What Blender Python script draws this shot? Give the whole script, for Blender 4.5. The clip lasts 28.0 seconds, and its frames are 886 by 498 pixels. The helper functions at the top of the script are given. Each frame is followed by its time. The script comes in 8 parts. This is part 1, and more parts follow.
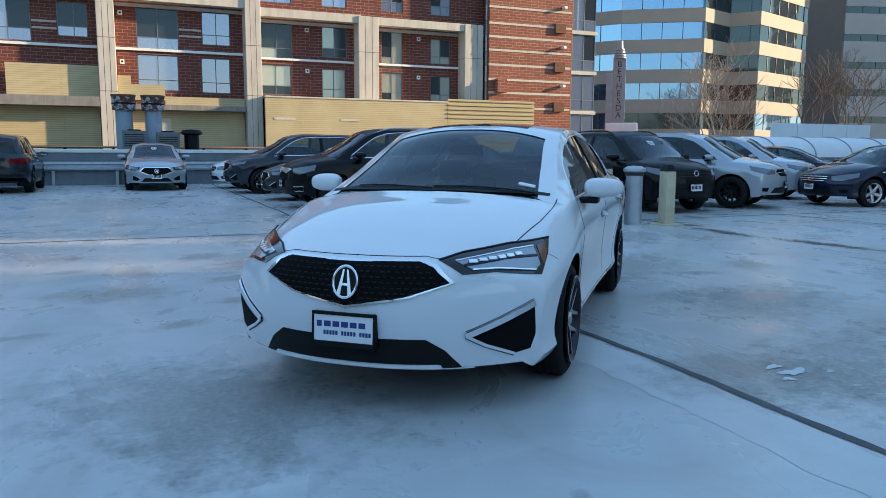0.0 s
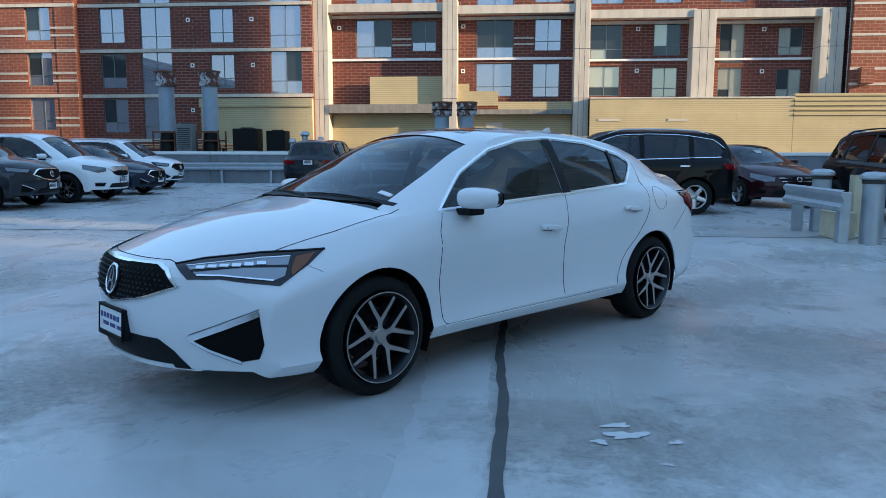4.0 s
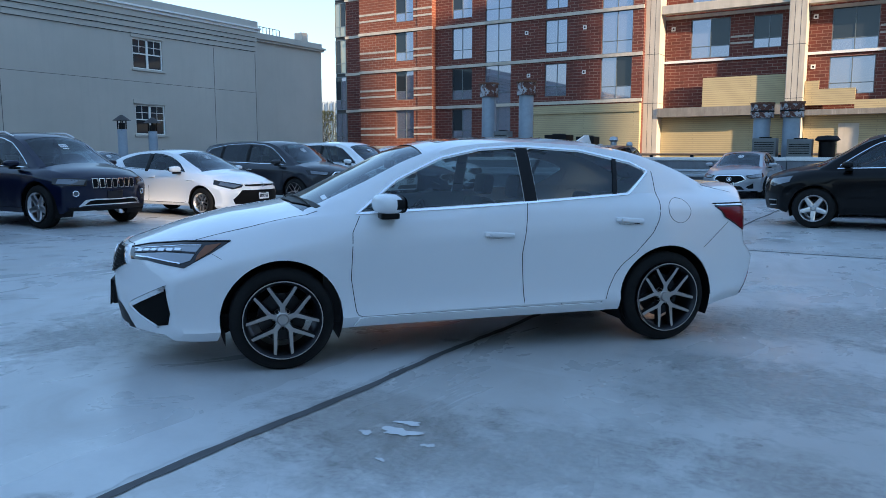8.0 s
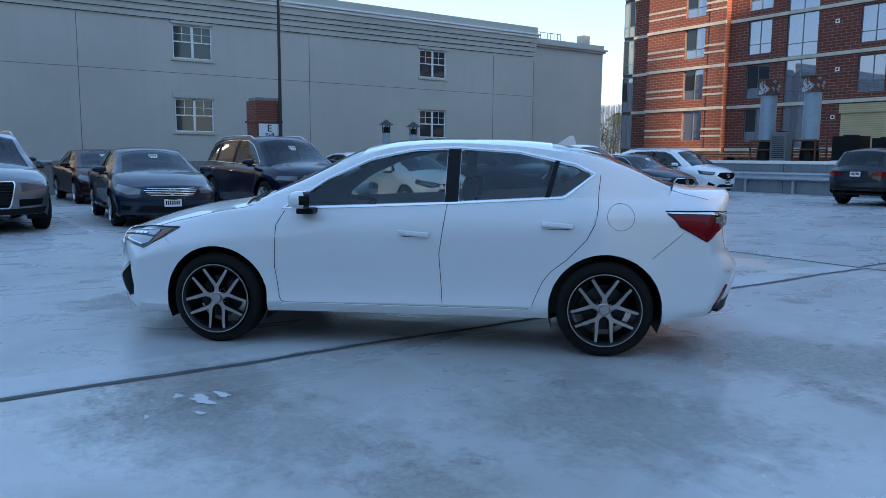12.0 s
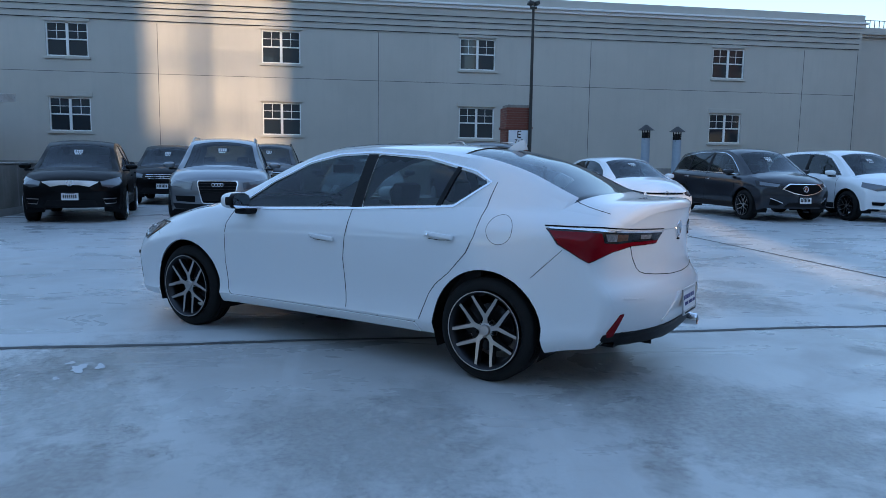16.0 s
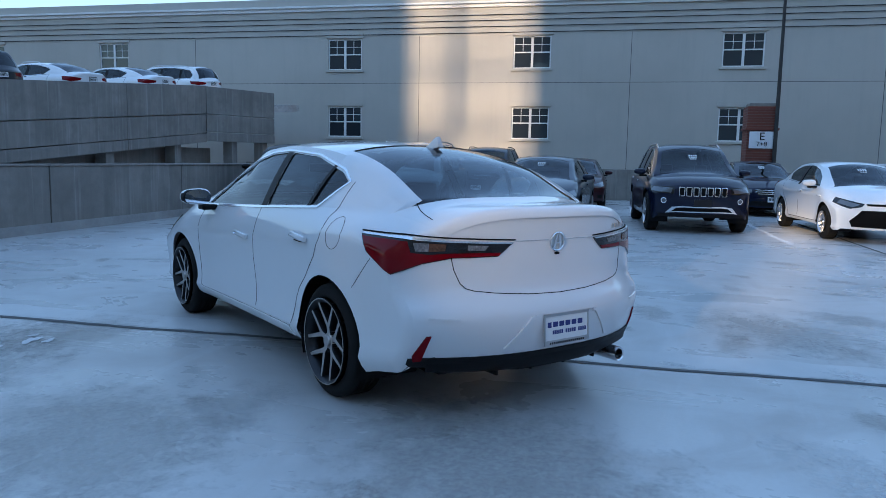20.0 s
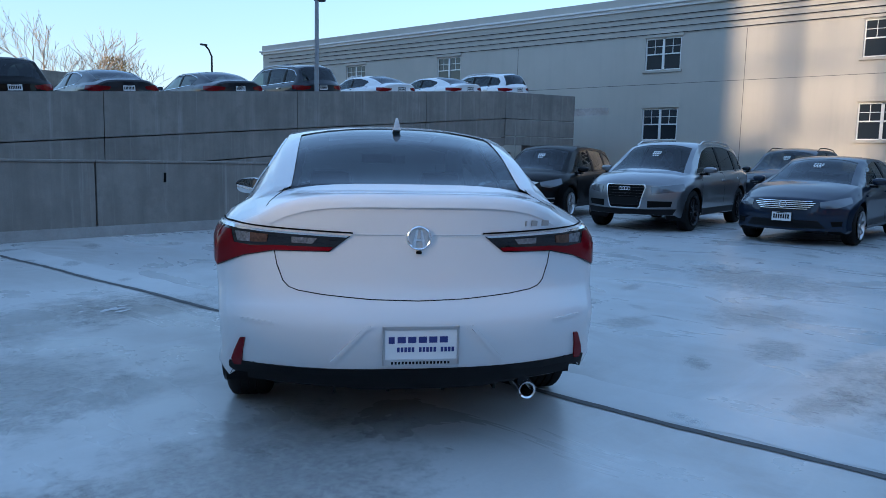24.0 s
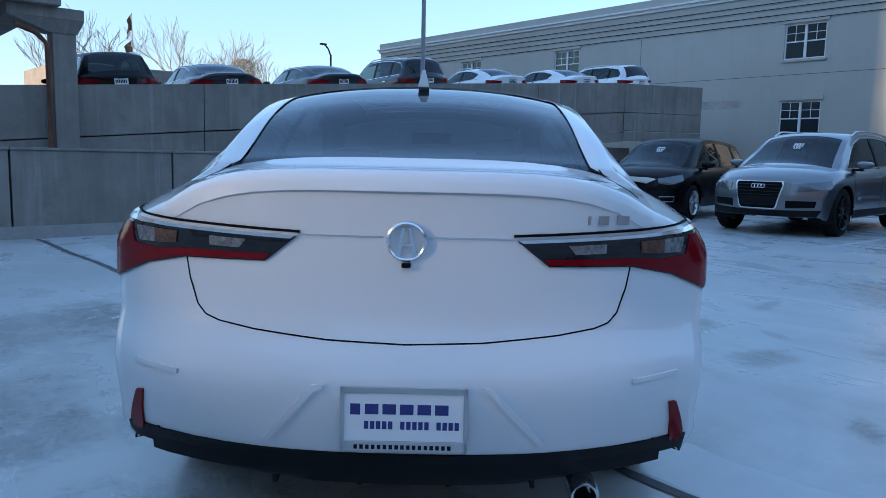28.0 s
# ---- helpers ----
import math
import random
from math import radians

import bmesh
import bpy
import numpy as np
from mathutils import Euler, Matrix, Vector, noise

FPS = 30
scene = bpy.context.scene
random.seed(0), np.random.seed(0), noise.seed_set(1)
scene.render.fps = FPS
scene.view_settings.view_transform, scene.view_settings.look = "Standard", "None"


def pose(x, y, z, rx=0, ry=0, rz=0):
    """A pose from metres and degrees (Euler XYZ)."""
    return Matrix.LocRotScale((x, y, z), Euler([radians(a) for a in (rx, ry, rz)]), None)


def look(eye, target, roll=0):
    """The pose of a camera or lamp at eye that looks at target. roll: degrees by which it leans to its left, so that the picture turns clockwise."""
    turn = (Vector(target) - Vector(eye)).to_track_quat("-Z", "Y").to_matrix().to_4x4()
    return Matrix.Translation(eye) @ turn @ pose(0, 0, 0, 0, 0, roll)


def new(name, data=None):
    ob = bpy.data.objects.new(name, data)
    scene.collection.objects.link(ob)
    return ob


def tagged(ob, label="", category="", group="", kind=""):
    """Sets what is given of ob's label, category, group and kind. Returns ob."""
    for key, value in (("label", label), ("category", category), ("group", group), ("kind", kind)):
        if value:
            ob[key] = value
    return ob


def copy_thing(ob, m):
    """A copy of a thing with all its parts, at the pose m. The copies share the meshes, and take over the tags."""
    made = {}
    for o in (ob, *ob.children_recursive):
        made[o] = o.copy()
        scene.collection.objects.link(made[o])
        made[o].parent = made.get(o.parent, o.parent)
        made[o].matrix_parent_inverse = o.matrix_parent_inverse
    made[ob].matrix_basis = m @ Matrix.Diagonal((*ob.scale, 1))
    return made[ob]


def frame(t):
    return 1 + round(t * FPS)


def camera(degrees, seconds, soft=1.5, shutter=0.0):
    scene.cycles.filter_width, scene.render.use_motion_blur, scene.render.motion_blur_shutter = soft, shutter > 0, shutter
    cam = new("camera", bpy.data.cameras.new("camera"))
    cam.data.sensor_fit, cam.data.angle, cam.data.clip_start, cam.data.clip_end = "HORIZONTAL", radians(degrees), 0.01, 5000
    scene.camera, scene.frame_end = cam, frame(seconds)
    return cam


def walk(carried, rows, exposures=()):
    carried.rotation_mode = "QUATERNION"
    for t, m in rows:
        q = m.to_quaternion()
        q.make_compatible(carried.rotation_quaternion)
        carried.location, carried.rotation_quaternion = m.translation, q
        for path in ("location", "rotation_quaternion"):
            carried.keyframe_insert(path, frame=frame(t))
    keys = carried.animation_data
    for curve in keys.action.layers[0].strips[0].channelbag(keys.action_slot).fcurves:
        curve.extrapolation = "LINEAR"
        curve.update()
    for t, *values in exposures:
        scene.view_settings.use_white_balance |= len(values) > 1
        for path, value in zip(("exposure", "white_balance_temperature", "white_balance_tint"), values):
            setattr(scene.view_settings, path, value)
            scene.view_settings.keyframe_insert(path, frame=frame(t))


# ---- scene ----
cam = camera(61.7, 28.0, soft=0.65)
PATH = [
    (0, (-0.005, -0.072, 1.241), (0.765, 1.755, 0.979), 0.3),
    (1, (0.703, -0.306, 1.289), (1.222, 1.608, 1.026), 0.2),
    (2, (1.41, -0.327, 1.291), (1.664, 1.639, 1.027), 0.1),
    (2.5, (1.793, -0.381, 1.319), (1.929, 1.597, 1.055), 0.1),
    (4.5, (3.207, -0.36, 1.28), (2.941, 1.605, 1.019), 0.1),
    (5, (3.538, -0.354, 1.292), (3.163, 1.593, 1.032), 0.1),
    (6, (4.16, -0.259, 1.3), (3.54, 1.625, 1.042), -0.1),
    (7, (4.783, -0.099, 1.305), (3.936, 1.695, 1.05), -0.0),
    (8, (5.421, 0.157, 1.315), (4.364, 1.837, 1.064), 0.0),
    (9, (5.972, 0.457, 1.296), (4.705, 1.984, 1.047), 0.2),
    (10, (6.562, 0.84, 1.309), (5.135, 2.218, 1.061), 0.2),
    (11, (6.979, 1.327, 1.308), (5.447, 2.588, 1.061), 0.3),
    (12, (7.353, 1.824, 1.311), (5.713, 2.941, 1.064), 0.4),
    (12.5, (7.508, 2.087, 1.318), (5.809, 3.114, 1.072), 0.5),
    (14.5, (8.088, 3.358, 1.331), (6.21, 4.002, 1.089), 0.6),
    (15, (8.15, 3.696, 1.313), (6.24, 4.235, 1.072), 0.6),
    (16, (8.262, 4.422, 1.335), (6.304, 4.75, 1.095), 0.8),
    (17, (8.213, 5.057, 1.333), (6.231, 5.166, 1.093), 1.0),
    (18, (8.149, 5.716, 1.32), (6.167, 5.603, 1.078), 1.0),
    (19, (8.021, 6.366, 1.345), (6.057, 6.079, 1.104), 1.0),
    (20, (7.799, 6.922, 1.335), (5.863, 6.478, 1.095), 1.1),
    (20.5, (7.719, 7.266, 1.33), (5.805, 6.734, 1.091), 1.2),
    (22.5, (6.868, 8.239, 1.272), (5.133, 7.275, 1.033), 1.2),
    (23, (6.680, 8.392, 1.283), (5.013, 7.313, 1.043), 1.2),
    (23.5, (6.472, 8.589, 1.274), (4.877, 7.407, 1.033), 1.1),
    (24, (6.250, 8.692, 1.256), (4.720, 7.427, 1.015), 1.2),
    (24.5, (6.006, 8.753, 1.268), (4.533, 7.422, 1.027), 1.2),
    (25, (5.839, 8.847, 1.259), (4.415, 7.464, 1.020), 1.3),
    (25.5, (5.728, 8.884, 1.249), (4.341, 7.463, 1.011), 1.4),
    (26, (5.687, 8.868, 1.233), (4.327, 7.421, 0.996), 1.5),
    (26.5, (5.639, 8.852, 1.217), (4.295, 7.390, 0.979), 1.5),
    (27, (5.519, 8.702, 1.188), (4.189, 7.228, 0.947), 1.4),
    (27.5, (5.355, 8.452, 1.165), (4.036, 6.968, 0.920), 1.2),
    (28, (5.103, 8.121, 1.144), (3.794, 6.629, 0.895), 1.3),
]
walk(cam, [(t, look(eye, target, roll)) for t, eye, target, roll in PATH], exposures=[(0.0, 2.00, 6050, 8), (9.0, 2.02, 6000, 14), (15.0, 1.95, 6000, 16), (28.0, 1.87, 5700, 14)])

# ---- light ----
SUN_EL, SUN_AZ = 15.0, -16.0          # degrees; azimuth from +x towards +y
world = bpy.data.worlds.new("sky")
scene.world = world
world.use_nodes = True
wn = world.node_tree
wn.nodes.clear()
sky = wn.nodes.new("ShaderNodeTexSky")
sky.sky_type = 'NISHITA'
sky.sun_disc = False
sky.sun_elevation = radians(SUN_EL)
sky.sun_rotation = radians(90.0 - SUN_AZ)
sky.air_density, sky.dust_density, sky.ozone_density = 1.7, 0.0, 4.0
bgd = wn.nodes.new("ShaderNodeBackground")
bgd.inputs["Strength"].default_value = 0.15
wout = wn.nodes.new("ShaderNodeOutputWorld")
haze = wn.nodes.new("ShaderNodeMix")          # thin even high haze over the clear sky
haze.data_type = 'RGBA'
haze.inputs[0].default_value = 0.70
haze.inputs[7].default_value = (0.62, 1.02, 1.60, 1)
wn.links.new(sky.outputs[0], haze.inputs[6])
wn.links.new(haze.outputs[2], bgd.inputs[0])
wn.links.new(bgd.outputs[0], wout.inputs[0])
sun_data = bpy.data.lights.new("sun", 'SUN')
sun_data.energy, sun_data.angle, sun_data.color = 2.7, radians(1.0), (1.0, 0.74, 0.44)
sun = new("sun", sun_data)
_sv = Vector((math.cos(radians(SUN_EL)) * math.cos(radians(SUN_AZ)), math.cos(radians(SUN_EL)) * math.sin(radians(SUN_AZ)), math.sin(radians(SUN_EL))))
sun.matrix_world = look(_sv * 60, (0, 0, 0))

# ---- materials ----
def mat(name, color, rough=0.5, metal=0.0, coat=0.0, spec=0.5, trans=0.0, ior=1.45):
    m = bpy.data.materials.new(name)
    m.use_nodes = True
    b = m.node_tree.nodes["Principled BSDF"]
    b.inputs["Base Color"].default_value = (*color, 1)
    b.inputs["Roughness"].default_value = rough
    b.inputs["Metallic"].default_value = metal
    b.inputs["Coat Weight"].default_value = coat
    b.inputs["Coat Roughness"].default_value = 0.03
    b.inputs["Specular IOR Level"].default_value = spec
    b.inputs["Transmission Weight"].default_value = trans
    b.inputs["IOR"].default_value = ior
    return m


def node(m, kind, **values):
    n = m.node_tree.nodes.new(kind)
    for k, v in values.items():
        n.inputs[k].default_value = v
    return n


def link(m, a, b):
    m.node_tree.links.new(a, b)


def bsdf(m):
    return m.node_tree.nodes["Principled BSDF"]


def coords(m, kind="Object"):
    return m.node_tree.nodes.new("ShaderNodeTexCoord").outputs[kind]


def noise_tex(m, scale, detail=4.0, rough=0.6, vec=None, stretch=None):
    n = node(m, "ShaderNodeTexNoise", Scale=scale, Detail=detail, Roughness=rough)
    v = vec if vec is not None else coords(m)
    if stretch:
        mp = m.node_tree.nodes.new("ShaderNodeMapping")
        mp.inputs["Scale"].default_value = stretch
        link(m, v, mp.inputs[0])
        v = mp.outputs[0]
    link(m, v, n.inputs["Vector"])
    return n.outputs["Fac"]


def ramp(m, fac, stops):
    r = m.node_tree.nodes.new("ShaderNodeValToRGB")
    while len(r.color_ramp.elements) < len(stops):
        r.color_ramp.elements.new(0.5)
    for e, (p, c) in zip(r.color_ramp.elements, stops):
        e.position = p
        e.color = (*c, 1) if len(c) == 3 else c
    link(m, fac, r.inputs[0])
    return r.outputs[0]


def mix(m, fac, a, b, mode='MIX'):
    n = m.node_tree.nodes.new("ShaderNodeMix")
    n.data_type, n.blend_type = 'RGBA', mode
    for value, slot in ((fac, n.inputs[0]), (a, n.inputs[6]), (b, n.inputs[7])):
        if isinstance(value, (int, float)):
            slot.default_value = value
        elif isinstance(value, tuple):
            slot.default_value = (*value, 1)
        else:
            link(m, value, slot)
    return n.outputs[2]


def bump(m, height, strength=0.3, dist=0.01):
    n = node(m, "ShaderNodeBump", Strength=strength, Distance=dist)
    link(m, height, n.inputs["Height"])
    link(m, n.outputs[0], bsdf(m).inputs["Normal"])


def grained(name, color, rough=0.7, scale=6.0, amount=0.25, bump_scale=60.0, bump_amount=0.15, metal=0.0, streak=None):
    """A paint or stone with blotches, fine grain and relief."""
    m = mat(name, color, rough, metal)
    dark = tuple(c * (1 - amount) for c in color)
    light = tuple(min(1, c * (1 + amount * 0.6)) for c in color)
    c1 = ramp(m, noise_tex(m, scale, 6, 0.65), [(0.3, dark), (0.7, light)])
    fine = noise_tex(m, bump_scale, 3, 0.6)
    c2 = mix(m, 0.35, c1, mix(m, fine, dark, light))
    if streak:
        s = noise_tex(m, 1.0, 5, 0.6, stretch=streak)
        c2 = mix(m, ramp(m, s, [(0.45, (0, 0, 0)), (0.75, (0.6, 0.6, 0.6))]), c2, tuple(c * 0.55 for c in color))
    link(m, c2, bsdf(m).inputs["Base Color"])
    link(m, ramp(m, fine, [(0, (rough - 0.1,) * 3), (1, (min(1, rough + 0.1),) * 3)]), bsdf(m).inputs["Roughness"])
    bump(m, fine, bump_amount, 0.005)
    return m


def car_paint(name, color, metal=0.0, rough=0.35, coat=1.0):
    m = mat(name, color, rough, metal, coat=coat, spec=0.1)
    bsdf(m).inputs["Coat IOR"].default_value = 1.52
    dust = noise_tex(m, 3.0, 5, 0.6)
    link(m, ramp(m, dust, [(0.3, (0.01, 0.01, 0.01)), (0.8, (0.05, 0.05, 0.05))]), bsdf(m).inputs["Coat Roughness"])
    return m


M = {}
M["concrete_wall"] = grained("wall_concrete", (0.25, 0.23, 0.205), 0.85, 0.9, 0.4, 50, 0.3, streak=(4, 4, 0.35))
_w = M["concrete_wall"]
_drip = noise_tex(_w, 1.0, 6, 0.65, stretch=(7, 7, 0.28))
_blot = noise_tex(_w, 1.7, 6, 0.7)
_old = bsdf(_w).inputs["Base Color"].links[0].from_socket
_c = mix(_w, ramp(_w, _drip, [(0.56, (0, 0, 0)), (0.72, (0.5, 0.5, 0.5))]), _old, (0.40, 0.385, 0.36))
_c = mix(_w, ramp(_w, _blot, [(0.52, (0, 0, 0)), (0.70, (0.5, 0.5, 0.5))]), _c, (0.15, 0.135, 0.12))
link(_w, _c, bsdf(_w).inputs["Base Color"])
M["white_trim"] = grained("white_trim", (0.75, 0.74, 0.71), 0.6, 3, 0.06, 60, 0.05)
M["dark"] = mat("dark_plastic", (0.007, 0.007, 0.008), 0.5, spec=0.2)
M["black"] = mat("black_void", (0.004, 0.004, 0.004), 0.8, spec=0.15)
M["rubber"] = grained("tyre_rubber", (0.012, 0.012, 0.012), 0.8, 8, 0.3, 80, 0.2)
bsdf(M["rubber"]).inputs["Specular IOR Level"].default_value = 0.2
M["chrome"] = mat("chrome", (0.82, 0.83, 0.85), 0.20, 1.0)
M["mirror"] = mat("mirror_glass", (0.72, 0.74, 0.77), 0.02, 1.0)
M["alloy"] = mat("alloy", (0.58, 0.57, 0.57), 0.3, 1.0)
M["rim_face"] = mat("machined_rim", (0.46, 0.43, 0.41), 0.36, 1.0)
M["gunmetal"] = mat("gunmetal", (0.035, 0.035, 0.038), 0.35, 0.8)
M["galv"] = grained("galvanised_steel", (0.42, 0.45, 0.48), 0.45, 6, 0.2, 40, 0.1, metal=0.7)


def thin_glass(name, tint, f0=0.08):
    """A thin pane: tinted see-through, with gloss that grows towards grazing angles."""
    m = bpy.data.materials.new(name)
    m.use_nodes = True
    nt = m.node_tree
    nt.nodes.clear()
    out = nt.nodes.new("ShaderNodeOutputMaterial")
    mx, tr, gl = nt.nodes.new("ShaderNodeMixShader"), nt.nodes.new("ShaderNodeBsdfTransparent"), nt.nodes.new("ShaderNodeBsdfGlossy")
    tr.inputs["Color"].default_value = (*tint, 1)
    gl.inputs["Color"].default_value = (0.80, 0.84, 0.90, 1)
    gl.inputs["Roughness"].default_value = 0.0
    lw = nt.nodes.new("ShaderNodeLayerWeight")
    lw.inputs["Blend"].default_value = 0.5
    pw, ma = nt.nodes.new("ShaderNodeMath"), nt.nodes.new("ShaderNodeMath")
    pw.operation, ma.operation = 'POWER', 'MULTIPLY_ADD'
    pw.inputs[1].default_value = 5.0
    ma.inputs[1].default_value, ma.inputs[2].default_value = 1.0 - f0, f0
    nt.links.new(lw.outputs["Facing"], pw.inputs[0])
    nt.links.new(pw.outputs[0], ma.inputs[0])
    nt.links.new(ma.outputs[0], mx.inputs[0])
    nt.links.new(tr.outputs[0], mx.inputs[1])
    nt.links.new(gl.outputs[0], mx.inputs[2])
    nt.links.new(mx.outputs[0], out.inputs[0])
    return m


M["glass"] = thin_glass("tinted_glass", (0.30, 0.37, 0.37), 0.05)
M["glass_clear"] = thin_glass("light_green_glass", (0.47, 0.54, 0.54), 0.05)
M["glass_rear"] = thin_glass("blue_tinted_rear_glass", (0.42, 0.50, 0.54), 0.075)
M["glass_dark"] = thin_glass("privacy_glass", (0.10, 0.125, 0.13), 0.05)
M["window"] = mat("window_glass", (0.03, 0.04, 0.045), 0.02, 0.0, spec=1.0)
M["frame_dark"] = mat("window_frame", (0.05, 0.055, 0.06), 0.5)
M["frame_grey"] = mat("aluminium_window_frame", (0.16, 0.185, 0.195), 0.45, 0.3)
M["white_frame"] = mat("white_window_frame", (0.75, 0.75, 0.73), 0.5)
M["red_lens"] = mat("red_lens", (0.16, 0.0012, 0.005), 0.15, coat=0.3, spec=0.1)
M["head_lens"] = mat("lamp_lens", (0.12, 0.13, 0.145), 0.16, 0.4, coat=1.0)
M["clear_lens"] = mat("clear_lens", (0.27, 0.29, 0.32), 0.22, 0.4, coat=0.8)
M["smoke_lens"] = mat("smoked_lens", (0.012, 0.012, 0.014), 0.08, coat=0.6, spec=0.2)
M["amber"] = mat("amber_lens", (0.17, 0.055, 0.018), 0.15, coat=0.6, spec=0.2)
M["headliner"] = mat("headliner_cloth", (0.14, 0.135, 0.13), 0.9)
M["lamp_clear"] = grained("ribbed_clear_lens", (0.20, 0.20, 0.21), 0.12, 55, 0.9, 150, 0.6)
M["lamp_amber"] = grained("ribbed_amber_lens", (0.12, 0.055, 0.03), 0.12, 55, 0.8, 150, 0.6)
M["plate"] = mat("plate_white", (0.75, 0.75, 0.75), 0.4)
M["ink"] = mat("plate_ink", (0.03, 0.04, 0.18), 0.5)
M["seat"] = grained("seat_leather", (0.018, 0.017, 0.017), 0.6, 10, 0.3, 100, 0.2)
M["rust"] = grained("rusty_steel", (0.16, 0.07, 0.04), 0.85, 5, 0.5, 40, 0.3)
M["bollard"] = grained("cream_bollard", (0.55, 0.48, 0.33), 0.7, 5, 0.2, 50, 0.2)
PAINT = {
    "white": car_paint("pearl_white_paint", (0.70, 0.705, 0.715)),
    "white2": car_paint("white_paint", (0.78, 0.79, 0.80)),
    "black": car_paint("black_paint", (0.0012, 0.0012, 0.0018), rough=0.5, coat=0.28),
    "navy": car_paint("navy_paint", (0.003, 0.006, 0.022), coat=0.6),
    "darkblue": car_paint("dark_blue_paint", (0.008, 0.017, 0.036), 0.3, coat=0.7),
    "grey": car_paint("grey_paint", (0.022, 0.025, 0.032), 0.4, coat=0.7),
    "midgrey": car_paint("mid_grey_paint", (0.20, 0.21, 0.225), 0.8, rough=0.3),
    "silver": car_paint("silver_paint", (0.36, 0.38, 0.41), 0.6),
    "maroon": car_paint("maroon_paint", (0.026, 0.002, 0.005), 0.2, coat=0.6),
}

# ---- mesh tools ----
def part(name, bm, material, parent=None, label="", smooth=False):
    me = bpy.data.meshes.new(name)
    if isinstance(bm, tuple):
        me.from_pydata(bm[0], [], bm[1])
    else:
        bm.to_mesh(me)
        bm.free()
    mats = material if isinstance(material, (list, tuple)) else [material]
    for mt in mats:
        me.materials.append(mt)
    if smooth:
        me.polygons.foreach_set("use_smooth", [True] * len(me.polygons))
        me.set_sharp_from_angle(angle=radians(smooth if smooth is not True else 40))
    ob = new(name, me)
    if parent is not None:
        ob.parent = parent
    if label:
        tagged(ob, label)
    return ob


def shared(name, ob, m, parent=None):
    """Another object on the mesh of ob."""
    o = new(name, ob.data)
    o.matrix_basis = m
    o.parent = parent
    return o


def box_bm(x0, x1, y0, y1, z0, z1, bevel=0.0, bm=None):
    bm2 = bmesh.new()
    bmesh.ops.create_cube(bm2, size=1.0)
    for v in bm2.verts:
        v.co = ((x0 + x1) / 2 + v.co.x * (x1 - x0), (y0 + y1) / 2 + v.co.y * (y1 - y0), (z0 + z1) / 2 + v.co.z * (z1 - z0))
    if bevel:
        bmesh.ops.bevel(bm2, geom=bm2.edges[:], offset=bevel, segments=2, affect='EDGES', profile=0.6)
    if bm is None:
        return bm2
    merge(bm, bm2)
    return bm


def merge(bm, other, m=None):
    if m is not None:
        bmesh.ops.transform(other, matrix=m, verts=other.verts[:])
    vs = [bm.verts.new(v.co) for v in other.verts]
    other.verts.index_update()
    for f in other.faces:
        try:
            nf = bm.faces.new([vs[v.index] for v in f.verts])
            nf.smooth, nf.material_index = f.smooth, f.material_index
        except ValueError:
            pass
    other.free()


def boxes_bm(rows, bevel=0.0):
    bm = bmesh.new()
    for r in rows:
        box_bm(*r, bevel=bevel, bm=bm)
    return bm


def cyl_bm(r, z0, z1, n=24, r2=None, bevel=0.0, cap=True):
    bm = bmesh.new()
    bmesh.ops.create_cone(bm, cap_ends=cap, segments=n, radius1=r, radius2=r if r2 is None else r2, depth=z1 - z0)
    bmesh.ops.translate(bm, vec=(0, 0, (z0 + z1) / 2), verts=bm.verts[:])
    if bevel:
        es = [e for e in bm.edges if abs(e.verts[0].co.z - e.verts[1].co.z) < 1e-5]
        bmesh.ops.bevel(bm, geom=es, offset=bevel, segments=2, affect='EDGES')
    return bm


def lathe_bm(profile, n=32, axis='Z', closed=False):
    """Turn (radius, height) pairs round an axis."""
    bm = bmesh.new()
    rows = []
    for r, h in profile:
        row = []
        for k in range(n):
            a = 2 * math.pi * k / n
            c, s = r * math.cos(a), r * math.sin(a)
            row.append(bm.verts.new((c, s, h) if axis == 'Z' else (c, h, s)))
        rows.append(row)
    pairs = list(zip(rows, rows[1:])) + ([(rows[-1], rows[0])] if closed else [])
    for a, b in pairs:
        for k in range(n):
            bm.faces.new((a[k], a[(k + 1) % n], b[(k + 1) % n], b[k]))
    bmesh.ops.recalc_face_normals(bm, faces=bm.faces[:])
    return bm


def tube_bm(points, r, n=8, bm=None, taper=None):
    """A tube along points."""
    bm = bm or bmesh.new()
    pts = [Vector(p) for p in points]
    rings = []
    for i, p in enumerate(pts):
        d = (pts[min(i + 1, len(pts) - 1)] - pts[max(i - 1, 0)]).normalized()
        a = d.cross(Vector((0, 0, 1)))
        a = a.normalized() if a.length > 1e-3 else Vector((1, 0, 0))
        b = d.cross(a)
        rr = r if taper is None else r + (taper - r) * i / (len(pts) - 1)
        rings.append([bm.verts.new(p + rr * (math.cos(2 * math.pi * k / n) * a + math.sin(2 * math.pi * k / n) * b)) for k in range(n)])
    for s, e in zip(rings, rings[1:]):
        for k in range(n):
            bm.faces.new((s[k], s[(k + 1) % n], e[(k + 1) % n], e[k]))
    bm.faces.new(rings[0][::-1])
    bm.faces.new(rings[-1])
    return bm


def thing(name, label, category, m=None, group="", kind=""):
    e = new(name)
    e.empty_display_size = 0.2
    if m is not None:
        e.matrix_basis = m
    return tagged(e, label, category, group, kind)

# ---- cars: shaped body shells with draped details ----
from mathutils.bvhtree import BVHTree


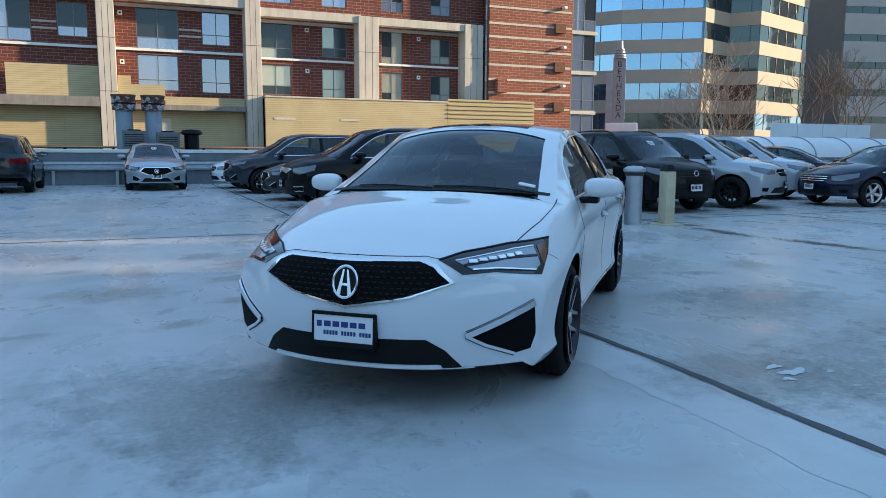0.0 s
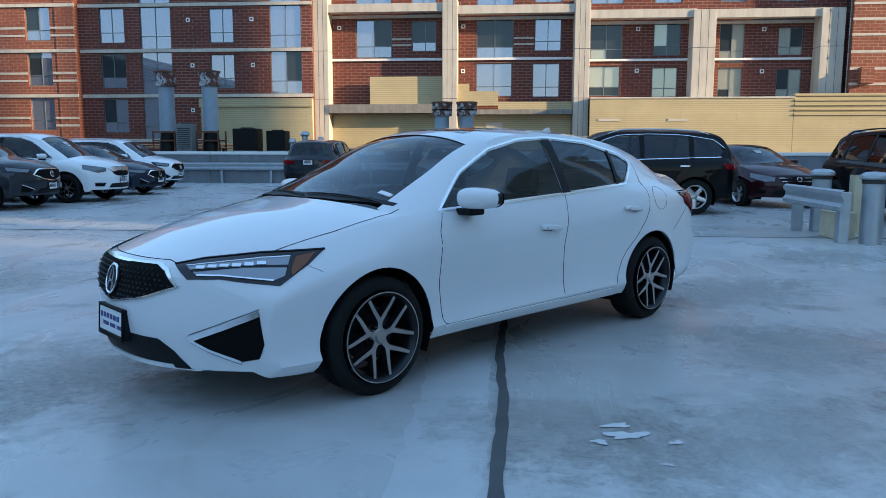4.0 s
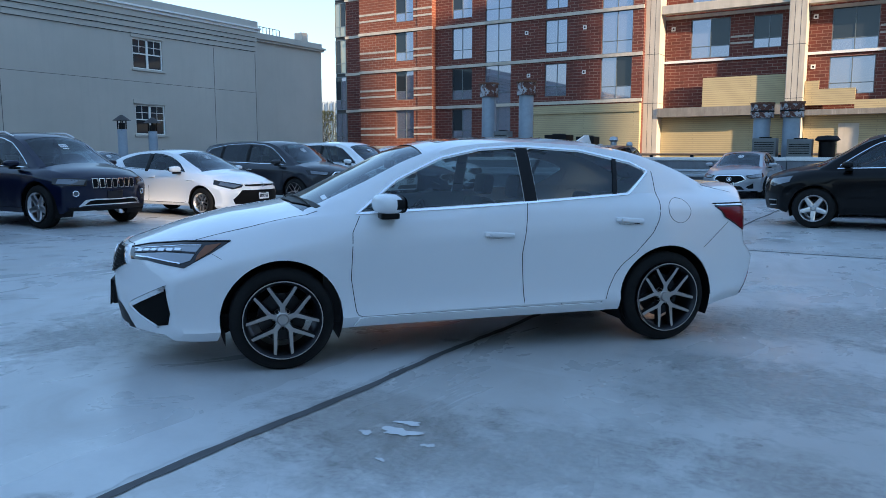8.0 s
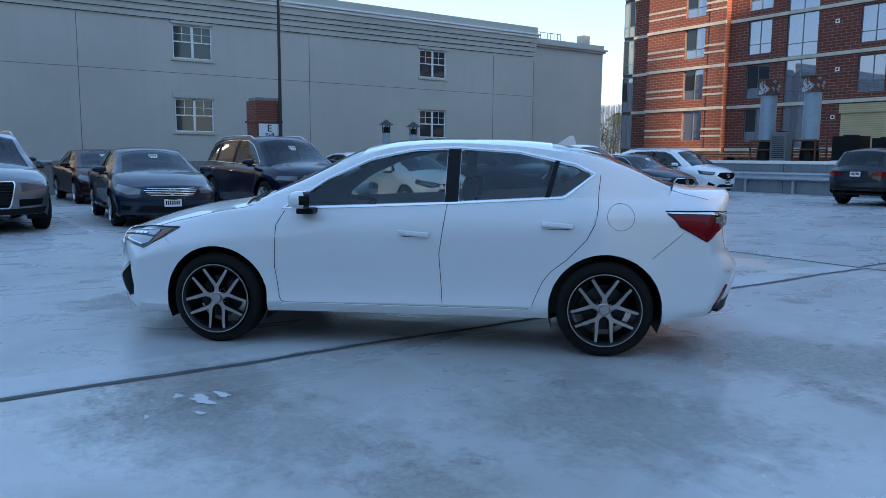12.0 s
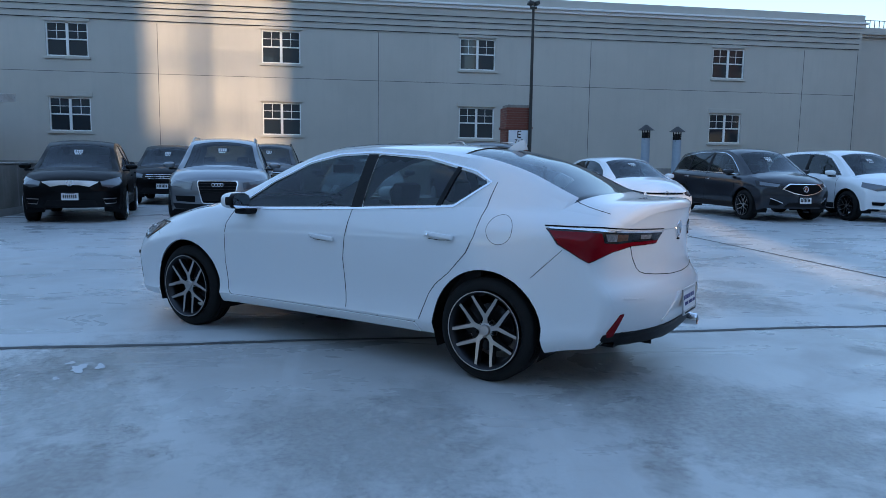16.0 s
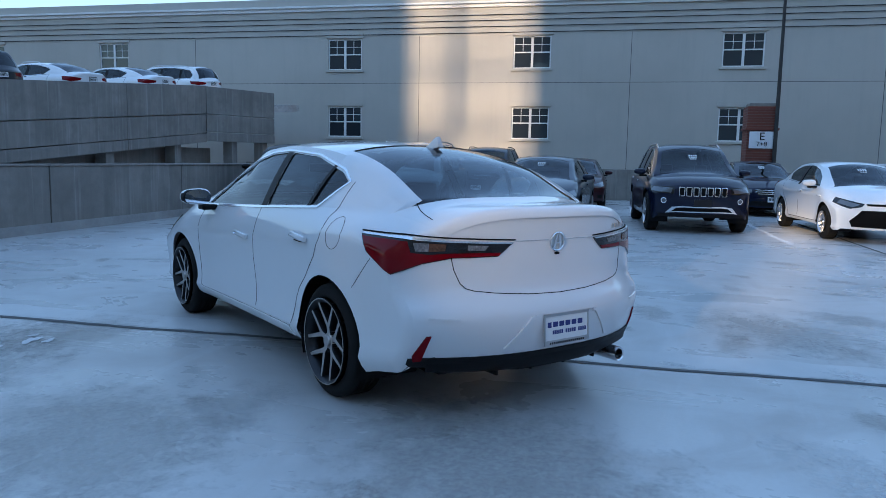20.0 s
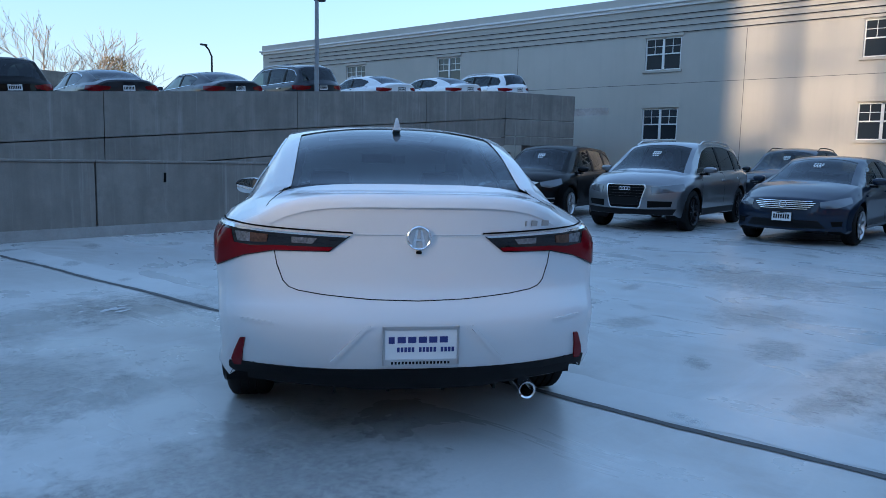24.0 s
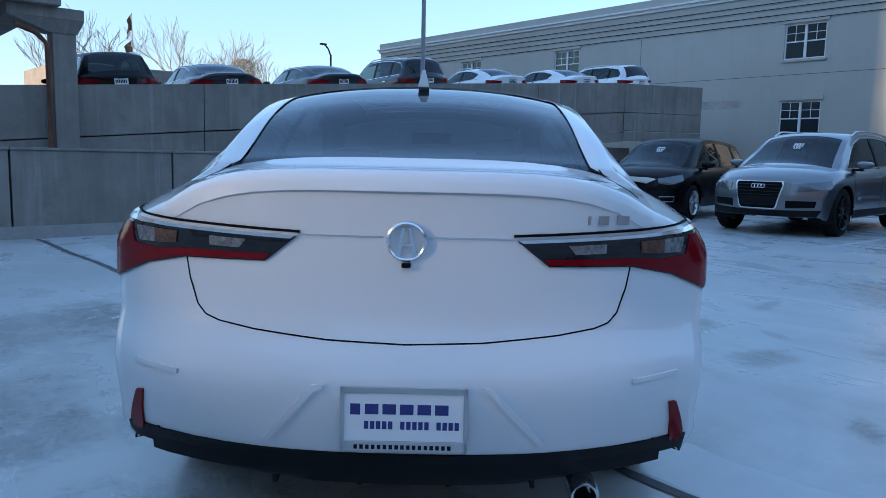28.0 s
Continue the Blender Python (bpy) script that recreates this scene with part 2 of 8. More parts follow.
def curve_at(pts, x):
    """Smooth curve through (x, value) pairs."""
    xs = np.array([p[0] for p in pts], float)
    ys = np.array([p[1] for p in pts], float)
    o = np.argsort(xs)
    xs, ys = xs[o], ys[o]
    if len(xs) < 3:
        return np.interp(x, xs, ys)
    d = np.diff(ys) / np.diff(xs)
    m = np.zeros(len(xs))
    m[0], m[-1] = d[0], d[-1]
    for i in range(1, len(xs) - 1):
        if d[i - 1] * d[i] > 0:
            w1, w2 = 2 * (xs[i + 1] - xs[i]) + (xs[i] - xs[i - 1]), (xs[i + 1] - xs[i]) + 2 * (xs[i] - xs[i - 1])
            m[i] = (w1 + w2) / (w1 / d[i - 1] + w2 / d[i])
    x = np.clip(x, xs[0], xs[-1])
    k = np.clip(np.searchsorted(xs, x) - 1, 0, len(xs) - 2)
    h = xs[k + 1] - xs[k]
    t = (x - xs[k]) / h
    return (2 * t**3 - 3 * t**2 + 1) * ys[k] + (t**3 - 2 * t**2 + t) * h * m[k] + (-2 * t**3 + 3 * t**2) * ys[k + 1] + (t**3 - t**2) * h * m[k + 1]


def inside(poly, x, y):
    c, j = False, len(poly) - 1
    for i in range(len(poly)):
        xi, yi = poly[i]
        xj, yj = poly[j]
        if (yi > y) != (yj > y) and x < (xj - xi) * (y - yi) / (yj - yi) + xi:
            c = not c
        j = i
    return c


def nearest_on(poly, x, y):
    best = None
    for i in range(len(poly)):
        ax, ay = poly[i - 1]
        bx, by = poly[i]
        dx, dy = bx - ax, by - ay
        t = max(0, min(1, ((x - ax) * dx + (y - ay) * dy) / (dx * dx + dy * dy + 1e-12)))
        px, py = ax + t * dx, ay + t * dy
        d = math.hypot(px - x, py - y)
        if best is None or d < best[0]:
            best = (d, px, py)
    return best


def rounded(poly, r=0.02, n=4):
    """Polygon with rounded corners."""
    out = []
    k = len(poly)
    for i in range(k):
        p, a, b = Vector(poly[i]), Vector(poly[i - 1]), Vector(poly[(i + 1) % k])
        ra, rb = min(r, (a - p).length * 0.45), min(r, (b - p).length * 0.45)
        s, e = p + (a - p).normalized() * ra, p + (b - p).normalized() * rb
        for q in range(n + 1):
            t = q / n
            out.append(tuple((1 - t) ** 2 * s + 2 * t * (1 - t) * p + t * t * e))
    return out


SIDE_F = [0, 0.04, 0.10, 0.17, 0.24, 0.32, 0.40, 0.48, 0.56, 0.63, 0.69, 0.75, 0.80, 0.85, 0.90, 0.94, 0.97, 1.0]
NS, NG, NT = len(SIDE_F), 6, 8


def split(cell, poly):
    """Parts of a face inside and outside an outline, along its edge nearest to the face."""
    cx, cz = sum(p[0] for p, _ in cell) / len(cell), sum(p[2] for p, _ in cell) / len(cell)
    best = None
    for i in range(len(poly)):
        a, b = poly[i - 1], poly[i]
        dx, dz = b[0] - a[0], b[1] - a[1]
        q = dx * dx + dz * dz
        if q < 1e-12:
            continue
        t = max(0, min(1, ((cx - a[0]) * dx + (cz - a[1]) * dz) / q))
        d = math.hypot(a[0] + t * dx - cx, a[1] + t * dz - cz)
        if best is None or d < best[0]:
            best = (d, a, (-dz / math.sqrt(q), dx / math.sqrt(q)))
    _, a, nr = best
    area = sum(poly[i - 1][0] * poly[i][1] - poly[i][0] * poly[i - 1][1] for i in range(len(poly)))
    sgn = 1 if area > 0 else -1
    dist = [sgn * ((p[0] - a[0]) * nr[0] + (p[2] - a[1]) * nr[1]) for p, _ in cell]
    inn, out = [], []
    for k in range(len(cell)):
        (p, jp), (q, jq), dp, dq = cell[k - 1], cell[k], dist[k - 1], dist[k]
        if (dp > 0) != (dq > 0):
            t = dp / (dp - dq)
            m = ([p[c] + t * (q[c] - p[c]) for c in range(3)], min(jp, jq))
            inn.append(m)
            out.append(m)
        (inn if dq > 0 else out).append((q, jq))
    return inn, out


class Shell:
    """The skin of a car: rows of points from sill to roof at stations along it. x forward, y left, z up."""

    def __init__(self, s, step=0.04):
        self.s = s
        xs = list(np.arange(s["xr"], s["xf"], step)) + [s["xf"]]
        xs += [s["xf"] - d for d in (0.008, 0.018, 0.03, 0.05)] + [s["xr"] + d for d in (0.008, 0.018, 0.03, 0.05)]
        xs += [s["cowl"], s["header"], s["rear_top"], s["rear_base"]]
        xs = sorted(xs)
        self.xs = np.array([x for i, x in enumerate(xs) if i == 0 or x - xs[i - 1] > 0.004])
        self.rows = [self.section(x) for x in self.xs]

    def section(self, x):
        s = self.s
        zs, zb, zt = (float(curve_at(s[k], x)) for k in ("sill", "belt", "top"))
        zr = float(curve_at(s["rail"], x)) if s["rear_base"] < x < s["cowl"] else zb + 0.012
        wm, wb = float(curve_at(s["wmax"], x)), float(curve_at(s["wbelt"], x))
        wr = float(curve_at(s["wrail"], x)) if s["rear_base"] < x < s["cowl"] else wb - 0.03
        ws = wm - s.get("tuck", 0.05)
        zr, zt = max(zr, zb + 0.008), max(zt, zr + 0.004)
        # rounding towards the blunt ends
        shrink = 0.0
        for end, sign in ((s["xf"], 1), (s["xr"], -1)):
            d = sign * (end - x)
            if d < 0.05:
                q = 1 - d / 0.05
                shrink = max(shrink, 0.035 * (1 - math.sqrt(max(0, 1 - q * q))))
        prof = s.get("prof", [(0, 0.0), (0.10, 0.35), (0.30, 0.72), (0.55, 0.93), (0.75, 1.0), (0.86, 0.97), (1.0, 0.0)])
        crown = 2.4 + s.get("flat_lid", 0.0) * min(1.0, max(0.0, (s["rear_base"] + 0.15 - x) / 0.25))
        pts = []
        for f in SIDE_F:
            if f <= 0.75:
                w = ws + (wm - ws) * float(np.interp(f, [q[0] for q in prof], [q[1] for q in prof]) if "prof" in s else curve_at(prof[:5], f))
            else:
                q = float(np.interp(f, [0.75, 0.85, 0.93, 1.0], s.get("shoulder", [1.0, 0.93, 0.62, 0.0])))
                if "shoulder_r" in s:
                    k = min(1.0, max(0.0, (-0.9 - x) / 0.8))
                    q += (float(np.interp(f, [0.75, 0.85, 0.93, 1.0], s["shoulder_r"])) - q) * k
                w = wb + (wm - wb) * q
            pts.append([w - shrink, zs + shrink + (zb - zs - shrink * 2) * f])
        wb -= shrink
        zb -= shrink
        wr -= shrink
        zr -= shrink
        zt -= shrink
        for k in range(1, NG + 1):
            f = k / NG
            pts.append([wb + (wr - wb) * f + 0.012 * math.sin(math.pi * f) * (zr - zb > 0.1), zb + (zr - zb) * f])
        for k in range(1, NT + 1):
            f = 1 - k / NT
            pts.append([wr * f, zr + (zt - zr) * (1 - f ** crown)])
        return pts

    def warp(self, x, y, z, j):
        s = self.s
        dx = 0.0
        xw = s.get("warp_f", 1.0)
        if x > xw:
            t = ((x - xw) / (s["xf"] - xw)) ** 2
            zc, up, dn = s.get("nose", (0.5, 0.35, 0.30))
            dz = z - zc
            dx -= t * (s["pf"] * (abs(y) / 0.8) ** s.get("pf_exp", 2.4) + (up * max(0, dz) ** 1.3 if dz > 0 else dn * abs(dz) ** 1.5))
        xw = s.get("warp_r", -1.2)
        if x < xw:
            t = ((x - xw) / (s["xr"] - xw)) ** 2
            zc, up, dn = s.get("tail", (0.55, 0.2, 0.3))
            dz = z - zc
            dx += t * (float(np.interp(z, [q[0] for q in s["tail_prof"]], [q[1] for q in s["tail_prof"]])) if "tail_prof" in s else 0.0)
            dx += t * (s["pr"] * (abs(y) / 0.8) ** 2.6 + (up * max(0, dz) ** 1.3 if dz > 0 else dn * abs(dz) ** 1.5))
        if j >= NS + NG - 1:
            c = 1 - (abs(y) / 0.72) ** 2
            b = s.get("bow", (0.10, 0.08))
            dx += b[0] * c * math.exp(-((x - s["cowl"]) / 0.35) ** 2) - b[1] * c * math.exp(-((x - s["rear_base"]) / 0.35) ** 2)
        # flare over the wheels
        dy = 0.0
        if j < NS:
            for ax in (s["axf"], s["axr"]):
                d = math.hypot(x - ax, z - s["hub"])
                dy += s.get("flare", 0.010) * math.exp(-((d - s["arch"]) / 0.09) ** 2)
        return (x + dx, y + math.copysign(dy, y) if abs(y) > 0.2 else y, z)

    def build(self, regions):
        """regions: (name, side polygon or function of station and row). Returns faces by name with their points."""
        n = len(self.xs)
        R = NS + NG + NT
        co = {}
        for i, x in enumerate(self.xs):
            for j in range(R):
                y, z = self.rows[i][j]
                xx, zz = x, z
                co[i, j, 1] = [xx, y, zz]
        groups = {}

        def put(name, sg, poly, j):
            q = []
            for p, jj in poly:
                w = self.warp(*p, jj)
                q.append((w[0], w[1] * sg, w[2]))
            key = name + ("" if sg == 1 or name in ("body", "arch", "windshield", "rear_glass", "roof") else "_r")
            groups.setdefault(key, []).append(q if sg == -1 else q[::-1])

        for i in range(n - 1):
            for j in range(R - 1):
                cell = [(co[k], k[1]) for k in ((i, j, 1), (i + 1, j, 1), (i + 1, j + 1, 1), (i, j + 1, 1))]
                name, done = "body", []
                for rn, test in regions:
                    if isinstance(test, list):
                        if j >= NS + NG - 1 or (rn.startswith("side") and j < NS - 1) or (not rn.startswith("side") and j >= NS - 1):
                            continue
                        flags = [inside(test, p[0], p[2]) for p, _ in cell]
                        if not any(flags):
                            continue
                        if all(flags):
                            name = rn
                            break
                        if rn.startswith("door"):
                            if inside(test, sum(p[0] for p, _ in cell) / len(cell), sum(p[2] for p, _ in cell) / len(cell)):
                                name = rn
                                break
                            continue
                        inn, out = split(cell, test)
                        if len(inn) > 2:
                            done.append((rn, inn))
                        cell = out
                        if len(cell) < 3:
                            break
                    elif test(sum(p[0] for p, _ in cell) / len(cell), j):
                        name = rn
                        break
                if len(cell) > 2:
                    done.append((name, cell))
                for nm, poly in done:
                    for sg in (1, -1):
                        put(nm, sg, poly, j)
        # blunt ends
        for i, sg in ((n - 1, 1), (0, -1)):
            top = NS - 1
            x = self.xs[i]
            cols = [co[i, j, 1][1] for j in range(top, R)]
            ctop = [co[i, j, 1][2] for j in range(top, R)]
            full = [(y, z) for y, z in zip(cols, ctop)] + [(-y, z) for y, z in list(zip(cols, ctop))[::-1][1:]]
            w_top = cols[0]
            grid = []
            for j in range(0, top):
                w, z = co[i, j, 1][1], co[i, j, 1][2]
                f = j / top
                grid.append([self.warp(x, y * w / w_top, z + (zt - ctop[0]) * f ** 2, 0) for y, zt in full])
            grid.append([self.warp(x, y, z, NS + 2 if abs(y) < w_top - 0.001 else 0) for y, z in full])
            for a, b in zip(grid, grid[1:]):
                for k in range(len(full) - 1):
                    q = [a[k], a[k + 1], b[k + 1], b[k]]
                    groups.setdefault("body", []).append(q if sg == 1 else q[::-1])
        return groups


def faces_bm(quads, off=0.0):
    bm = bmesh.new()
    table = {}
    for q in quads:
        vs = []
        for p in q:
            k = (round(p[0], 4), round(p[1], 4), round(p[2], 4))
            if k not in table:
                table[k] = bm.verts.new(p)
            if table[k] not in vs:
                vs.append(table[k])
        if len(vs) > 2:
            try:
                bm.faces.new(vs)
            except ValueError:
                pass
    if off:
        bm.normal_update()
        for v in bm.verts:
            v.co += v.normal * off
    return bm


def tree_of(groups, skip=()):
    vs, fs = [], []
    for name, quads in groups.items():
        if name in skip:
            continue
        for q in quads:
            fs.append(tuple(range(len(vs), len(vs) + len(q))))
            vs += q
    return BVHTree.FromPolygons([Vector(v) for v in vs], fs)


D = math.sqrt(0.5)
# where a ray starts, its way, and the two axes of the outline
WAYS = {"left": ((0, 3, 0), (0, -1, 0), (1, 0, 0)), "right": ((0, -3, 0), (0, 1, 0), (1, 0, 0)), "front": ((4, 0, 0), (-1, 0, 0), (0, 1, 0)),
        "rear": ((-4, 0, 0), (1, 0, 0), (0, 1, 0)), "fl": ((4, 4, 0), (-D, -D, 0), (-D, D, 0)), "fr": ((4, -4, 0), (-D, D, 0), (-D, -D, 0)),
        "rl": ((-4, 4, 0), (D, -D, 0), (D, D, 0)), "rr": ((-4, -4, 0), (D, D, 0), (D, -D, 0))}
TWIN = {"left": "right", "fl": "fr", "rl": "rr"}


def cast(tree, way, a, b):
    if way == "top":
        o, d = Vector((a, b, 4)), Vector((0, 0, -1))
    else:
        o, d, ax = (Vector(v) for v in WAYS[way])
        o = o + ax * a + Vector((0, 0, b))
    hit, nor, _, _ = tree.ray_cast(o, d)
    if hit is None:
        hit, nor, _, _ = tree.find_nearest(o + d * (2.2 if way in ("left", "right") else 2.0 if way in ("front", "rear") else 4.2))
    if nor.dot(d) > 0:
        nor = -nor
    return hit, nor


def fl(*pts):
    """Outline for the slanting ways from (x, y, z) points of the left side."""
    return [((-x + y) * D, z) for x, y, z in pts]


def rl(*pts):
    return [((x + y) * D, z) for x, y, z in pts]


def wrap(tree, side, *pts):
    """An outline for the slanting ways from points seen from the end (e, y, z) or the side (s, x, z)."""
    out = []
    for k, a, z in pts:
        h, _ = cast(tree, ("front" if side == "fl" else "rear") if k == "e" else "left", a, z)
        out.append(((-h.x + h.y) * D, z) if side == "fl" else ((h.x + h.y) * D, z))
    return out


def clip_cell(poly, x0, x1, y0, y1):
    for ax, lim, keep in ((0, x0, 1), (0, x1, -1), (1, y0, 1), (1, y1, -1)):
        out = []
        for i in range(len(poly)):
            a, b = poly[i - 1], poly[i]
            ia, ib = keep * (a[ax] - lim) >= 0, keep * (b[ax] - lim) >= 0
            if ia != ib:
                t = (lim - a[ax]) / (b[ax] - a[ax])
                out.append((a[0] + t * (b[0] - a[0]), a[1] + t * (b[1] - a[1])))
            if ib:
                out.append(b)
        poly = out
        if not poly:
            return []
    return poly


def drape(tree, way, poly, off=0.004, cell=0.03, skirt=0.012, bm=None):
    """A panel of the polygon's outline laid on a shell, seen from one of five ways."""
    bm = bm or bmesh.new()
    xs = [p[0] for p in poly]
    ys = [p[1] for p in poly]
    table = {}

    def vert(p):
        k = (round(p[0], 5), round(p[1], 5))
        if k not in table:
            hit, nor = cast(tree, way, *p)
            table[k] = (bm.verts.new(hit + nor * off), nor)
        return table[k]

    nx, ny = max(1, round((max(xs) - min(xs)) / cell)), max(1, round((max(ys) - min(ys)) / cell))
    for i in range(nx):
        for k in range(ny):
            x0, y0 = min(xs) + (max(xs) - min(xs)) * i / nx, min(ys) + (max(ys) - min(ys)) * k / ny
            c = clip_cell(list(poly), x0, x0 + (max(xs) - min(xs)) / nx, y0, y0 + (max(ys) - min(ys)) / ny)
            vs = []
            for p in c:
                v = vert(p)[0]
                if v not in vs:
                    vs.append(v)
            if len(vs) > 2:
                try:
                    bm.faces.new(vs)
                except ValueError:
                    pass
    nors = {v: nr for v, nr in table.values()}
    bm.normal_update()
    for f in bm.faces:
        if f.verts[0] in nors and f.normal.dot(nors[f.verts[0]]) < 0:
            f.normal_flip()
    if skirt:
        edges = [e for e in bm.edges if len(e.link_faces) == 1]
        low = {}
        for e in edges:
            for v in e.verts:
                if v not in low:
                    low[v] = bm.verts.new(v.co - nors.get(v, Vector((0, 0, 0))) * skirt)
        for e in edges:
            a, b = e.verts
            f = e.link_faces[0]
            lv = list(f.verts)
            if lv[(lv.index(a) + 1) % len(lv)] == b:
                a, b = b, a
            try:
                bm.faces.new((a, b, low[b], low[a]))
            except ValueError:
                pass
    return bm


def strip(tree, way, line, width=0.006, off=0.002, thick=0.004, closed=False, step=0.03, bm=None, shift=(0, 0, 0)):
    """A ribbon or moulding laid on a shell along a line."""
    bm = bm or bmesh.new()
    pts = list(line) + ([line[0]] if closed else [])
    fine = []
    for a, b in zip(pts, pts[1:]):
        n = max(1, int(math.hypot(b[0] - a[0], b[1] - a[1]) / step))
        fine += [(a[0] + (b[0] - a[0]) * k / n, a[1] + (b[1] - a[1]) * k / n) for k in range(n)]
    if not closed:
        fine.append(pts[-1])
    hits = [cast(tree, way, *p) for p in fine]
    rings = []
    n = len(hits)
    for i, (p, nr) in enumerate(hits):
        nx = hits[(i + 1) % n if closed else min(i + 1, n - 1)][0]
        pv = hits[i - 1 if closed else max(i - 1, 0)][0]
        d = nx - pv
        if d.length < 1e-6:
            d = Vector((1, 0, 0))
        sd = d.normalized().cross(nr).normalized() * width / 2
        q = p + nr * off + Vector(shift)
        rings.append([bm.verts.new(q + sd - nr * thick), bm.verts.new(q + sd), bm.verts.new(q - sd), bm.verts.new(q - sd - nr * thick)])
    for a, b in list(zip(rings, rings[1:])) + ([(rings[-1], rings[0])] if closed else []):
        for k in range(3):
            bm.faces.new((a[k], b[k], b[k + 1], a[k + 1]))
    return bm


def tyre_bm(r, w, rim):
    h = w / 2
    side = [(rim, -h * 0.82), (rim + 0.012, -h * 0.95), (rim + (r - rim) * 0.45, -h), (r - 0.03, -h * 0.96), (r - 0.008, -h * 0.82), (r, -h * 0.7)]
    tread = []
    for k in range(1, 4):
        y = -h * 0.7 + h * 1.4 * k / 4
        tread += [(r, y - 0.006), (r - 0.008, y - 0.004), (r - 0.008, y + 0.004), (r, y + 0.006)]
    prof = side + tread + [(a, -b) for a, b in side[::-1]]
    return lathe_bm(prof, 56, 'Y')


def rim_bm(R, w, style, bm=None):
    """Wheel of spokes, its face at +y."""
    bm = lathe_bm([(R + 0.004, w * 0.40), (R + 0.006, w * 0.46), (R, w * 0.46), (R - 0.018, w * 0.38), (R - 0.03, w * 0.1), (R - 0.035, -w * 0.4)], 56, 'Y')
    n, pair, wid = style
    y = w * 0.40

    def spoke(a0, a1, r0, r1, w0, w1, yo0, yo1):
        rows = []
        for k in range(5):
            t = k / 4
            a, r, ww, yy = a0 + (a1 - a0) * t ** 1.3, r0 + (r1 - r0) * t, (w0 + (w1 - w0) * t) / 2, y + yo0 + (yo1 - yo0) * t
            c = Vector((math.cos(a), 0, math.sin(a)))
            sd = Vector((-math.sin(a), 0, math.cos(a)))
            b = c * r
            rows.append([b + sd * ww * 1.25 + Vector((0, yy - 0.035, 0)), b + sd * ww + Vector((0, yy - 0.004, 0)), b + sd * ww * 0.75 + Vector((0, yy, 0)),
                         b - sd * ww * 0.75 + Vector((0, yy, 0)), b - sd * ww + Vector((0, yy - 0.004, 0)), b - sd * ww * 1.25 + Vector((0, yy - 0.035, 0))])
        vs = [[bm.verts.new(p) for p in r] for r in rows]
        for p, q in zip(vs, vs[1:]):
            for k in range(5):
                f = bm.faces.new((p[k], p[k + 1], q[k + 1], q[k]))
                f.material_index = 1 if k in (1, 2, 3) else 0

    def arm(path, a, sg, ww):
        """One arm of a pair: (along, aside) stations in rim radii."""
        u, sd = Vector((math.cos(a), 0, math.sin(a))), Vector((-math.sin(a), 0, math.cos(a))) * sg
        rows = []
        for k, (p, q) in enumerate(path):
            p0, p1 = path[max(k - 1, 0)], path[min(k + 1, len(path) - 1)]
            d = (u * (p1[0] - p0[0]) + sd * (p1[1] - p0[1])).normalized()
            nr = Vector((-d.z, 0, d.x))
            h = ww * (0.60 - 0.30 * k / (len(path) - 1))
            c = (u * p + sd * q) * R + Vector((0, y - 0.026 + 0.026 * p, 0))
            rows.append([c + nr * h * 1.15 + Vector((0, -0.04, 0)), c + nr * h + Vector((0, -0.006, 0)), c + nr * h * 0.80, c - nr * h * 0.80, c - nr * h + Vector((0, -0.006, 0)), c - nr * h * 1.15 + Vector((0, -0.04, 0))])
        vs = [[bm.verts.new(p) for p in r] for r in rows]
        for p, q in zip(vs, vs[1:]):
            for k in range(5):
                f = bm.faces.new((p[k], p[k + 1], q[k + 1], q[k]))
                f.material_index = 1 if k == 2 else 0

    for i in range(n):
        a = -math.pi / 2 + 2 * math.pi * i / n
        if pair:
            for sg in (-1, 1):
                arm([(0.10, 0.075), (0.20, 0.150), (0.30, 0.195), (0.45, 0.200), (0.70, 0.205), (0.965, 0.225)], a, sg, wid)
        else:
            spoke(a, a, R * 0.2, R - 0.012, wid * 1.2, wid * 0.9, -0.02, 0.0)
    for f in bm.faces:
        if len(f.verts) == 4 and abs(f.calc_center_median().y - w * 0.46) < 0.004:
            f.material_index = 1
    hub = lathe_bm([(0.0001, y - 0.005), (0.03, y - 0.006), (0.034, y - 0.012), (0.036, y - 0.02), (R * 0.24, y - 0.03), (R * 0.27, y - 0.07)], 24, 'Y')
    for f in hub.faces:
        f.material_index = 1
    merge(bm, hub)
    for i in range(5):
        a = -math.pi / 2 + 2 * math.pi * i / 5
        lug = lathe_bm([(0.0001, y - 0.02), (0.009, y - 0.02), (0.011, y - 0.045)], 8, 'Y')
        for f in lug.faces:
            f.material_index = 2
        merge(bm, lug, Matrix.Translation((0.055 * math.cos(a), 0, 0.055 * math.sin(a))))
    bmesh.ops.recalc_face_normals(bm, faces=bm.faces[:])
    return bm


WHEELS = {}


def wheel_meshes(r, w, rim, style, face):
    key = (r, w, rim, style, face)
    if key not in WHEELS:
        t = part("wheel", tyre_bm(r, w, rim), M["rubber"], smooth=35)
        o = part("rim", rim_bm(rim, w, style), [M["gunmetal"] if face != "silver" else M["alloy"], M["alloy"] if face == "silver" else M["rim_face"] if face != "dark" else M["gunmetal"], M["black"]], smooth=35)
        d = part("brake_disc", lathe_bm([(0.03, 0.012), (0.15, 0.012), (0.15, -0.012), (0.03, -0.012)], 28, 'Y'), M["gunmetal"], smooth=35)
        WHEELS[key] = (t.data, o.data, d.data)
        for ob in (t, o, d):
            bpy.data.objects.remove(ob)
    return WHEELS[key]


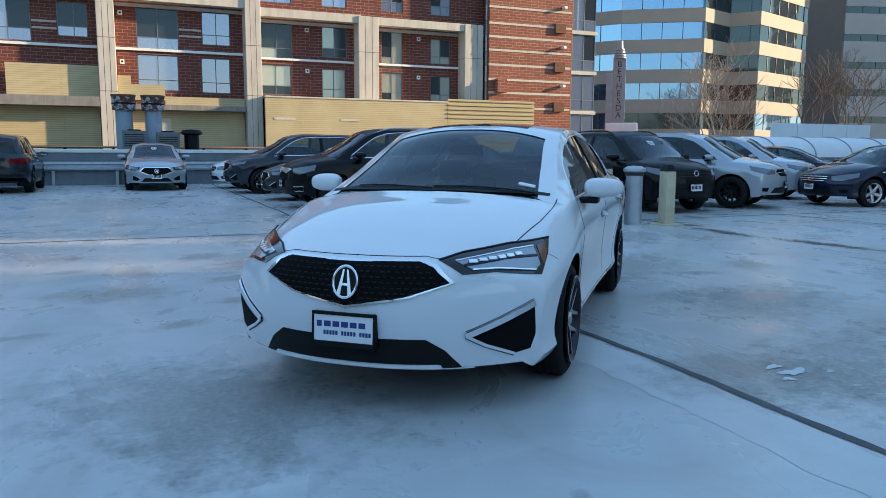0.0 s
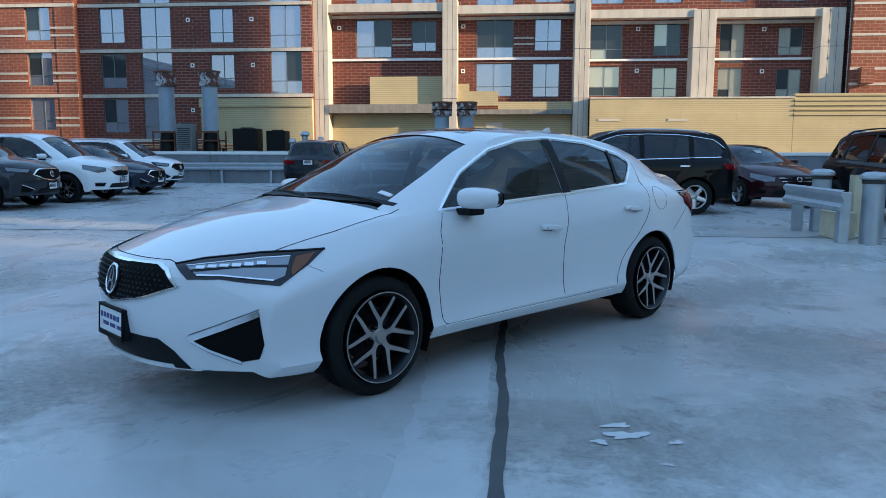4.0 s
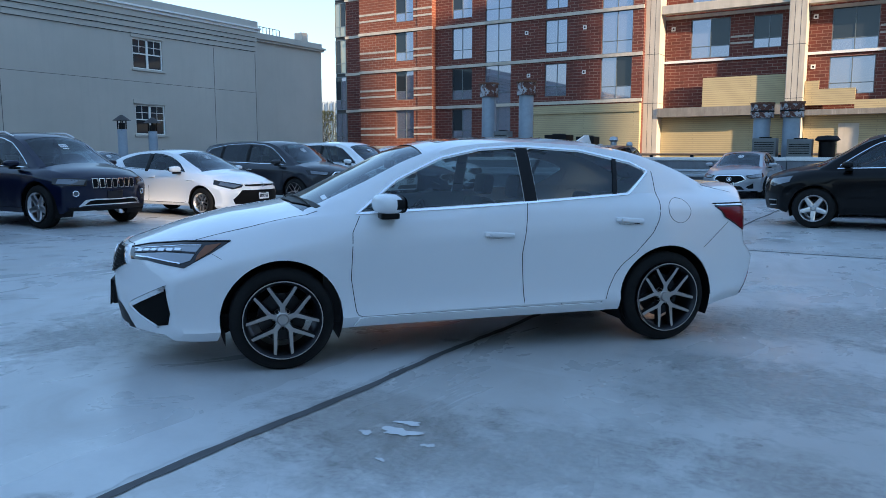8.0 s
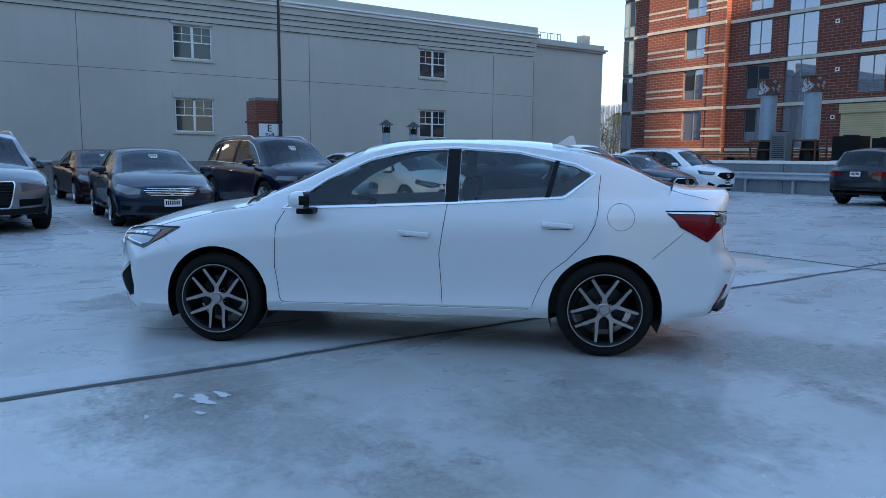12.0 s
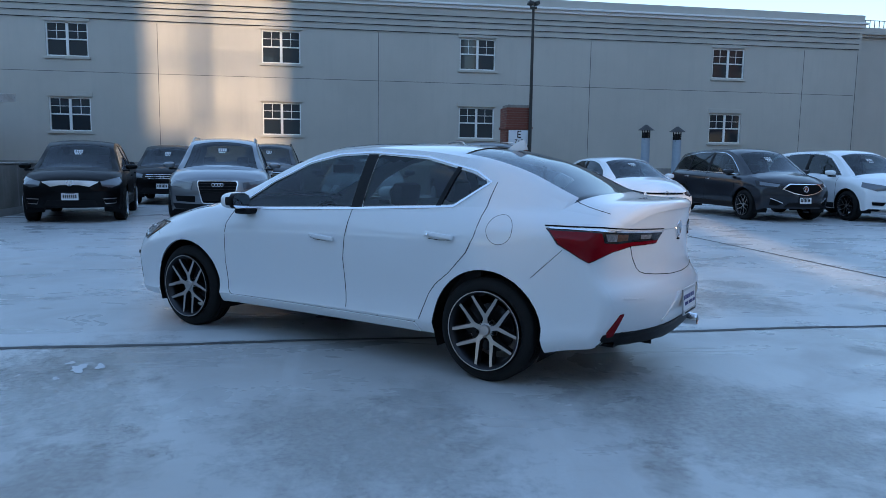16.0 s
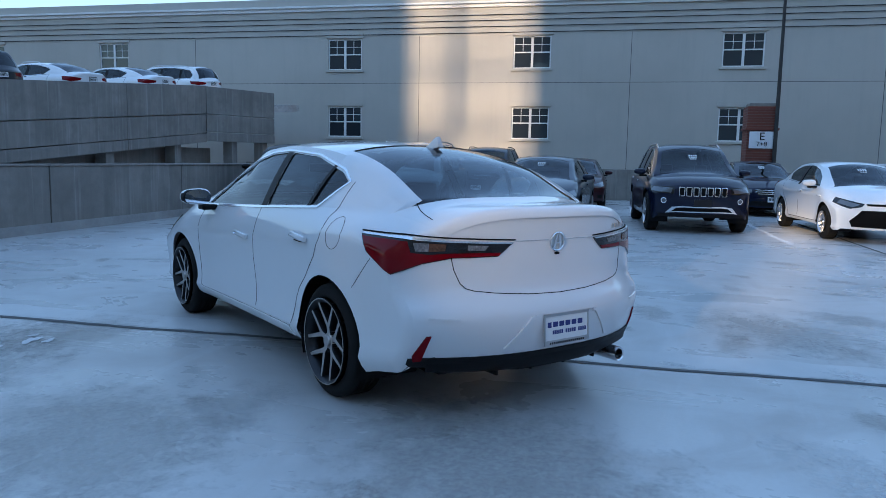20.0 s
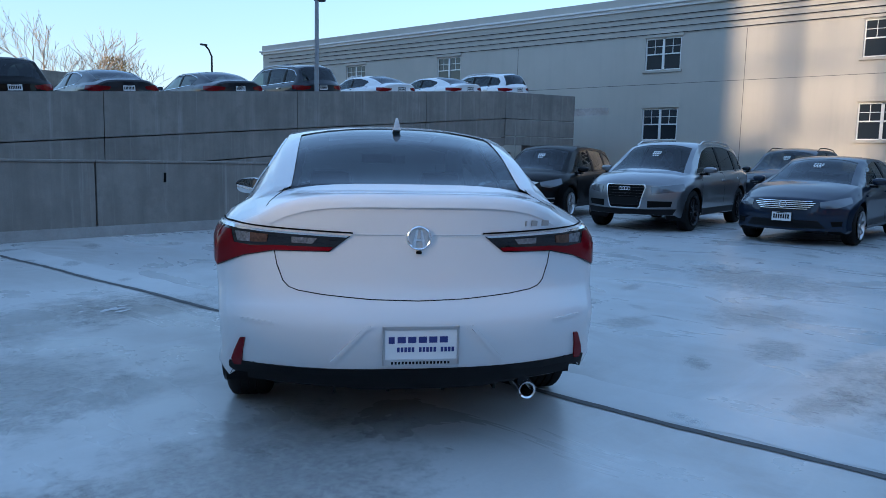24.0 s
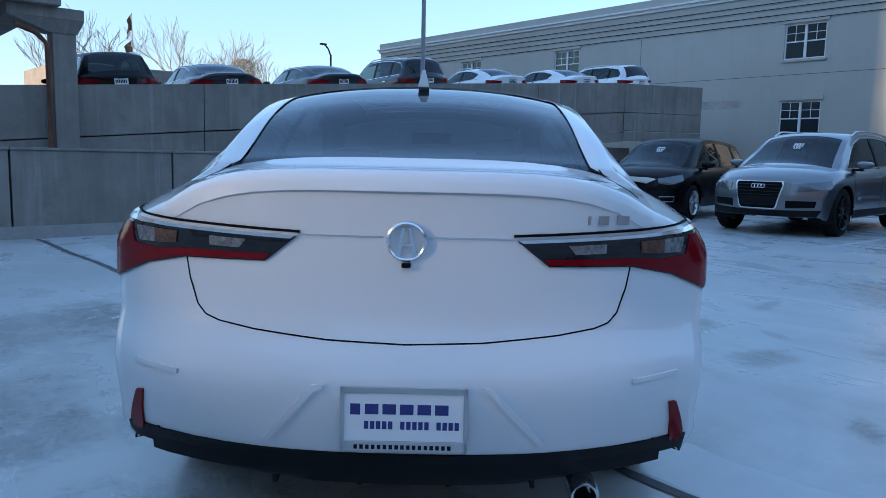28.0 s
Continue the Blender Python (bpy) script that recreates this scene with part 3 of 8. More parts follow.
def add_wheels(car, s):
    t, o, d = wheel_meshes(s["hub"], s.get("tyre_w", 0.22), s.get("rim", 0.225), s.get("spokes", (5, 0.30, 0.022)), s.get("rim_face", "machined"))
    for ax in (s["axf"], s["axr"]):
        for sg in (1, -1):
            w = new("wheel", t)
            w.parent = car
            w.matrix_basis = pose(ax, sg * (s["track"] / 2), s["hub"], 0, 0, 0 if sg == 1 else 180)
            for nm, me in (("rim", o), ("brake_disc", d)):
                c = new(nm, me)
                c.parent = w
                c.matrix_basis = pose(0, 0.03 if nm == "rim" else 0.0, 0)


def circle(cx, cz, r, n=40):
    return [(cx + r * math.cos(2 * math.pi * k / n), cz + r * math.sin(2 * math.pi * k / n)) for k in range(n)]


def seat_bm():
    bm = box_bm(-0.24, 0.26, -0.25, 0.25, 0.28, 0.46, 0.06)
    b = box_bm(-0.08, 0.07, -0.24, 0.24, 0.0, 0.60, 0.06)
    merge(bm, b, pose(-0.22, 0, 0.42, 0, -16, 0))
    h = box_bm(-0.05, 0.05, -0.13, 0.13, 0.0, 0.17, 0.045)
    merge(bm, h, pose(-0.40, 0, 1.02, 0, -10, 0))
    return bm


def bench_bm():
    bm = box_bm(-0.24, 0.24, -0.62, 0.62, 0.30, 0.47, 0.06)
    merge(bm, box_bm(-0.08, 0.07, -0.62, 0.62, 0.0, 0.52, 0.06), pose(-0.24, 0, 0.42, 0, -20, 0))
    for y in (-0.36, 0.36):
        merge(bm, box_bm(-0.045, 0.045, -0.12, 0.12, 0.0, 0.13, 0.04), pose(-0.44, y, 0.90, 0, -12, 0))
    return bm


def flip(poly):
    return [(-a, b) for a, b in poly][::-1]


def arch_outline(cx, cz, r, n=30):
    up = [(cx + r * math.cos(math.pi * k / n), cz + r * math.sin(math.pi * k / n)) for k in range(n + 1)]
    return up + [(cx - r * 0.97, -0.2), (cx + r * 0.97, -0.2)]


def make_car(name, s, paint, label, extras=(), lines=(), moulds=(), step=0.045, plate=True, interior=True, glass=("glass", "glass")):
    """A car at the origin. extras: draped panels (name, way, polygon, material, offset, mirrored, label); lines: panel gaps; moulds: bright strips."""
    car = thing(name, label, "car")
    sh = Shell(s, step)
    regions = []
    for ax in (s["axf"], s["axr"]):
        ring = []
        for px, pz in arch_outline(ax, s["hub"], s["arch"]):
            x = px
            for _ in range(6):
                x += px - sh.warp(x, float(curve_at(s["wmax"], x)) - 0.02, pz, 0)[0]
            ring.append((x, pz))
        regions.append(("arch", ring))
    for k, w in enumerate(s["windows"]):
        regions.append(("side_window" + "abc"[k], w))
    jr = NS + NG - 1
    edge = s.get("pillar", 1)
    regions.append(("windshield", lambda x, j: s["header"] < x < s["cowl"] and j >= jr + edge))
    regions.append(("rear_glass", lambda x, j: s["rear_base"] + s.get("rear_lip", 0.0) < x < s["rear_top"] and j >= jr + edge))
    if "roof_glass" in s:
        regions.append(("roof", lambda x, j: s["roof_glass"][0] < x < s["roof_glass"][1] and j >= jr + 3))
    for k, d in enumerate(s.get("doors", ())):
        regions.append(("door" + "ab"[k], d))
    groups = sh.build(regions)
    tree = tree_of(groups, skip=("arch",))
    P = PAINT[paint] if isinstance(paint, str) else paint
    body = part("body", faces_bm(groups["body"]), P, car, smooth=38)
    doors = {}
    for k in sorted(groups):
        if k.startswith("door"):
            doors[k] = part("door", faces_bm(groups[k]), P, car, smooth=38)
        elif k.startswith("side_window"):
            part("window", faces_bm(groups[k], -0.006), M[glass[0] if k[11] == "a" else glass[1]], car, smooth=60)
        elif k in ("windshield", "rear_glass"):
            part(k, faces_bm(groups[k], -0.005), M["glass" if k == "windshield" else s.get("back_glass", glass[1])], car, smooth=60)
        elif k == "roof":
            part("sunroof", faces_bm(groups[k], 0.002), M["window"], car, "dark glass sunroof", smooth=60)
    # wheel housings and floor
    for ax in (s["axf"], s["axr"]):
        for sg in (1, -1):
            r = s["arch"] + 0.004
            bm = bmesh.new()
            n = 22
            rows = []
            y_out = float(curve_at(s["wmax"], ax)) - 0.035
            for rr, yy in ((0.05, y_out - 0.36), (r, y_out - 0.36), (r, y_out)):
                rows.append([bm.verts.new((ax + rr * math.cos(a), sg * yy, s["hub"] + rr * math.sin(a))) for a in [math.pi * (1.13 - 1.26 * k / n) for k in range(n + 1)]])
            for p, q in zip(rows, rows[1:]):
                for k in range(n):
                    bm.faces.new((p[k], p[k + 1], q[k + 1], q[k]))
            part("wheel_liner", bm, M["dark"], car)
    zf = min(z for _, z in s["sill"]) + 0.06
    wi = s["track"] / 2 - 0.16
    part("underbody", boxes_bm([(s["xr"] + 0.25, s["xf"] - 0.3, -wi, wi, zf, zf + 0.06), (s["axr"] + 0.4, s["axf"] - 0.4, -wi - 0.2, wi + 0.2, zf, zf + 0.06)]), M["dark"], car)
    if interior:
        zi = s.get("floor", 0.05)
        bx = s.get("cabin", 0.15)
        for y in (0.36, -0.36):
            part("seat", seat_bm(), M["seat"], car, smooth=50).matrix_basis = pose(bx, y, zi)
        part("rear_seat", bench_bm(), M["seat"], car, smooth=50).matrix_basis = pose(bx - 0.85, 0, zi)
        zc = float(curve_at(s["belt"], s["cowl"] - 0.2))
        part("dashboard", box_bm(s["cowl"] - 0.62, s["cowl"] - 0.10, -0.68, 0.68, zc - 0.30, zc - 0.035, 0.05), M["dark"], car)
        st = lathe_bm([(0.17 + 0.014 * math.cos(a), 0.014 * math.sin(a)) for a in [2 * math.pi * k / 8 for k in range(8)]], 28, 'Z', True)
        merge(st, box_bm(-0.17, 0.17, -0.02, 0.02, -0.012, 0.008))
        merge(st, cyl_bm(0.05, -0.04, 0.012, 12))
        part("steering_wheel", st, M["dark"], car, smooth=50).matrix_basis = pose(s["cowl"] - 0.78, 0.36, zc - 0.10, 0, 66, 0)
        for sg in (1, -1):
            part("inner_trim", box_bm(s["axr"] + 0.1, s["cowl"] - 0.1, sg * 0.735 - 0.015, sg * 0.735 + 0.015, zf, zc - 0.06), M["seat"], car)
        roof = [[q for q in g] for g in groups.get("body", []) if min(p[2] for p in g) > zc + 0.22 and max(abs(p[1]) for p in g) < 0.60]
        part("headliner", faces_bm(roof, -0.03), M["headliner"], car)
        part("parcel_shelf", box_bm(s["rear_base"] + 0.05, s["rear_base"] + 0.55, -0.6, 0.6, zc - 0.12, zc - 0.06, 0.02), M["dark"], car)
        mz = float(curve_at(s["top"], s["header"] + 0.12))
        part("rear_mirror", box_bm(s["header"] + 0.10, s["header"] + 0.13, -0.12, 0.12, mz - 0.14, mz - 0.07, 0.015), M["dark"], car)
    # mirrors
    mx, my, mz = s["mirror"]
    for sg in (1, -1):
        bm = bmesh.new()
        bmesh.ops.create_uvsphere(bm, u_segments=20, v_segments=14, radius=1.0)
        for v in bm.verts:
            q = [math.copysign(abs(c) ** 0.72, c) for c in v.co]
            v.co = (max(-0.066, q[0] * 0.085), q[1] * 0.118, q[2] * 0.066)
            v.co.x += 0.028 * (1 - v.co.y / 0.118)
            v.co.z *= 1 - 0.16 * (v.co.y / 0.118 * 0.5 + 0.5)
        if sg == -1:
            bmesh.ops.scale(bm, vec=(1, -1, 1), verts=bm.verts[:])
            bmesh.ops.reverse_faces(bm, faces=bm.faces[:])
        bmesh.ops.translate(bm, vec=(mx, sg * my, mz), verts=bm.verts[:])
        for f in bm.faces:
            f.material_index = 1 if f.calc_center_median().x < mx - 0.015 else 0
        mir = part("wing_mirror", bm, [P if s.get("mirror_painted", True) else M["dark"], M["dark"]], car, smooth=50)
        arm = box_bm(mx - 0.05, mx + 0.07, sg * (my - 0.09) - 0.10, sg * (my - 0.09) + 0.06, mz - 0.10, mz - 0.06, 0.012)
        part("mirror_arm", arm, M["dark"], mir)
        g = bmesh.new()
        bmesh.ops.create_circle(g, cap_ends=True, segments=24, radius=1.0)
        for v in g.verts:
            yy, zz = [math.copysign(abs(c) ** 0.75, c) for c in v.co[:2]]
            v.co = (mx - 0.069 + 0.028 * (1 - yy * 0.104 / 0.118), sg * (my + yy * 0.104), mz - 0.003 + zz * 0.054)
        part("mirror_glass", g, M["mirror"], mir)
    # draped details
    for row in extras:
        nm, way, poly, mt, off, mirrored, lab = (list(row) + ["", ""])[:7]
        sides = [(way, poly)]
        if mirrored:
            sides.append((TWIN.get(way, way), poly if way in TWIN else flip(poly)))
        for w, p in sides:
            part(nm, drape(tree, w, p, off, s.get("cell", 0.035)), M[mt] if isinstance(mt, str) and mt in M else (P if mt == "paint" else mt), car, lab, smooth=40)
    for way, ln, closed, wd in lines:
        for w in ((way, TWIN[way]) if way in TWIN else (way,)):
            part("panel_gap", strip(tree, w, ln, wd, 0.0012, 0.002, closed), M["black"], car)
    for way, ln, closed, wd, off, mt, mirrored in moulds:
        todo = [(way, ln)]
        if mirrored:
            todo.append((TWIN.get(way, way), ln if way in TWIN else flip(ln)))
        for w, p in todo:
            part("moulding", strip(tree, w, p, wd, off, off + 0.003, closed), M[mt], car, smooth=40)
    add_wheels(car, s)
    s["tree"] = tree
    return car



# ---- the white sedan ----
SEDAN = dict(
    xf=2.375, xr=-2.295, axf=1.335, axr=-1.335, hub=0.318, arch=0.368, track=1.540, pf=0.36, pr=0.215,
    cowl=1.17, header=0.36, rear_top=-0.98, rear_base=-1.80, rim=0.236, spokes=(5, 0.27, 0.034), tuck=0.052,
    top=[(-2.3, 1.085), (-2.26, 1.103), (-2.18, 1.108), (-1.95, 1.108), (-1.75, 1.150), (-1.35, 1.345), (-1.0, 1.421), (-0.6, 1.447), (-0.2, 1.450), (0.1, 1.437), (0.40, 1.382), (0.8, 1.19), (1.15, 1.01), (1.30, 0.985), (1.65, 0.945), (2.0, 0.87), (2.2, 0.805), (2.37, 0.745)],
    belt=[(-2.3, 0.985), (-2.0, 1.025), (-1.6, 1.055), (-1.0, 1.045), (-0.3, 1.005), (0.4, 0.965), (0.85, 0.945), (1.2, 0.93), (1.6, 0.865), (2.0, 0.79), (2.37, 0.70)],
    rail=[(-1.80, 1.10), (-1.45, 1.245), (-1.1, 1.338), (-0.7, 1.388), (-0.3, 1.405), (0.1, 1.378), (0.45, 1.265), (0.8, 1.10), (1.17, 0.95)],
    sill=[(-2.3, 0.29), (-2.0, 0.26), (-1.75, 0.225), (-1.0, 0.245), (0, 0.245), (0.95, 0.235), (1.7, 0.20), (2.0, 0.20), (2.37, 0.21)],
    wmax=[(-2.3, 0.858), (-2.0, 0.884), (-1.3, 0.897), (-0.6, 0.885), (0, 0.88), (0.8, 0.883), (1.3, 0.892), (1.7, 0.888), (2.0, 0.872), (2.37, 0.845)],
    wbelt=[(-2.3, 0.70), (-2.0, 0.715), (-1.7, 0.735), (-1.3, 0.775), (-1.0, 0.80), (0, 0.825), (0.9, 0.815), (1.3, 0.79), (1.8, 0.74), (2.37, 0.64)],
    wrail=[(-1.8, 0.625), (-1.5, 0.61), (-1.2, 0.602), (-0.3, 0.595), (0.3, 0.60), (0.8, 0.67), (1.17, 0.74)],
    windows=[rounded([(0.83, 0.962), (0.57, 1.145), (0.26, 1.285), (-0.02, 1.345), (-0.265, 1.36), (-0.265, 1.012)], 0.02),
             rounded([(-0.36, 1.018), (-0.36, 1.36), (-0.75, 1.335), (-1.13, 1.25), (-1.245, 1.195), (-1.05, 1.058)], 0.03)],
    doors=[[(0.84, 0.305), (0.88, 0.34), (0.91, 0.55), (0.895, 0.84), (0.84, 0.94), (-0.285, 1.0), (-0.235, 0.66), (-0.26, 0.305)],
           [(-0.26, 0.305), (-0.235, 0.66), (-0.285, 1.0), (-1.27, 1.05), (-1.265, 0.95), (-1.205, 0.78), (-0.97, 0.56), (-0.885, 0.40), (-0.82, 0.305)]],
    mirror=(0.66, 0.965, 1.02), tail_prof=[(0.30, 0.030), (0.42, 0.0), (0.56, -0.020), (0.61, -0.012), (0.665, 0.040), (0.78, 0.042), (0.90, 0.026), (0.99, 0.0), (1.08, -0.028)], flat_lid=2.2, shoulder_r=[1.0, 0.985, 0.72, 0.0],
    prof=[(0, 0.0), (0.04, 0.42), (0.10, 0.80), (0.17, 0.56), (0.24, 0.50), (0.32, 0.53), (0.40, 0.60), (0.48, 0.70), (0.56, 0.81), (0.63, 0.90), (0.69, 0.96), (0.75, 1.0)],
    shoulder=[1.0, 0.74, 0.42, 0.0], back_glass="glass_rear", roof_glass=(-0.45, 0.22), cabin=0.02, floor=-0.02, cell=0.022)


def ring_bm(r, w, t, n=36):
    return lathe_bm([(r - w, 0), (r - w, t), (r - w / 2, t * 1.4), (r, t), (r, 0)], n, 'Z')


def badge_bm(h):
    """A ring with two leaning bars."""
    bm = ring_bm(h, h * 0.16, 0.008)
    for sg in (1, -1):
        v = [bm.verts.new(p) for p in ((sg * h * 0.08, h * 0.72, 0.004), (sg * h * 0.22, h * 0.70, 0.004), (sg * h * 0.55, -h * 0.66, 0.004), (sg * h * 0.30, -h * 0.80, 0.004))]
        w = [bm.verts.new((p.co.x, p.co.y, 0.010)) for p in v]
        bm.faces.new(w)
        for k in range(4):
            bm.faces.new((v[k], v[(k + 1) % 4], w[(k + 1) % 4], w[k]))
    box_bm(-h * 0.30, h * 0.30, -h * 0.22, -h * 0.08, 0.004, 0.009, bm=bm)
    bmesh.ops.recalc_face_normals(bm, faces=bm.faces[:])
    return bm


def number_plate(parent, m, kind="dealer", ink="ink", edge_mat="dark"):
    """A plate whose print is plain bars."""
    p = part("number_plate", box_bm(-0.152, 0.152, -0.076, 0.076, 0, 0.004, 0.002), M["plate"], parent)
    p.matrix_basis = m
    fr = bmesh.new()
    for r in ((-0.16, 0.16, 0.066, 0.082, 0.0, 0.009), (-0.16, 0.16, -0.082, -0.056 if kind == "dealer" else -0.07, 0.0, 0.009), (-0.16, -0.15, -0.082, 0.082, 0, 0.009), (0.15, 0.16, -0.082, 0.082, 0, 0.009)):
        box_bm(*r, bevel=0.002, bm=fr)
    part("plate_frame", fr, M[edge_mat], p)
    if kind == "dealer":
        rows = [(-0.098 + k * 0.044, -0.064 + k * 0.044, 0.012, 0.038) for k in range(5)] + [(-0.100 + k * 0.0152, -0.089 + k * 0.0152, -0.026, -0.006) for k in range(16) if k not in (5, 11)] + [(-0.135, -0.110, 0.010, 0.038)]
        part("frame_print", boxes_bm([(-0.125 + k * 0.0147, -0.116 + k * 0.0147, -0.076, -0.065, 0.009, 0.0098) for k in range(17)]), M["dark"], p)
    else:
        rows = [(-0.125 + k * 0.036, -0.125 + k * 0.036 + 0.024, -0.035, 0.035) for k in range(7)] + [(-0.08, 0.08, 0.048, 0.06)]
    part("plate_print", boxes_bm([(a, b, c, d, 0.004, 0.0052) for a, b, c, d in rows]), M[ink], p)
    return p


def facing(hit, nor, spin=0.0):
    """A pose on a surface: z out of it, y up."""
    z = nor.normalized()
    x = Vector((0, 0, 1)).cross(z).normalized()
    y = z.cross(x)
    m = Matrix((x, y, z)).transposed().to_4x4()
    m.translation = hit
    return m


def pull_handle(car, tree, way, x, z):
    hit, nor = cast(tree, way, x, z)
    cup = part("handle_cup", drape(tree, way, [(x + 0.085 * math.cos(a), z + 0.034 * math.sin(a)) for a in [2 * math.pi * k / 20 for k in range(20)]], 0.0012, 0.03, 0), M["paint_shade"], car, smooth=40)
    bm = box_bm(-0.105, 0.105, -0.017, 0.017, 0.0, 0.022, 0.010)
    for v in bm.verts:
        v.co.z += 0.020 * (1 - (v.co.x / 0.105) ** 2)
        v.co.y += -0.008 * (v.co.x / 0.105) * (1 if way == "left" else -1)
    # black line painted as the shadow under the handle
    part("panel_gap", strip(tree, way, [(x - 0.082, z - 0.020), (x, z - 0.024), (x + 0.082, z - 0.020)], 0.0035, 0.0016, 0.002), M["black"], car)
    h = part("door_handle", bm, PAINT["white"], car, smooth=60)
    part("key_hole", cyl_bm(0.007, 0.0, 0.012, 12), M["chrome"], car).matrix_basis = facing(hit + nor * 0.030, nor) @ pose(-0.07 if way == "left" else 0.07, 0, 0)
    h.matrix_basis = facing(hit + nor * 0.004, nor)
    return h


def build_main():
    s = SEDAN
    M["paint_shade"] = PAINT["white"]
    head = fl((2.215, 0.40, 0.742), (2.11, 0.49, 0.767), (1.89, 0.66, 0.793), (1.65, 0.82, 0.801), (1.75, 0.83, 0.735), (1.90, 0.82, 0.65), (2.11, 0.64, 0.685), (2.21, 0.51, 0.68))
    head_in = fl((2.17, 0.45, 0.735), (2.08, 0.52, 0.748), (1.89, 0.66, 0.768), (1.78, 0.735, 0.772), (1.86, 0.80, 0.69), (1.92, 0.795, 0.672), (2.10, 0.63, 0.70), (2.17, 0.54, 0.70))
    amber = fl((1.76, 0.75, 0.772), (1.69, 0.80, 0.787), (1.765, 0.828, 0.738), (1.835, 0.82, 0.690), (1.82, 0.795, 0.715))
    vent = fl((2.225, 0.53, 0.40), (2.005, 0.805, 0.532), (1.985, 0.81, 0.38), (2.0, 0.79, 0.31), (2.06, 0.725, 0.295), (2.165, 0.61, 0.35))
    grille = [(0, 0.738), (0.34, 0.742), (0.405, 0.72), (0.485, 0.645), (0.29, 0.575), (0.0, 0.522)]
    grille = grille + [(-y, z) for y, z in grille[-2:0:-1]]
    g_in = [(y * 0.955, 0.635 + (z - 0.635) * 0.90) for y, z in grille]
    intake = [(-0.37, 0.385), (0.37, 0.385), (0.45, 0.33), (0.535, 0.222), (0.44, 0.222), (0.42, 0.262), (-0.42, 0.262), (-0.44, 0.222), (-0.535, 0.222), (-0.45, 0.33)]
    lip = [(-0.425, 0.262), (0.425, 0.262), (0.44, 0.228), (-0.44, 0.228)]
    pre = tree_of(Shell(s, 0.05).build([]))
    tail = wrap(pre, "rl", ("e", 0.285, 0.93), ("e", 0.60, 0.938), ("e", 0.76, 0.948), ("s", -1.71, 0.955), ("s", -1.79, 0.872), ("s", -1.93, 0.795), ("s", -1.965, 0.776), ("e", 0.73, 0.830), ("e", 0.60, 0.858), ("e", 0.37, 0.862))
    red = wrap(pre, "rl", ("e", 0.355, 0.882), ("e", 0.60, 0.882), ("e", 0.70, 0.876), ("e", 0.775, 0.885), ("e", 0.785, 0.938), ("s", -1.73, 0.944), ("s", -1.80, 0.875), ("s", -1.93, 0.800), ("s", -1.965, 0.781), ("e", 0.73, 0.834), ("e", 0.60, 0.862), ("e", 0.37, 0.866))
    clear = wrap(pre, "rl", ("e", 0.70, 0.932), ("e", 0.765, 0.934), ("e", 0.755, 0.892), ("e", 0.70, 0.892))
    clear2 = wrap(pre, "rl", ("e", 0.42, 0.918), ("e", 0.525, 0.922), ("e", 0.525, 0.896), ("e", 0.44, 0.894))
    amber2 = wrap(pre, "rl", ("e", 0.625, 0.928), ("e", 0.70, 0.932), ("e", 0.70, 0.892), ("e", 0.63, 0.894))
    bar = wrap(pre, "rl", ("e", 0.285, 0.933), ("e", 0.60, 0.946), ("e", 0.76, 0.956), ("s", -1.71, 0.960), ("s", -1.74, 0.953), ("e", 0.76, 0.945), ("e", 0.60, 0.937), ("e", 0.30, 0.925))
    bar_top = wrap(pre, "rl", ("e", 0.275, 0.943), ("e", 0.60, 0.957), ("e", 0.76, 0.968), ("s", -1.70, 0.970))
    seam = wrap(pre, "rl", ("e", 0.611, 0.942), ("e", 0.606, 0.90), ("e", 0.600, 0.852))
    refl = rl((-2.125, 0.712, 0.490), (-2.110, 0.732, 0.488), (-2.075, 0.80, 0.385), (-2.08, 0.80, 0.355), (-2.105, 0.772, 0.360))
    skirt = [(-0.80, 0.30), (-0.80, 0.37), (-0.74, 0.375), (-0.34, 0.372), (0.34, 0.372), (0.74, 0.375), (0.80, 0.37), (0.80, 0.34), (0.78, 0.325), (-0.80, 0.325)]
    skirt_side = rl((-2.12, 0.76, 0.36), (-2.085, 0.79, 0.36), (-2.035, 0.83, 0.30), (-2.06, 0.82, 0.285), (-2.15, 0.76, 0.30), (-2.15, 0.72, 0.38))
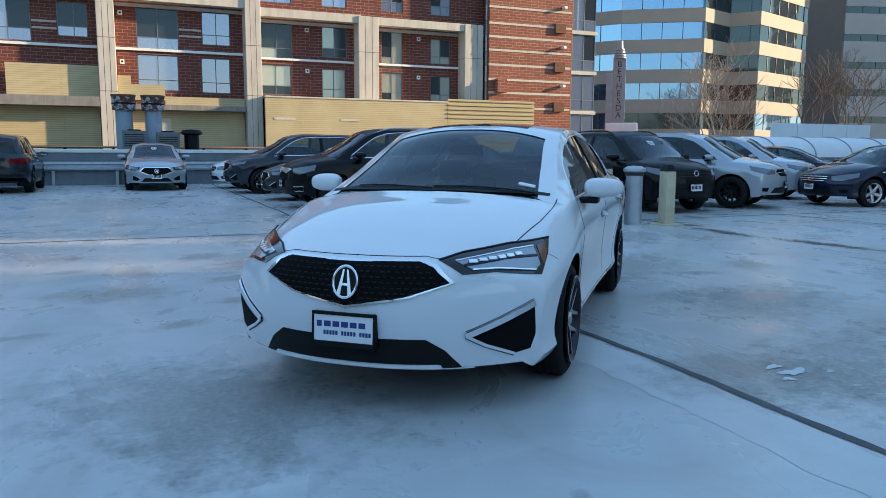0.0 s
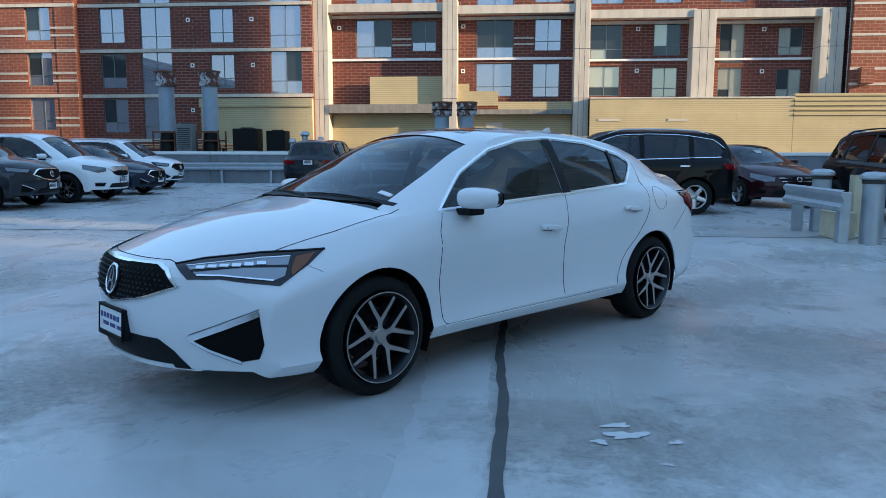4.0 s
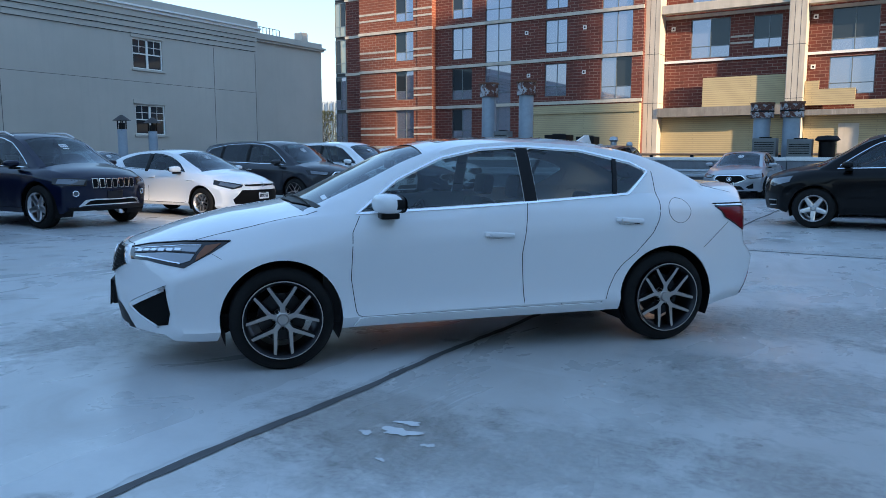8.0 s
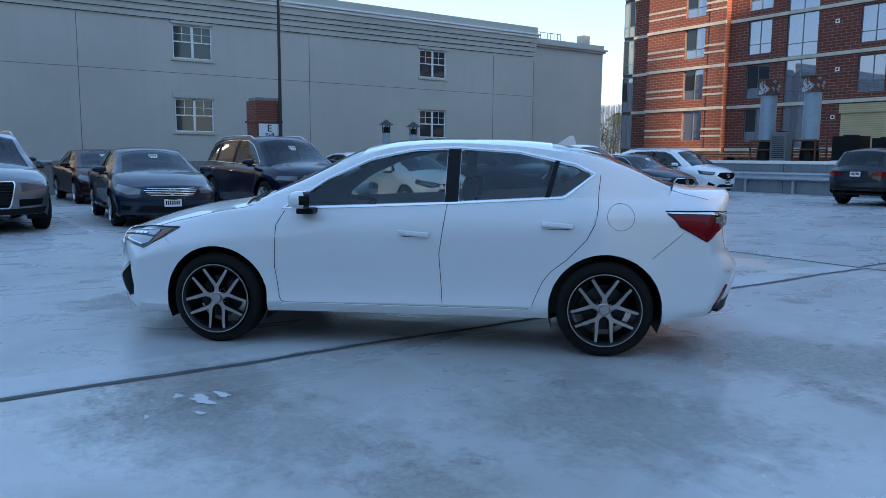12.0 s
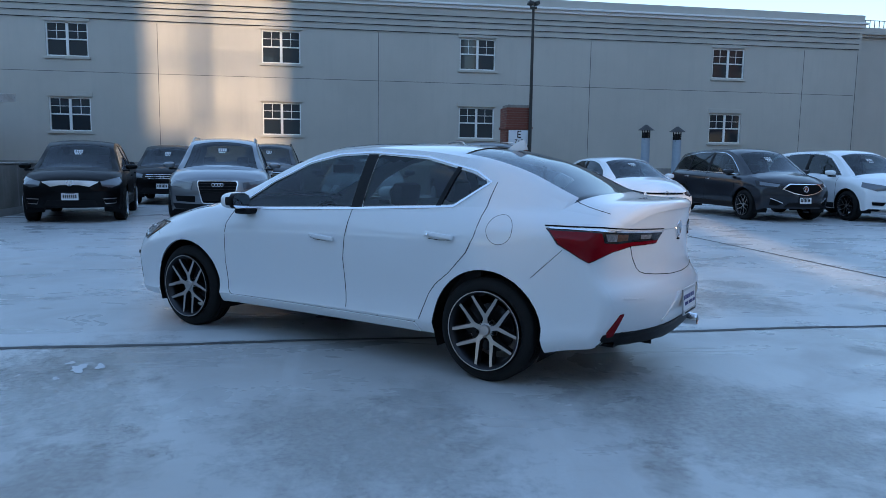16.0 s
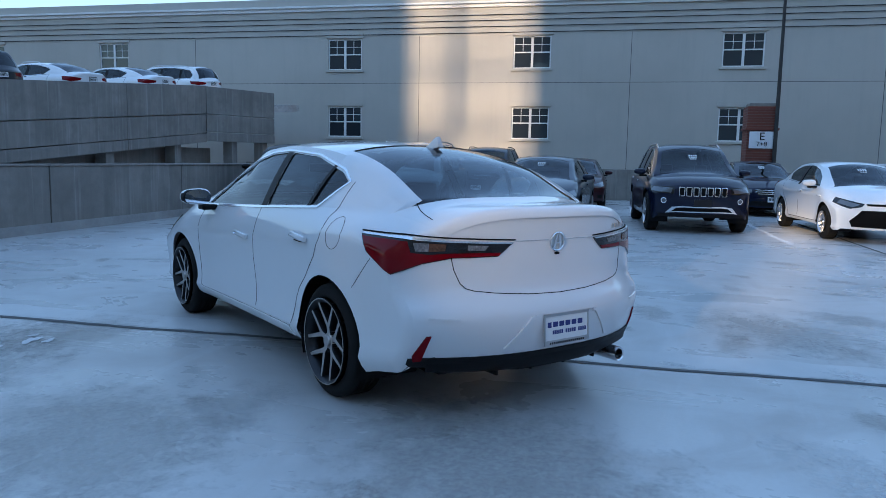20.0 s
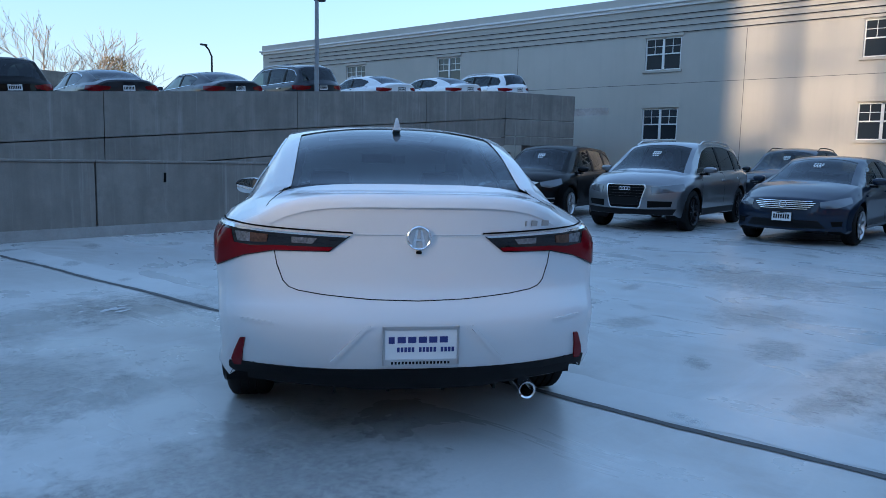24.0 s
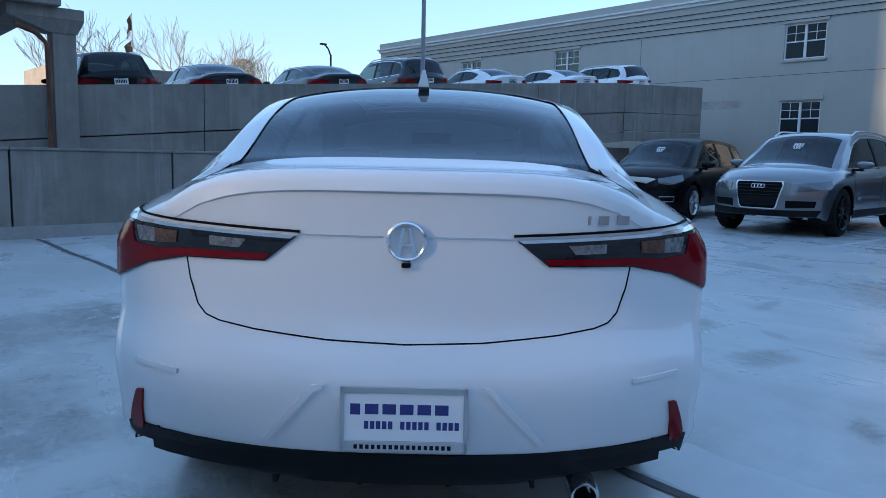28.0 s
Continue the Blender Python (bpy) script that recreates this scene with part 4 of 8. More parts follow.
    extras = [
        ("grille_frame", "front", grille, "chrome", 0.012, False, "bright chrome grille surround"),
        ("grille", "front", g_in, "black", 0.015, False, "black mesh grille"),
        ("headlight", "fl", head, "smoke_lens", 0.004, True, "slim headlight with clear lens"),
        ("headlight_lens", "fl", head_in, "clear_lens", 0.007, True, ""),
        ("side_marker", "fl", amber, "amber", 0.007, True, "amber side marker"),
        ("vent", "fl", vent, "black", 0.003, True, "black triangular bumper vent"),
        ("intake", "front", intake, "dark", 0.003, False, "black lower bumper intake"),
        ("lip", "front", lip, "paint", 0.014, False, ""),
        ("taillight", "rl", tail, "smoke_lens", 0.006, True, "smoked taillight"),
        ("red_lens", "rl", red, "red_lens", 0.009, True, "red lens"),
        ("clear_lens", "rl", clear, "lamp_clear", 0.010, True, "clear reversing lamp"),
        ("amber_lens", "rl", amber2, "lamp_amber", 0.010, True, "amber turn lamp"),
        ("clear_lens", "rl", clear2, "lamp_clear", 0.009, True, ""),
        ("chrome_bar", "rl", bar, "chrome", 0.011, True, ""),
        ("reflector", "rl", refl, "red_lens", 0.008, True, "red rear reflector"),
        ("diffuser", "rear", skirt, "dark", 0.006, False, "black plastic rear diffuser"),
        ("diffuser_end", "rl", skirt_side, "dark", 0.006, True, ""),
        ("fuel_door", "left", circle(-1.42, 0.93, 0.083, 28), "paint", 0.0005, False, "round fuel filler door"),
        ("door_pillar", "left", [(-0.268, 1.008), (-0.357, 1.013), (-0.357, 1.362), (-0.268, 1.362)], "dark", 0.003, True, ""),
        ("door_pillar", "left", [(-0.93, 1.047), (-0.965, 1.048), (-1.03, 1.285), (-1.00, 1.292)], "dark", 0.003, True, ""),
        ("rocker", "left", [(0.86, 0.298), (-0.83, 0.298), (-0.86, 0.25), (0.90, 0.245)], "paint", 0.010, True, ""),
        ("price_sticker", "top", [(1.05, 0.50), (1.045, 0.60), (1.015, 0.60), (1.02, 0.50)], "plate", 0.002, False, "white window sticker"),
    ]
    d1, d2 = s["doors"]
    trim = [(0.86, 0.95), (0.57, 1.158), (0.26, 1.30), (-0.02, 1.36), (-0.31, 1.376), (-0.75, 1.35), (-1.14, 1.265), (-1.262, 1.20), (-1.055, 1.045), (-0.31, 1.002), (0.3, 0.972)]
    lid = [(0.600, 0.852), (0.590, 0.80), (0.565, 0.735), (0.540, 0.71), (0.50, 0.697), (0.40, 0.684), (0.2, 0.668), (0, 0.662)]
    seam_top = [(-1.77, 0.575), (-1.86, 0.612), (-1.94, 0.632), (-2.01, 0.640)]
    hood = [(1.10, 0.745), (1.30, 0.755), (1.53, 0.735), (1.86, 0.675), (2.12, 0.50)]
    lines = [
        ("left", d1[1:4] + [(0.895, 0.84), (0.845, 0.935)], False, 0.0042), ("left", [(-0.285, 1.0), (-0.235, 0.66), (-0.26, 0.305)], False, 0.0042),
        ("left", [(0.88, 0.34), (0.865, 0.315), (0.84, 0.305), (-0.82, 0.305), (-0.86, 0.33), (-0.885, 0.40), (-0.93, 0.50), (-0.98, 0.565), (-1.08, 0.645), (-1.205, 0.78), (-1.255, 0.88), (-1.275, 0.97), (-1.285, 1.09), (-1.30, 1.20)], False, 0.0042),
        ("left", [(-1.82, 0.84), (-1.63, 0.665)], False, 0.003), ("left", [(1.735, 0.73), (1.68, 0.70)], False, 0.002),
        ("left", circle(-1.42, 0.93, 0.086, 32), True, 0.0025),
        ("rear", lid + [(-y, z) for y, z in lid[-2::-1]], False, 0.0042),
        ("rl", seam, False, 0.005),
        ("front", [(-0.50, 0.765), (-0.41, 0.745), (-0.34, 0.757), (0, 0.757), (0.34, 0.757), (0.41, 0.745), (0.50, 0.765)], False, 0.005),
        ("top", seam_top, False, 0.005), ("top", [(x, -y) for x, y in seam_top], False, 0.005),
        ("top", hood, False, 0.005), ("top", [(x, -y) for x, y in hood], False, 0.005),
    ]
    moulds = [("left", trim, True, 0.014, 0.006, "chrome", True),
              ("fl", [vent[0], vent[1]], False, 0.028, 0.014, "chrome", True), ("fl", [vent[0], vent[5], vent[4]], False, 0.015, 0.009, "chrome", True),
              ("fl", [(vent[0][0], vent[0][1] + 0.019), (vent[1][0], vent[1][1] + 0.019)], False, 0.003, 0.002, "black", True), ("fl", [(p[0], p[1] - 0.012) for p in (vent[0], vent[5], vent[4])], False, 0.004, 0.003, "black", True),
              ("fl", [head[0], head[1], head[2], head[3]], False, 0.008, 0.008, "dark", True),
              ("rear", [(0.20, 0.560), (0.225, 0.558), (0.36, 0.405)], False, 0.016, 0.010, "paint_shade", True),
              ("rear", [(0.60, 0.565), (0.74, 0.575)], False, 0.012, 0.006, "paint_shade", True),
              ("rl", bar_top, False, 0.006, 0.006, "black", True),
              ("rear", [(-0.28, 0.936), (-0.06, 0.936)], False, 0.003, 0.004, "chrome", False), ("rear", [(0.06, 0.936), (0.28, 0.936)], False, 0.003, 0.004, "chrome", False),
              ("fl", [head_in[0], head_in[2], head_in[3]], False, 0.006, 0.011, "chrome", True), ("fl", [head_in[7], head_in[6], head_in[5]], False, 0.008, 0.011, "chrome", True), ("fl", [((a[0] + b[0]) / 2, (a[1] + b[1]) / 2) for a, b in ((head_in[0], head_in[7]), (head_in[2], head_in[6]), (head_in[3], head_in[4]))], False, 0.012, 0.010, "gunmetal", True),
              ("left", [(0.84, 0.30), (-0.82, 0.30)], False, 0.012, 0.009, "paint_shade", True)]
    car = make_car("sedan", s, "white", "pearl white four-door sedan parked on the bare concrete deck", extras, lines, moulds, step=0.03, glass=("glass_clear", "glass_clear"))
    tree = s["tree"]
    # grille mesh of small bright dashes
    mesh = bmesh.new()
    for r in range(8):
        z = 0.55 + r * 0.024
        for c in range(-14, 15):
            y = c * 0.034 + (0.017 if r % 2 else 0)
            if inside(g_in, y - 0.012, z) and inside(g_in, y + 0.012, z) and math.hypot(y, z - 0.635) > 0.085:
                h, _ = cast(tree, "front", y, z)
                box_bm(h.x + 0.014, h.x + 0.021, y - 0.011, y + 0.011, z - 0.003, z + 0.003, bm=mesh)
    tagged(part("grille_mesh", mesh, M["gunmetal"], car), kind="stuff")
    h, nr = cast(tree, "front", 0, 0.637)
    disc = part("badge_base", cyl_bm(0.072, 0.0, 0.012, 28), M["dark"], car)
    disc.matrix_basis = facing(h + nr * 0.014, nr)
    b = part("badge", badge_bm(0.075), M["chrome"], car, smooth=40)
    b.matrix_basis = facing(h + nr * 0.022, nr) @ Matrix.Diagonal((0.86, 1.06, 1, 1))
    h, nr = cast(tree, "rear", 0, 0.925)
    b = part("badge", badge_bm(0.052), M["chrome"], car, smooth=40)
    b.matrix_basis = facing(h + nr * 0.002, nr)
    part("camera_lens", box_bm(-0.012, 0.012, -0.012, 0.0, 0, 0.016, 0.004), M["black"], car).matrix_basis = facing(h + Vector((0, 0, -0.055)), nr)
    for y, hw in ((-0.475, 0.004), (-0.515, 0.015), (-0.570, 0.019)):
        h, nr = cast(tree, "rear", y, 0.985)
        part("model_badge", box_bm(-hw, hw, -0.012, 0.012, 0, 0.004, 0.0015), M["rim_face"], car, "small bright badge").matrix_basis = facing(h + nr * 0.001, nr)
    # jewel-like lamp units in the headlights
    for way in ("fl", "fr"):
        for k in range(6):
            t = 0.16 + 0.115 * k
            a = head_in[0][0] + (head_in[3][0] - head_in[0][0]) * t
            z = 0.723 + 0.028 * t
            h, nr = cast(tree, way, a, z)
            jw = part("lamp_unit", box_bm(-0.022, 0.022, -0.011, 0.011, 0.0, 0.010, 0.004), M["chrome"], car)
            jw.matrix_basis = facing(h + nr * 0.007, nr)
    # plates
    h, nr = cast(tree, "front", -0.005, 0.42)
    number_plate(car, facing(Vector((2.388, -0.005, 0.42)), Vector((1, 0, 0.06))), edge_mat="dark")
    part("plate_holder", box_bm(2.33, 2.385, -0.165, 0.155, 0.34, 0.50, 0.008), M["dark"], car)
    h, nr = cast(tree, "rear", -0.005, 0.485)
    number_plate(car, facing(Vector((h.x - 0.012, -0.005, 0.485)), Vector((-1, 0, 0.05))), edge_mat="alloy")
    val = bmesh.new()
    rows = []
    for k in range(25):
        y = -0.72 + 1.44 * k / 24
        h, nr = cast(tree, "rear", y, 0.345)
        cut = 0.055 * (abs(y) / 0.72) ** 4 + (0.012 if 0.3 < abs(y) < 0.6 else 0.0)
        rows.append([val.verts.new((h.x - 0.006, y, 0.345)), val.verts.new((h.x + 0.002, y, 0.30)), val.verts.new((h.x + 0.025, y, 0.272 + cut * 0.6)), val.verts.new((h.x + 0.12, y * 0.97, 0.262 + cut * 0.6))])
    for a, b in zip(rows, rows[1:]):
        for k in range(3):
            val.faces.new((a[k], b[k], b[k + 1], a[k + 1]))
    part("valance", val, M["dark"], car, "black plastic rear valance", smooth=40)
    # tail pipe
    pipe = lathe_bm([(0.030, 0.0), (0.030, 0.16), (0.037, 0.165), (0.041, 0.15), (0.041, 0.0)], 24, 'Z')
    part("tail_pipe", pipe, M["chrome"], car, smooth=40).matrix_basis = pose(-2.10, -0.48, 0.265, 0, -90, 0)
    for y in (-0.35, -0.12, 0.12, 0.35):
        part("diffuser_fin", box_bm(-2.19, -2.10, y - 0.006, y + 0.006, 0.252, 0.28, 0.003), M["dark"], car)
    # antenna fin, wipers, handles
    fin = box_bm(-0.085, 0.10, -0.022, 0.022, -0.01, 0.06, 0.004)
    for v in fin.verts:
        if v.co.z > 0.03:
            v.co.y *= 0.3
            v.co.x = -0.075 + (v.co.x + 0.085) * 0.22
    h, nr = cast(tree, "top", -1.08, 0)
    part("antenna_fin", fin, PAINT["white"], car, smooth=40).matrix_basis = pose(-1.08, 0, h.z - 0.004, 0, 8, 0)
    for way in ("left", "right"):
        pull_handle(car, tree, way, -0.065, 0.80)
        pull_handle(car, tree, way, -1.015, 0.868)
    for y0, y1 in ((0.62, 0.02), (0.02, -0.5)):
        pts = []
        for k in range(7):
            t = k / 6
            y = y0 + (y1 - y0) * t
            h, nr = cast(tree, "top", 1.235 - 0.03 * t - 0.17 * abs(y), y)
            pts.append(h + nr * 0.010)
        part("wiper", tube_bm(pts, 0.0045, 6), M["dark"], car)
    part("cowl_panel", drape(tree, "top", [(1.26, 0.0), (1.22, 0.35), (1.10, 0.70), (1.07, 0.70), (1.15, 0.35), (1.19, 0.0), (1.15, -0.35), (1.07, -0.70), (1.10, -0.70), (1.22, -0.35)], 0.003, 0.04), M["dark"], car)
    return car


main_car = build_main()
CAR_YAW = math.degrees(math.atan2(-0.7495, -0.662))
main_car.matrix_basis = pose(2.487 - 0.7495 * 0.04, 4.948 + 0.662 * 0.04, 0, 0, 0, CAR_YAW)

# ---- the parked cars ----
SUV = dict(
    xf=2.37, xr=-2.55, axf=1.41, axr=-1.41, hub=0.36, arch=0.415, track=1.70, pf=0.30, pr=0.22, rim=0.245, tuck=0.04, tyre_w=0.235,
    cowl=1.40, header=0.62, rear_top=-2.02, rear_base=-2.40, bow=(0.10, 0.03), warp_r=-1.6, tail=(0.7, 0.06, 0.1), nose=(0.62, 0.30, 0.25),
    top=[(-2.55, 1.06), (-2.45, 1.14), (-2.30, 1.33), (-2.04, 1.60), (-1.85, 1.665), (-1, 1.715), (0, 1.72), (0.4, 1.685), (0.62, 1.625), (1.0, 1.37), (1.36, 1.16), (1.5, 1.125), (2.0, 1.05), (2.25, 0.97), (2.37, 0.90)],
    belt=[(-2.55, 1.02), (-2.2, 1.14), (-1, 1.12), (0, 1.08), (1, 1.05), (1.4, 1.04), (2, 0.97), (2.37, 0.85)],
    rail=[(-2.42, 1.16), (-2.25, 1.36), (-2.02, 1.56), (-1.5, 1.63), (-0.5, 1.67), (0.2, 1.65), (0.55, 1.56), (1.0, 1.29), (1.40, 1.06)],
    sill=[(-2.55, 0.42), (-2.0, 0.32), (-1, 0.27), (1, 0.27), (1.9, 0.25), (2.37, 0.28)],
    wmax=[(-2.55, 0.92), (-2.2, 0.955), (-1.4, 0.98), (0, 0.975), (1.4, 0.98), (2.0, 0.95), (2.37, 0.90)],
    wbelt=[(-2.55, 0.80), (-1.5, 0.86), (0, 0.89), (1.0, 0.88), (1.5, 0.86), (2.0, 0.80), (2.37, 0.70)],
    wrail=[(-2.42, 0.74), (-2.0, 0.64), (-0.5, 0.655), (0.5, 0.67), (1.0, 0.74), (1.4, 0.82)],
    windows=[rounded([(1.06, 1.085), (0.70, 1.34), (0.44, 1.50), (0.15, 1.585), (-0.28, 1.61), (-0.28, 1.105)], 0.02),
             rounded([(-0.38, 1.11), (-0.38, 1.61), (-1.0, 1.60), (-1.30, 1.575), (-1.30, 1.14)], 0.02),
             rounded([(-1.40, 1.145), (-1.40, 1.56), (-1.85, 1.49), (-2.10, 1.30), (-2.02, 1.17)], 0.03)],
    doors=[[(1.0, 0.36), (1.02, 1.04), (-0.33, 1.08), (-0.33, 0.36)], [(-0.33, 0.36), (-0.33, 1.08), (-1.36, 1.10), (-1.30, 0.9), (-1.05, 0.65), (-0.9, 0.36)]],
    mirror=(0.86, 1.06, 1.14), cabin=0.25, floor=0.13, mirror_painted=True)


def reshape(base, **new_values):
    """A copy of a car's measures, stretched to another length, width, height and wheelbase."""
    s = dict(base)
    v = new_values
    xa = [base["xr"], base["axr"], base["axf"], base["xf"]]
    wb = v.get("wb", base["axf"] - base["axr"])
    xb = [-wb / 2 - v.get("ro", base["axr"] - base["xr"]), -wb / 2, wb / 2, wb / 2 + v.get("fo", base["xf"] - base["axf"])]
    h0 = max(z for _, z in base["top"])
    kz, kw = v.get("h", h0) / h0, v.get("w", 2 * max(w for _, w in base["wmax"])) / (2 * max(w for _, w in base["wmax"]))
    fx = lambda x: float(np.interp(x, xa, xb)) if xa[0] <= x <= xa[-1] else x + (xb[0] - xa[0] if x < 0 else xb[-1] - xa[-1])
    for k in ("xf", "xr", "axf", "axr", "cowl", "header", "rear_top", "rear_base"):
        s[k] = fx(base[k])
    for k in ("top", "belt", "rail", "sill"):
        s[k] = [(fx(x), z * kz) for x, z in base[k]]
    for k in ("wmax", "wbelt", "wrail"):
        s[k] = [(fx(x), w * kw) for x, w in base[k]]
    for k in ("windows", "doors"):
        s[k] = [[(fx(x), z * kz) for x, z in p] for p in base[k]]
    m = base["mirror"]
    s["mirror"] = (fx(m[0]), m[1] * kw, m[2] * kz)
    s["track"] = base["track"] * kw
    s.pop("roof_glass", None)
    s.pop("back_glass", None)
    s.pop("cell", None)
    s["hub"], s["arch"] = v.get("hub", base["hub"]), v.get("hub", base["hub"]) + v.get("gap", 0.055)
    s["flare"] = v.get("flare", 0.012)
    for k in ("rim", "spokes", "rim_face", "pf", "pr", "tuck", "nose", "tail", "top", "belt", "rail", "wrail", "windows", "cabin", "floor", "mirror_painted", "rear_top", "rear_base", "header", "cowl"):
        if k in v:
            s[k] = v[k]
    return s


def parked(name, s, paint, label, face=None, rear=None, place=(0, 0, 0), z=0.0, tilt=0.0, rails=False, trim="chrome", plate=True, sticker=True, dark_lower=False, glass=("glass", "glass_dark"), tag=True, step=0.06):
    sh = Shell(s, step)
    d1, d2 = s["doors"]
    lines = [("left", [d1[0], d1[1]], False, 0.008), ("left", [d2[0], d2[1]], False, 0.008), ("left", d2[2:], False, 0.008), ("left", [d1[0], d2[-1]], False, 0.008)]
    moulds = []
    if trim:
        w = s["windows"]
        low = [(w[0][0][0] + 0.02, w[0][0][1] - 0.012), (w[-1][-1][0], w[-1][-1][1] - 0.012)]
        moulds.append(("left", low, False, 0.014, 0.006, trim, True))
        x_a, x_b = max(p[0] for p in w[0]) - 0.03, min(p[0] for p in w[-1]) + 0.02
        top = []
        for k in range(41):
            x = x_a + (x_b - x_a) * k / 40
            zz = [p[1] + (q[1] - p[1]) * (x - p[0]) / (q[0] - p[0]) for pol in w for p, q in zip(pol, pol[1:] + pol[:1]) if (p[0] > x) != (q[0] > x)]
            if zz:
                top.append((x, max(zz) + 0.014))
        moulds.append(("left", top, False, 0.012, 0.006, trim, True))
    extras = []
    W = s["windows"]
    for p, q in zip(W, W[1:]):
        xa, xb = min(x for x, _ in p), max(x for x, _ in q)
        za, zb = min(zz for _, zz in p), min(max(zz for _, zz in p), max(zz for _, zz in q))
        extras.append(("door_pillar", "left", [(xa, za), (xb, za), (xb, zb - 0.01), (xa, zb - 0.01)], "dark", 0.003, True, ""))
    if dark_lower:
        zz = lambda x: float(curve_at(s["sill"], x))
        x0, x1 = s["axf"] - s["arch"] - 0.02, s["axr"] + s["arch"] + 0.02
        extras.append(("sill_cladding", "left", [(x0, zz(x0) + 0.14), (x1, zz(x1) + 0.14), (x1, zz(x1) + 0.015), (x0, zz(x0) + 0.015)], "dark", 0.008, True, ""))
    car = make_car(name, s, paint, label, extras, lines, moulds, step=step, glass=glass)
    t = s["tree"]
    P = PAINT[paint]

    def put(nm, way, poly, mt, off=0.006, mirrored=False, lab=""):
        todo = [(way, poly)] + ([(TWIN.get(way, way), poly if way in TWIN else flip(poly))] if mirrored else [])
        for w, p in todo:
            part(nm, drape(t, w, p, off, 0.045), M[mt] if mt in M else P, car, lab, smooth=40)

    if face:
        face(car, s, t, put)
    if rear:
        rear(car, s, t, put)
    for way, zz in (("left", 0), ("right", 0)):
        for d in (d1, d2):
            x = min(p[0] for p in d[1:3]) + 0.17
            hz = float(curve_at(s["belt"], x)) - 0.15
            h, nr = cast(t, way, x, hz)
            part("door_handle", box_bm(-0.10, 0.10, -0.016, 0.016, 0, 0.03, 0.010), M["chrome"] if trim == "chrome" else P, car, smooth=50).matrix_basis = facing(h, nr)
    if rails:
        for sg in (1, -1):
            pts = []
            for k in range(9):
                x = s["header"] - 0.25 + (s["rear_top"] + 0.25 - s["header"] + 0.25) * k / 8
                h, _ = cast(t, "top", x, sg * (float(curve_at(s["wrail"], x)) - 0.03))
                pts.append(h + Vector((0, 0, 0.05 if 0 < k < 8 else 0.0)))
            part("roof_rail", tube_bm(pts, 0.016, 6), M["alloy" if trim == "chrome" else "dark"], car, smooth=50)
    if sticker:
        x = s["header"] + 0.35 * (s["cowl"] - s["header"])
        bm = bmesh.new()
        for r, n in ((0.055, 3), (0.0, 4), (-0.05, 4)):
            for k in range(n):
                y = (k - (n - 1) / 2) * 0.044
                drape(t, "top", [(x + r + 0.036, y + 0.016), (x + r, y + 0.016), (x + r, y - 0.016), (x + r + 0.036, y - 0.016)], 0.004, 0.06, 0, bm)
        tagged(part("price_sticker", bm, M["plate"], car), "white price figures on the windscreen", kind="stuff")
    x, y, yaw = place
    car.matrix_basis = pose(x, y, z, 0, 0, yaw) @ pose(0, 0, 0, 0, tilt, 0)
    return car


def plate_on(car, t, way, z, sg=1, y=0.0):
    h, nr = cast(t, way, y, z)
    number_plate(car, facing(h + nr * 0.014, Vector((1 if way == "front" else -1, 0, 0.05))), "state", "dark", "dark")


def mirror_poly(half):
    return half + [(-y, z) for y, z in half[::-1] if abs(y) > 1e-6]


def slats(car, t, poly, z0, z1, n, mt, thick=0.006, upright=False, off=0.012):
    ys = [p[0] for p in poly]
    if upright:
        for k in range(n):
            y = min(ys) + (max(ys) - min(ys)) * (k + 0.5) / n
            part("grille_bar", strip(t, "front", [(y, z0), (y, z1)], thick, off, off), M[mt], car)
    else:
        for k in range(n):
            z = z0 + (z1 - z0) * (k + 0.5) / n
            xs = []
            for i in range(len(poly)):
                a, b = poly[i - 1], poly[i]
                if (a[1] > z) != (b[1] > z):
                    xs.append(a[0] + (b[0] - a[0]) * (z - a[1]) / (b[1] - a[1]))
            if len(xs) > 1:
                part("grille_bar", strip(t, "front", [(max(xs), z), (0, z), (min(xs), z)], thick, off, off), M[mt], car)


